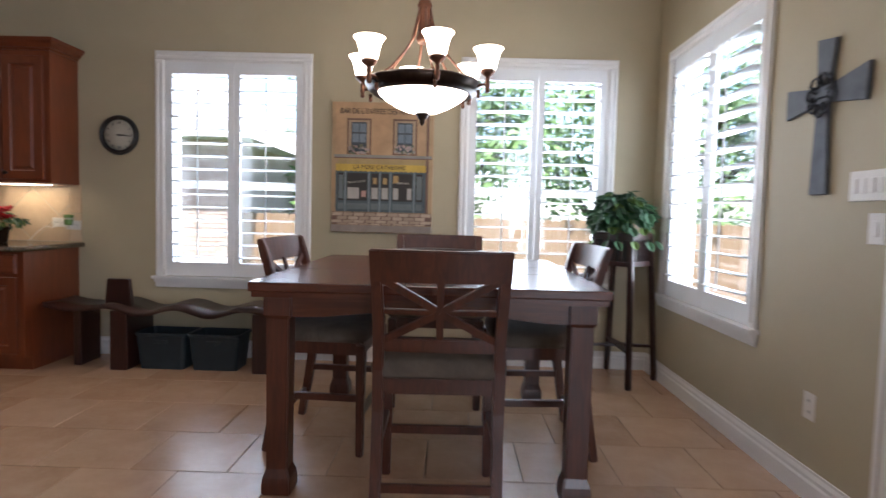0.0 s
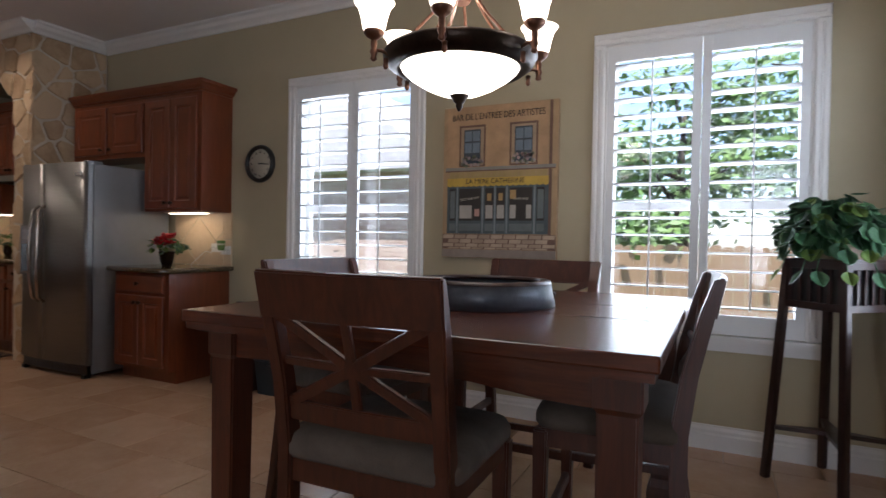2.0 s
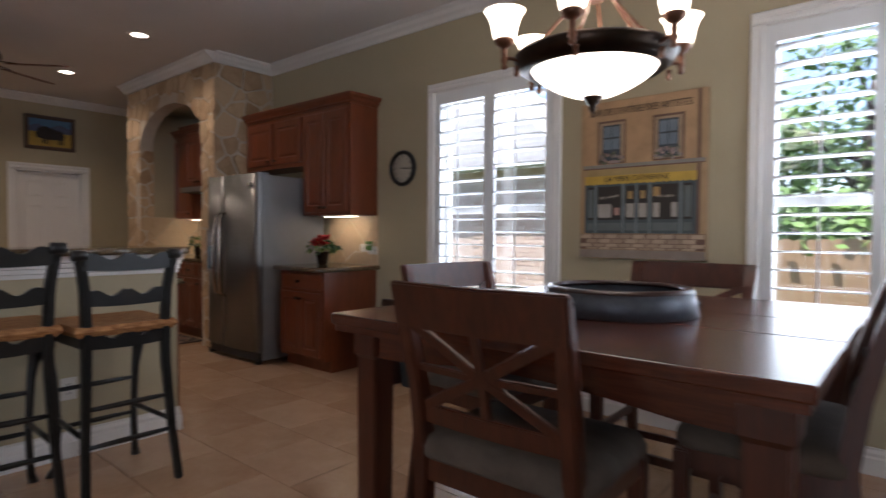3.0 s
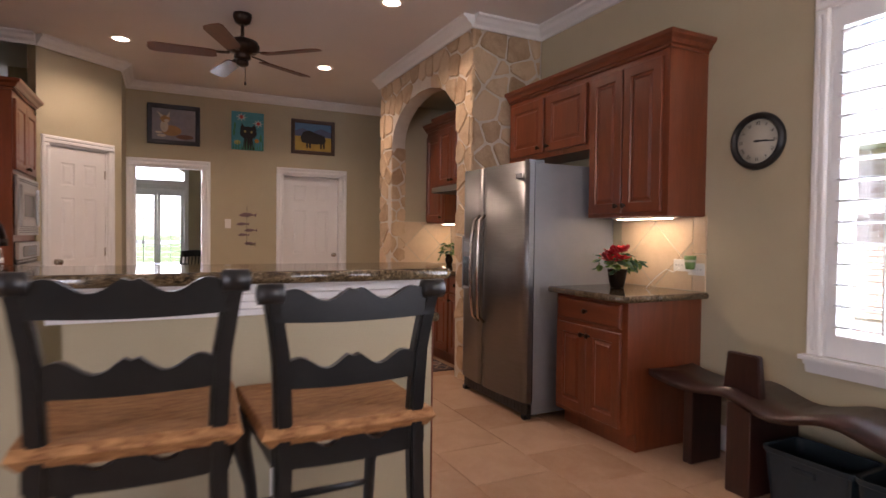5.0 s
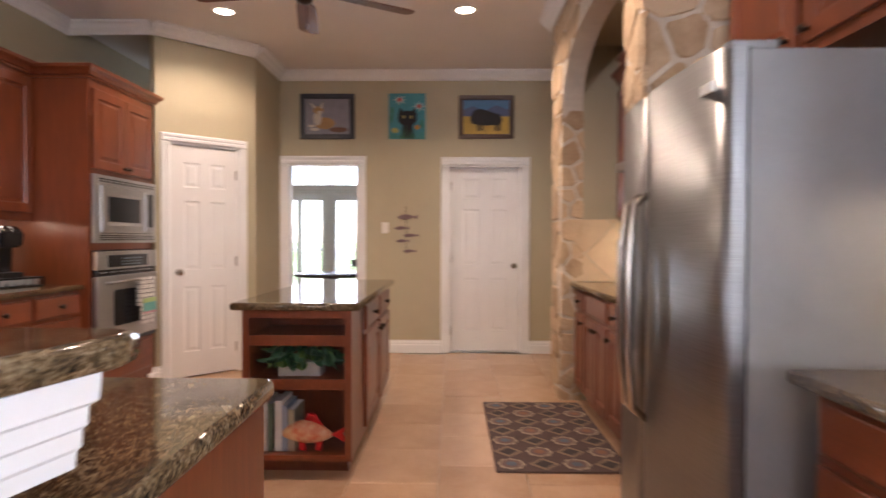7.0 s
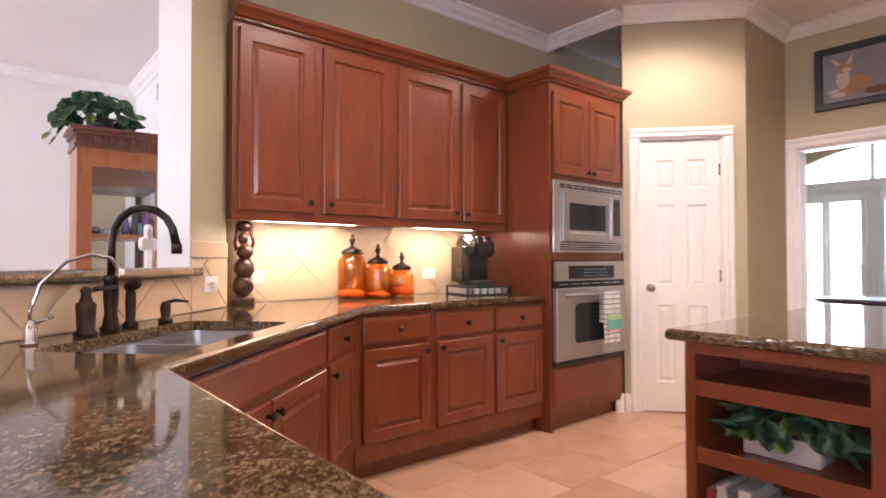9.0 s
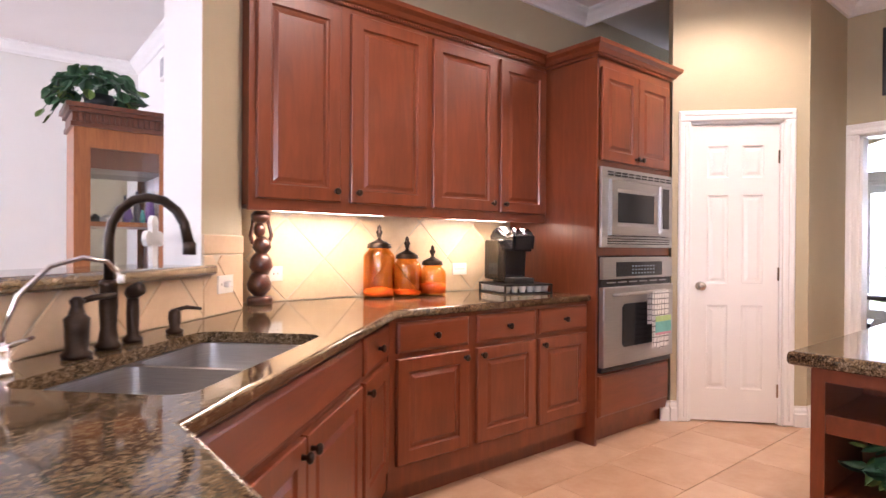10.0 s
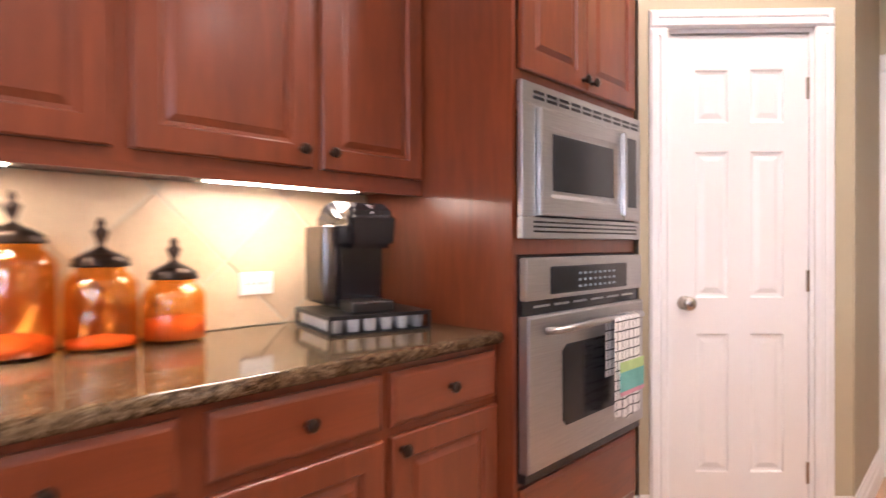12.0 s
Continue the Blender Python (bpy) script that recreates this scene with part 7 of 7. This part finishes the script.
for nm, poly in (("upright", [(-0.022, 0.0), (0.022, 0.0), (0.030, 0.16), (-0.030, 0.16)]), ("arm", oval(-0.055, 0.10, 0.03, 0.028, 12)), ("arm", oval(0.055, 0.10, 0.03, 0.028, 12)), ("crossbar", rect(-0.06, 0.06, 0.08, 0.12)), ("head", oval(0, 0.155, 0.032, 0.03, 12))):
    part(nm, prism(poly, -0.008, 0.008, T90), "plate", ZC)
    for k in range(4):
        cx, cz = sum(q[0] for q in poly) / len(poly), sum(q[1] for q in poly) / len(poly)
        z = cz - 0.018 + 0.012 * k
        part("stripe", prism([(cx - 0.018, z), (cx + 0.016, z + 0.006), (cx + 0.012, z + 0.010), (cx - 0.016, z + 0.004)], 0.0078, 0.0092, T90), "black", ZC)

# by the refrigerator: flowers, a plug-in warmer
FP = thing("flower_pot", "red poinsettia bouquet in a dark bronze pot", "plant", pose(-3.35, 4.22, CTOP) @ Matrix.Diagonal((0.88, 0.88, 0.88, 1)))
part("pot", lathe([(0.045, 0.0), (0.05, 0.01), (0.062, 0.07), (0.068, 0.115), (0.074, 0.125), (0.072, 0.14), (0.06, 0.14), (0.05, 0.12), (0.01, 0.12)], 24), "bronze", FP)
foliage(FP, (0, 0, 0.18), (0.17, 0.13, 0.09), 64, 0.065, random.Random(8), 0.65, 0)
rng = random.Random(9)
pet = leaf_mesh("petal", 0.080, "red")
for cx, cy, cz in ((0.0, -0.05, 0.25), (0.05, 0.0, 0.27), (-0.04, 0.02, 0.265), (0.03, -0.08, 0.20), (-0.035, -0.06, 0.215), (0.08, -0.04, 0.215)):
    for k in range(9):
        o = new("petal", pet)
        o.parent = FP
        o.matrix_local = Matrix.Translation((cx, cy, cz)) @ Matrix.Rotation(k * 0.7 + rng.uniform(-0.2, 0.2), 4, "Z") @ Matrix.Rotation(rng.uniform(0.1, 0.9), 4, "X")
plate(-3.10, NORTH - 0.012, 1.075, 0, 0.118, 0.075, "outlet")
plate(-2.985, NORTH - 0.012, 1.055, 0, 0.118, 0.075, "outlet")
WX = thing("wax_warmer", "green plug-in wax warmer cup in the outlet", "wax warmer", pose(-3.0, NORTH - 0.055, 1.055))
part("cup", lathe([(0.026, 0.0), (0.030, 0.02), (0.036, 0.085), (0.032, 0.085), (0.02, 0.03)], 18), paint("warmer_green", (0.12, 0.22, 0.05), 0.4), WX)
part("spots", lathe([(0.0335, 0.045), (0.0350, 0.060)], 18, caps=False), paint("warmer_cream", (0.5, 0.5, 0.35), 0.4), WX)
part("plug", box(-0.016, 0.016, 0.0, 0.036, -0.02, 0.012, 0.004), "plate", WX)
CD = part("power_cord", tube([(-3.10, NORTH - 0.03, 1.06), (-3.13, NORTH - 0.05, 1.03), (-3.18, NORTH - 0.06, 1.045), (-3.23, NORTH - 0.08, 1.0), (-3.27, NORTH - 0.14, 0.921)], 0.003, 6), "plate")
tagged(CD, "white power cord behind the flowers", "cord")

# things in the island's shelves
IP = thing("planter_box", "green artificial plant in a whitewashed wooden box on the shelf", "plant", pose(-5.16, 2.225, 0.523))
part("box", box(-0.06, 0.06, -0.11, 0.11, 0, 0.075, 0.004), paint("whitewash", (0.42, 0.38, 0.33), 0.8), IP)
foliage(IP, (0, 0, 0.10), (0.10, 0.19, 0.07), 80, 0.07, random.Random(4), 0.3, 0)
for k, (nm, w, hh, rgb) in enumerate((("book", 0.025, 0.24, (0.35, 0.04, 0.04)), ("book", 0.03, 0.26, (0.55, 0.52, 0.45)), ("book", 0.022, 0.25, (0.12, 0.16, 0.10)), ("book", 0.04, 0.265, (0.60, 0.57, 0.5)), ("book", 0.03, 0.24, (0.25, 0.28, 0.33)), ("book", 0.035, 0.22, (0.35, 0.28, 0.18)))):
    y = 1.995 + 0.035 * k
    b = thing("book", "upright cookbook on the island shelf", "book", pose(-5.28, y, 0.131), "cookbooks")
    part("cover", box(0, 0.19, 0, w, 0, hh, 0.002), paint("cover_%d" % k, rgb, 0.6), b)
    part("pages", box(0.004, 0.186, 0.003, w - 0.003, hh - 0.001, hh + 0.0005), "plate", b)
KF = thing("koi_figurine", "red and orange glazed fish figurine on the lower shelf", "figurine", pose(-5.10, 2.29, 0.131))
kb = bmesh.new()
n = 12
rows = []
for i in range(n + 1):
    u = i / n
    r_ = 0.058 * math.sin(math.pi * min(1, u * 0.92 + 0.06)) ** 0.8 + 0.004
    rows.append([kb.verts.new((r_ * 0.7 * math.cos(a), -0.15 + 0.26 * u, 0.095 + 0.01 * math.sin(4 * u) + r_ * math.sin(a))) for a in (2 * math.pi * q / 12 for q in range(12))])
for a, b in zip(rows, rows[1:]):
    for q in range(12):
        kb.faces.new((a[q], a[(q + 1) % 12], b[(q + 1) % 12], b[q])).smooth = True
kb.faces.new(rows[0])
kb.faces.new(rows[-1][::-1])
part("body", kb, mottled("koi_glaze", (0.50, 0.06, 0.02), (0.62, 0.42, 0.22), 0.15, 14, 60, 0.02), KF, "mottled orange and cream glaze")
rg_ = paint("koi_red", (0.55, 0.02, 0.02), 0.15)
for poly in ([(-0.05, 0.145), (0.06, 0.135), (0.02, 0.195), (-0.02, 0.20)], [(0.10, 0.09), (0.18, 0.13), (0.165, 0.09), (0.18, 0.045)], [(-0.07, 0.05), (-0.03, 0.045), (-0.03, 0.0), (-0.065, 0.005)], [(0.02, 0.05), (0.06, 0.055), (0.05, 0.0), (0.02, 0.005)]):
    part("fin", prism(poly, -0.008, 0.008, Matrix.Rotation(math.pi / 2, 4, "Z") @ T90, inset=0.004), rg_, KF, "red fin")

# living room: display cabinet with plant, sign
HT = thing("display_cabinet", "honey wood display cabinet with glass door and dentil crown", "display cabinet", pose(-3.71, -2.10, 0, 0, 0, 180))
part("carcass", boxes((0, 0.62, 0.40, 0.43, 0.0, 2.02), (0, 0.03, 0.02, 0.40, 0.0, 2.02), (0.59, 0.62, 0.02, 0.40, 0.0, 2.02), (0.03, 0.59, 0.02, 0.40, 1.98, 2.02), (0.03, 0.59, 0.02, 0.40, 0.0, 0.10)), "oak", HT)
part("door_frame", boxes((0.0, 0.10, 0.0, 0.02, 0.1, 2.02), (0.54, 0.62, 0.0, 0.02, 0.1, 2.02), (0.10, 0.54, 0.0, 0.02, 1.88, 2.02), (0.10, 0.54, 0.0, 0.02, 0.10, 0.22)), "oak", HT)
part("mirror_back", boxes((0.03, 0.59, 0.392, 0.398, 0.1, 1.98)), shader("mirror", (0.75, 0.75, 0.76), 0.03, 1.0)[0], HT, "mirrored back")
hp = part("door_glass", boxes((0.10, 0.54, 0.008, 0.012, 0.22, 1.88)), "pane", HT, "clear glass")
hp.visible_shadow = False
for z in (0.75, 1.33):
    part("shelf", box(0.03, 0.59, 0.03, 0.39, z, z + 0.035), "oak", HT)
part("header", boxes((0.03, 0.59, 0.025, 0.39, 1.74, 1.98)), "dark_wood", HT)
part("crown", boxes((-0.02, 0.64, -0.02, 0.43, 2.02, 2.05), (-0.03, 0.65, -0.03, 0.43, 2.12, 2.15), (-0.05, 0.67, -0.05, 0.43, 2.15, 2.18), (-0.01, 0.63, -0.01, 0.43, 2.05, 2.12)), "dark_wood", HT)
for k in range(17):
    part("dentil", box(-0.012 + 0.037 * k, 0.012 + 0.037 * k, -0.026, -0.01, 2.053, 2.117, 0.003), "dark_wood", HT)
for k, (x, z, r_, hh, rgb) in enumerate(((0.22, 1.365, 0.06, 0.05, (0.35, 0.33, 0.3)), (0.36, 1.365, 0.035, 0.14, (0.10, 0.05, 0.22)), (0.42, 1.365, 0.025, 0.24, (0.05, 0.05, 0.08)), (0.46, 1.365, 0.02, 0.10, (0.05, 0.30, 0.28)), (0.51, 1.365, 0.035, 0.22, (0.16, 0.05, 0.26)), (0.15, 1.365, 0.04, 0.06, (0.08, 0.07, 0.06)), (0.46, 0.785, 0.04, 0.08, (0.4, 0.35, 0.25)))):
    v = thing("ornament", "small dark ornament in the display cabinet", "ornament", pose(-3.71 - x, -2.26, z), "ornaments in the cabinet")
    part("vessel", lathe([(r_ * 0.7, 0), (r_, hh * 0.3), (r_ * 0.8, hh * 0.7), (r_ * 0.35, hh * 0.85), (r_ * 0.5, hh)], 16), paint("ornament_%d" % k, rgb, 0.3), v)
LP = thing("potted_plant", "green trailing geranium-leaved plant on the display cabinet", "plant", pose(-3.88, -2.25, 2.18))
part("pot", lathe([(0.08, 0.0), (0.10, 0.10), (0.09, 0.10), (0.02, 0.08)], 18), "black", LP)
foliage(LP, (0.02, 0, 0.15), (0.26, 0.16, 0.17), 90, 0.105, random.Random(6), 0.15, 5)
SG = thing("wall_sign", "black metal cut-out sign on the white wall", "sign", pose(-4.47, -2.30, 2.33, 0, 0, 90) @ Matrix.Diagonal((0.7, 1, 0.7, 1)))
part("board", boxes((-0.30, 0.30, -0.02, -0.008, 0.0, 0.02), (-0.30, 0.30, -0.02, -0.008, 0.30, 0.32), (-0.30, 0.30, -0.02, -0.008, 0.60, 0.62), (-0.30, -0.28, -0.02, -0.008, 0.02, 0.6), (0.28, 0.30, -0.02, -0.008, 0.02, 0.6)), "iron", SG)
part("letter_bars", boxes(*[(-0.24 + 0.10 * k, -0.20 + 0.10 * k, -0.018, -0.010, z, z + 0.24) for k in range(5) for z in (0.04, 0.34)]), "iron", SG)
CH = thing("door_chime", "white door chime box high on the wall", "chime", pose(-4.47, -2.75, 2.62, 0, 0, 90))
part("cover", box(-0.09, 0.09, -0.06, 0, 0, 0.22, 0.008), "plate", CH)
part("grille", boxes(*[(-0.06, 0.06, -0.062, -0.059, 0.03 + 0.02 * k, 0.038 + 0.02 * k) for k in range(8)]), "slate", CH)

# far room: table and chairs seen through the doorway
BT = thing("dining_table", "dark round-edged table in the far room", "table", pose(-10.1, 1.35, 0))
part("tabletop", lathe([(0.52, 0.72), (0.55, 0.735), (0.55, 0.755), (0.02, 0.76)], 32), "mahogany", BT)
part("pedestal", lathe([(0.26, 0), (0.25, 0.04), (0.07, 0.10), (0.06, 0.65), (0.14, 0.72)], 20), "mahogany", BT)


def side_chair(m):
    c = thing("dining_chair", "black spindle-back chair in the far room", "chair", m, "chairs in the far room")
    part("seat", box(-0.21, 0.21, -0.21, 0.21, 0.43, 0.47, 0.01), "black", c)
    for sx in (-1, 1):
        part("front_leg", tube([(sx * 0.20, 0.20, 0), (sx * 0.17, 0.17, 0.44)], 0.018, 8), "black", c)
        part("back_leg", tube([(sx * 0.20, -0.23, 0), (sx * 0.17, -0.18, 0.44)], 0.018, 8), "black", c)
        part("back_post", tube([(sx * 0.18, -0.18, 0.46), (sx * 0.19, -0.26, 0.98)], 0.016, 8), "black", c)
    for k in range(5):
        x = -0.12 + 0.06 * k
        part("spindle", tube([(x, -0.185, 0.46), (x, -0.25, 0.90)], 0.008, 6), "black", c)
    part("top_rail", bar([(-0.20, -0.25, 0.94), (0, -0.275, 0.95), (0.20, -0.25, 0.94)], 0.02, 0.09, across=(0, 1, 0.1), bevel=0.004), "black", c)
    return c


sc = side_chair(pose(-10.2, 0.65, 0, 0, 0, 10))
copy_thing(sc, pose(-9.55, 1.75, 0, 0, 0, 130))

# ---- under-cabinet lamps and ceiling spots ----
for x0, x1, y, turn in ((-4.95, -4.27, -0.04, 0), (-5.90, -5.35, -0.04, 0), (-3.52, -3.05, 4.38, 0), (-6.40, -6.05, 4.46, 0), (-5.25, -4.92, 4.46, 0)):
    u = thing("under_cabinet_lamp", "lit slim lamp strip under the wall cabinet", "lamp", pose((x0 + x1) / 2, y, 1.385), "under-cabinet lamps")
    w = (x1 - x0) / 2
    part("housing", box(-w, w, -0.055, 0.055, -0.014, 0.0, 0.003), "plate", u)
    for k in range(3):
        a = -w + 0.02 + (2 * w - 0.04) * k / 3
        part("light_face", box(a + 0.01, a + (2 * w - 0.04) / 3 - 0.01, -0.035, 0.035, -0.018, -0.013), "strip", u, "glowing lamp face")
    lamp("under_cabinet_light", "AREA", UNDER * (x1 - x0), (1.0, 0.70, 0.38), look(((x0 + x1) / 2, y, 1.36), ((x0 + x1) / 2, y + 0.001, 0)), size=x1 - x0 - 0.05, size_y=0.07)
for x, y in ((-4.72, 3.15), (-6.68, 3.12), (-6.69, 1.19), (-4.80, 1.20)):
    lamp("downlight", "SPOT", DOWN, WARM, look((x, y, 3.03), (x, y + 0.001, 0)), cone=150)
lamp("chandelier_light", "POINT", CHAND, WARM, pose(-0.07, 2.98, 2.16), radius=0.12)

# ---- outside ----
grass = mottled("grass", (0.03, 0.06, 0.012), (0.10, 0.16, 0.035), 0.9, 4, 60, 0.6, dist=0.02)
tagged(part("ground", box(-300, 300, -300, 300, -0.62, -0.60), grass), "lawn round the house", "ground", kind="structure")
FENCE = wood("cedar", (0.16, 0.095, 0.05), (0.36, 0.24, 0.14), 0.85, 0.0, (14, 14, 1.5))
M["cedar"] = FENCE
for a0, b0, fx in (((-4.0, 9.6), (9.0, 9.6), 0), ((7.4, 9.6), (7.4, -3.0), 1)):
    f = thing("fence", "weathered cedar board fence in the garden", "fence", pose(a0[0], a0[1], -0.6, 0, 0, 0 if not fx else -90))
    ln = math.hypot(b0[0] - a0[0], b0[1] - a0[1])
    first = None
    nb = int(ln / 0.145)
    for k in range(nb):
        hh = 1.78
        if first is None:
            first = part("board", prism([(0, 0), (0.14, 0), (0.14, hh - 0.03), (0.11, hh), (0.03, hh), (0, hh - 0.03)], 0, 0.018, T90), "cedar", f)
        else:
            again(first, "board", f, Matrix.Translation((0.145 * k, random.uniform(-0.006, 0.006), random.uniform(-0.015, 0.015))))
    for z in (0.3, 1.45):
        part("rail", box(0, ln, 0.001, 0.05, z, z + 0.09), "cedar", f)


def tree(x, y, height, spread, seed):
    t = thing("tree", "leafy green garden tree behind the fence", "tree", pose(x, y, -0.6), "garden trees")
    g = random.Random(seed)
    part("trunk", tube([(0, 0, 0), (0.05, 0.03, height * 0.3), (-0.05, 0.05, height * 0.6), (0.02, 0, height * 0.8)], [0.16, 0.12, 0.08, 0.03], 9), wood("bark_%d" % seed, (0.03, 0.022, 0.016), (0.10, 0.075, 0.055), 0.9, 0.0), t)
    tips = []
    for k in range(16):
        a, z = g.uniform(0, 6.28), height * g.uniform(0.22, 0.75)
        tip = Vector((spread * math.cos(a) * g.uniform(0.5, 1), spread * math.sin(a) * g.uniform(0.5, 1), z + height * g.uniform(0.05, 0.25)))
        part("limb", tube([(0, 0, z), tuple(Vector((0, 0, z)).lerp(tip, 0.5) + Vector((0, 0, 0.15))), tuple(tip)], [0.05, 0.03, 0.012], 6), "mahogany", t)
        tips += [tip, Vector((0, 0, z)).lerp(tip, 0.6)]
    vs, fs = [], []
    for c in tips:
        for q in range(130):
            p = c + Vector((g.gauss(0, 0.34), g.gauss(0, 0.34), g.gauss(0, 0.30)))
            u = Vector((g.uniform(-1, 1), g.uniform(-1, 1), g.uniform(-0.6, 0.6))).normalized()
            w = u.orthogonal().normalized() * 0.05
            u *= g.uniform(0.07, 0.13)
            i = len(vs)
            vs += [p - u, p + w, p + u, p - w]
            fs.append((i, i + 1, i + 2, i + 3))
    mesh = bpy.data.meshes.new("crown")
    mesh.from_pydata([tuple(v) for v in vs], [], fs)
    mesh.materials.append(M["tree_leaf"])
    o = new("crown", mesh)
    o.parent = t
    tagged(o, "crown of many small leaves", kind="stuff")


M["tree_leaf"] = mottled("tree_leaf", (0.06, 0.13, 0.025), (0.17, 0.28, 0.07), 0.5, 2, 20, 0.0)
M["tree_leaf"].node_tree.nodes["Principled BSDF"].inputs["Transmission Weight"].default_value = 0.0
for x, y, hh, sp, sd in ((0.3, 11.6, 5.2, 1.7, 1), (2.9, 11.0, 5.6, 1.8, 2), (5.4, 11.8, 5.4, 1.8, 3), (-2.0, 12.5, 4.8, 1.4, 4), (9.6, 6.0, 5.0, 1.8, 5), (9.4, 2.6, 5.2, 1.8, 6)):
    tree(x, y, hh, sp, sd)

# neighbour's brick house seen through the window by the clock
NH = thing("house", "neighbouring brick house with shingled roof", "house", pose(-6.6, 9.2, -0.6))
part("wall", box(0, 3.1, 0, 5, 0, 3.0), mottled("brick_mass", (0.46, 0.36, 0.30), (0.58, 0.48, 0.42), 0.9, 6, 40, 0.4), NH, "red-brown brick wall")
part("roof", prism([(-0.4, 2.95), (3.5, 2.95), (1.55, 4.6)], -5.3, 0.4, T90), mottled("shingle", (0.40, 0.38, 0.36), (0.52, 0.50, 0.48), 0.9, 8, 60, 0.5), NH)
bk = mottled("brick", (0.40, 0.27, 0.21), (0.58, 0.46, 0.38), 0.9, 10, 60, 0.4, rand=0.5)
first = None
for r_ in range(28):
    for k in range(8):
        m = Matrix.Translation((3.1 - 0.218 * (k + 1) - (0.109 if r_ % 2 else 0), -0.012, 0.9 + 0.076 * r_))
        if first is None:
            first = part("brick", box(0, 0.205, 0, 0.014, 0, 0.064), bk, NH, m=m)
        else:
            again(first, "brick", NH, m)

# ---- tiles, last ----


def diamond_tiles(name, label, m, u0, u1, z0, z1, border_top=None):
    """Square tiles set on their points over a rectangle of wall; local x along the wall, facing -y."""
    t = thing(name, label, "backsplash", m, kind="structure")
    part("grout", boxes((u0, u1, -0.005, 0.0, z0, z1)), "splash_grout", t)
    s, g = 0.305, 0.0035
    d = s / math.sqrt(2)
    for i in range(-2, int((u1 - u0) / d) + 4):
        for k in range(-2, int((z1 - z0) / d) + 4):
            if (i + k) % 2:
                continue
            cx, cz = u0 + 0.10 + i * d, z0 + k * d
            r_ = d - g * 1.5
            poly = [(cx - r_, cz), (cx, cz - r_), (cx + r_, cz), (cx, cz + r_)]
            for nx, nz, lim in ((1, 0, u1 - 0.002), (-1, 0, -u0 - 0.002), (0, 1, z1 - 0.002), (0, -1, -z0 - 0.002)):
                poly = clip(poly, nx, nz, lim)
                if len(poly) < 3:
                    break
            if len(poly) < 3:
                continue
            ar = abs(sum(poly[q - 1][0] * poly[q][1] - poly[q][0] * poly[q - 1][1] for q in range(len(poly)))) / 2
            if ar > 0.0006:
                part("tile", prism(poly, 0.003, 0.0095, T90, inset=0.003), "splash", t)
    return t


diamond_tiles("backsplash_south", "beige tiles set diagonally behind the counter", pose(-4.124, SOUTH, 0, 0, 0, 180), 0.0, 1.965, 0.918, 1.384)
diamond_tiles("backsplash_north", "beige tiles set diagonally beside the refrigerator", pose(-3.64, NORTH, 0), 0.0, 0.62, 0.918, 1.384)
for z in (0.92, 1.155):
    part("edge_tile", box(-3.015, -2.925, NORTH - 0.012, NORTH, z, z + 0.228, 0.002), "splash", kind="structure", label="beige edge tile")
diamond_tiles("backsplash_pier", "beige tiles on the wall pier", DS, -0.318, 0.0, 0.918, 1.165)
part("edge_tile", box(-0.318, -0.002, -0.012, 0, 1.168, 1.245, 0.002), "splash", m=DS, kind="structure", label="beige edge tile")
diamond_tiles("backsplash_ledge", "beige tiles behind the sink", DS, -1.92, -0.32, 0.918, 1.082)
diamond_tiles("backsplash_bar", "beige tiles behind the peninsula counter", pose(-2.72, 0, 0, 0, 0, -90), -2.505, -1.32, 0.918, 1.082)
diamond_tiles("backsplash_alcove_side", "beige tiles on the alcove's side wall", pose(AX0 + 0.006, 0, 0, 0, 0, 90), 3.94, 4.61, 0.918, 1.40)
diamond_tiles("backsplash_alcove", "beige tiles behind the cooktop", pose(0, 4.62, 0), AX0 + 0.02, AX1 - 0.01, 0.918, 1.70)

FL = thing("floor_tiles", "beige ceramic floor tiles in running bond", "floor", pose(0, 0, 0), kind="structure")
TS = 0.457
tile_mesh = None
for r_ in range(12):
    y = -0.70 + TS * r_
    for k in range(24):
        x = -8.45 + TS * k + (TS / 2 if r_ % 2 else 0)
        if x > 1.9 or (y < 0.0 and x > -2.2 and y < -0.5):
            continue
        m = Matrix.Translation((x, y, random.uniform(-0.0006, 0.0006)))
        if tile_mesh is None:
            bm = bmesh.new()
            lo_ = [bm.verts.new(v) for v in ((0.002, 0.002, -0.006), (TS - 0.002, 0.002, -0.006), (TS - 0.002, TS - 0.002, -0.006), (0.002, TS - 0.002, -0.006))]
            md_ = [bm.verts.new(v) for v in ((0.002, 0.002, -0.0015), (TS - 0.002, 0.002, -0.0015), (TS - 0.002, TS - 0.002, -0.0015), (0.002, TS - 0.002, -0.0015))]
            hi_ = [bm.verts.new(v) for v in ((0.0045, 0.0045, 0), (TS - 0.0045, 0.0045, 0), (TS - 0.0045, TS - 0.0045, 0), (0.0045, TS - 0.0045, 0))]
            for a, b in ((lo_, md_), (md_, hi_)):
                for q in range(4):
                    bm.faces.new((a[q], a[(q + 1) % 4], b[(q + 1) % 4], b[q]))
            bm.faces.new(hi_)
            tile_mesh = part("tile", bm, "tile", FL, m=m)
        else:
            again(tile_mesh, "tile", FL, m)
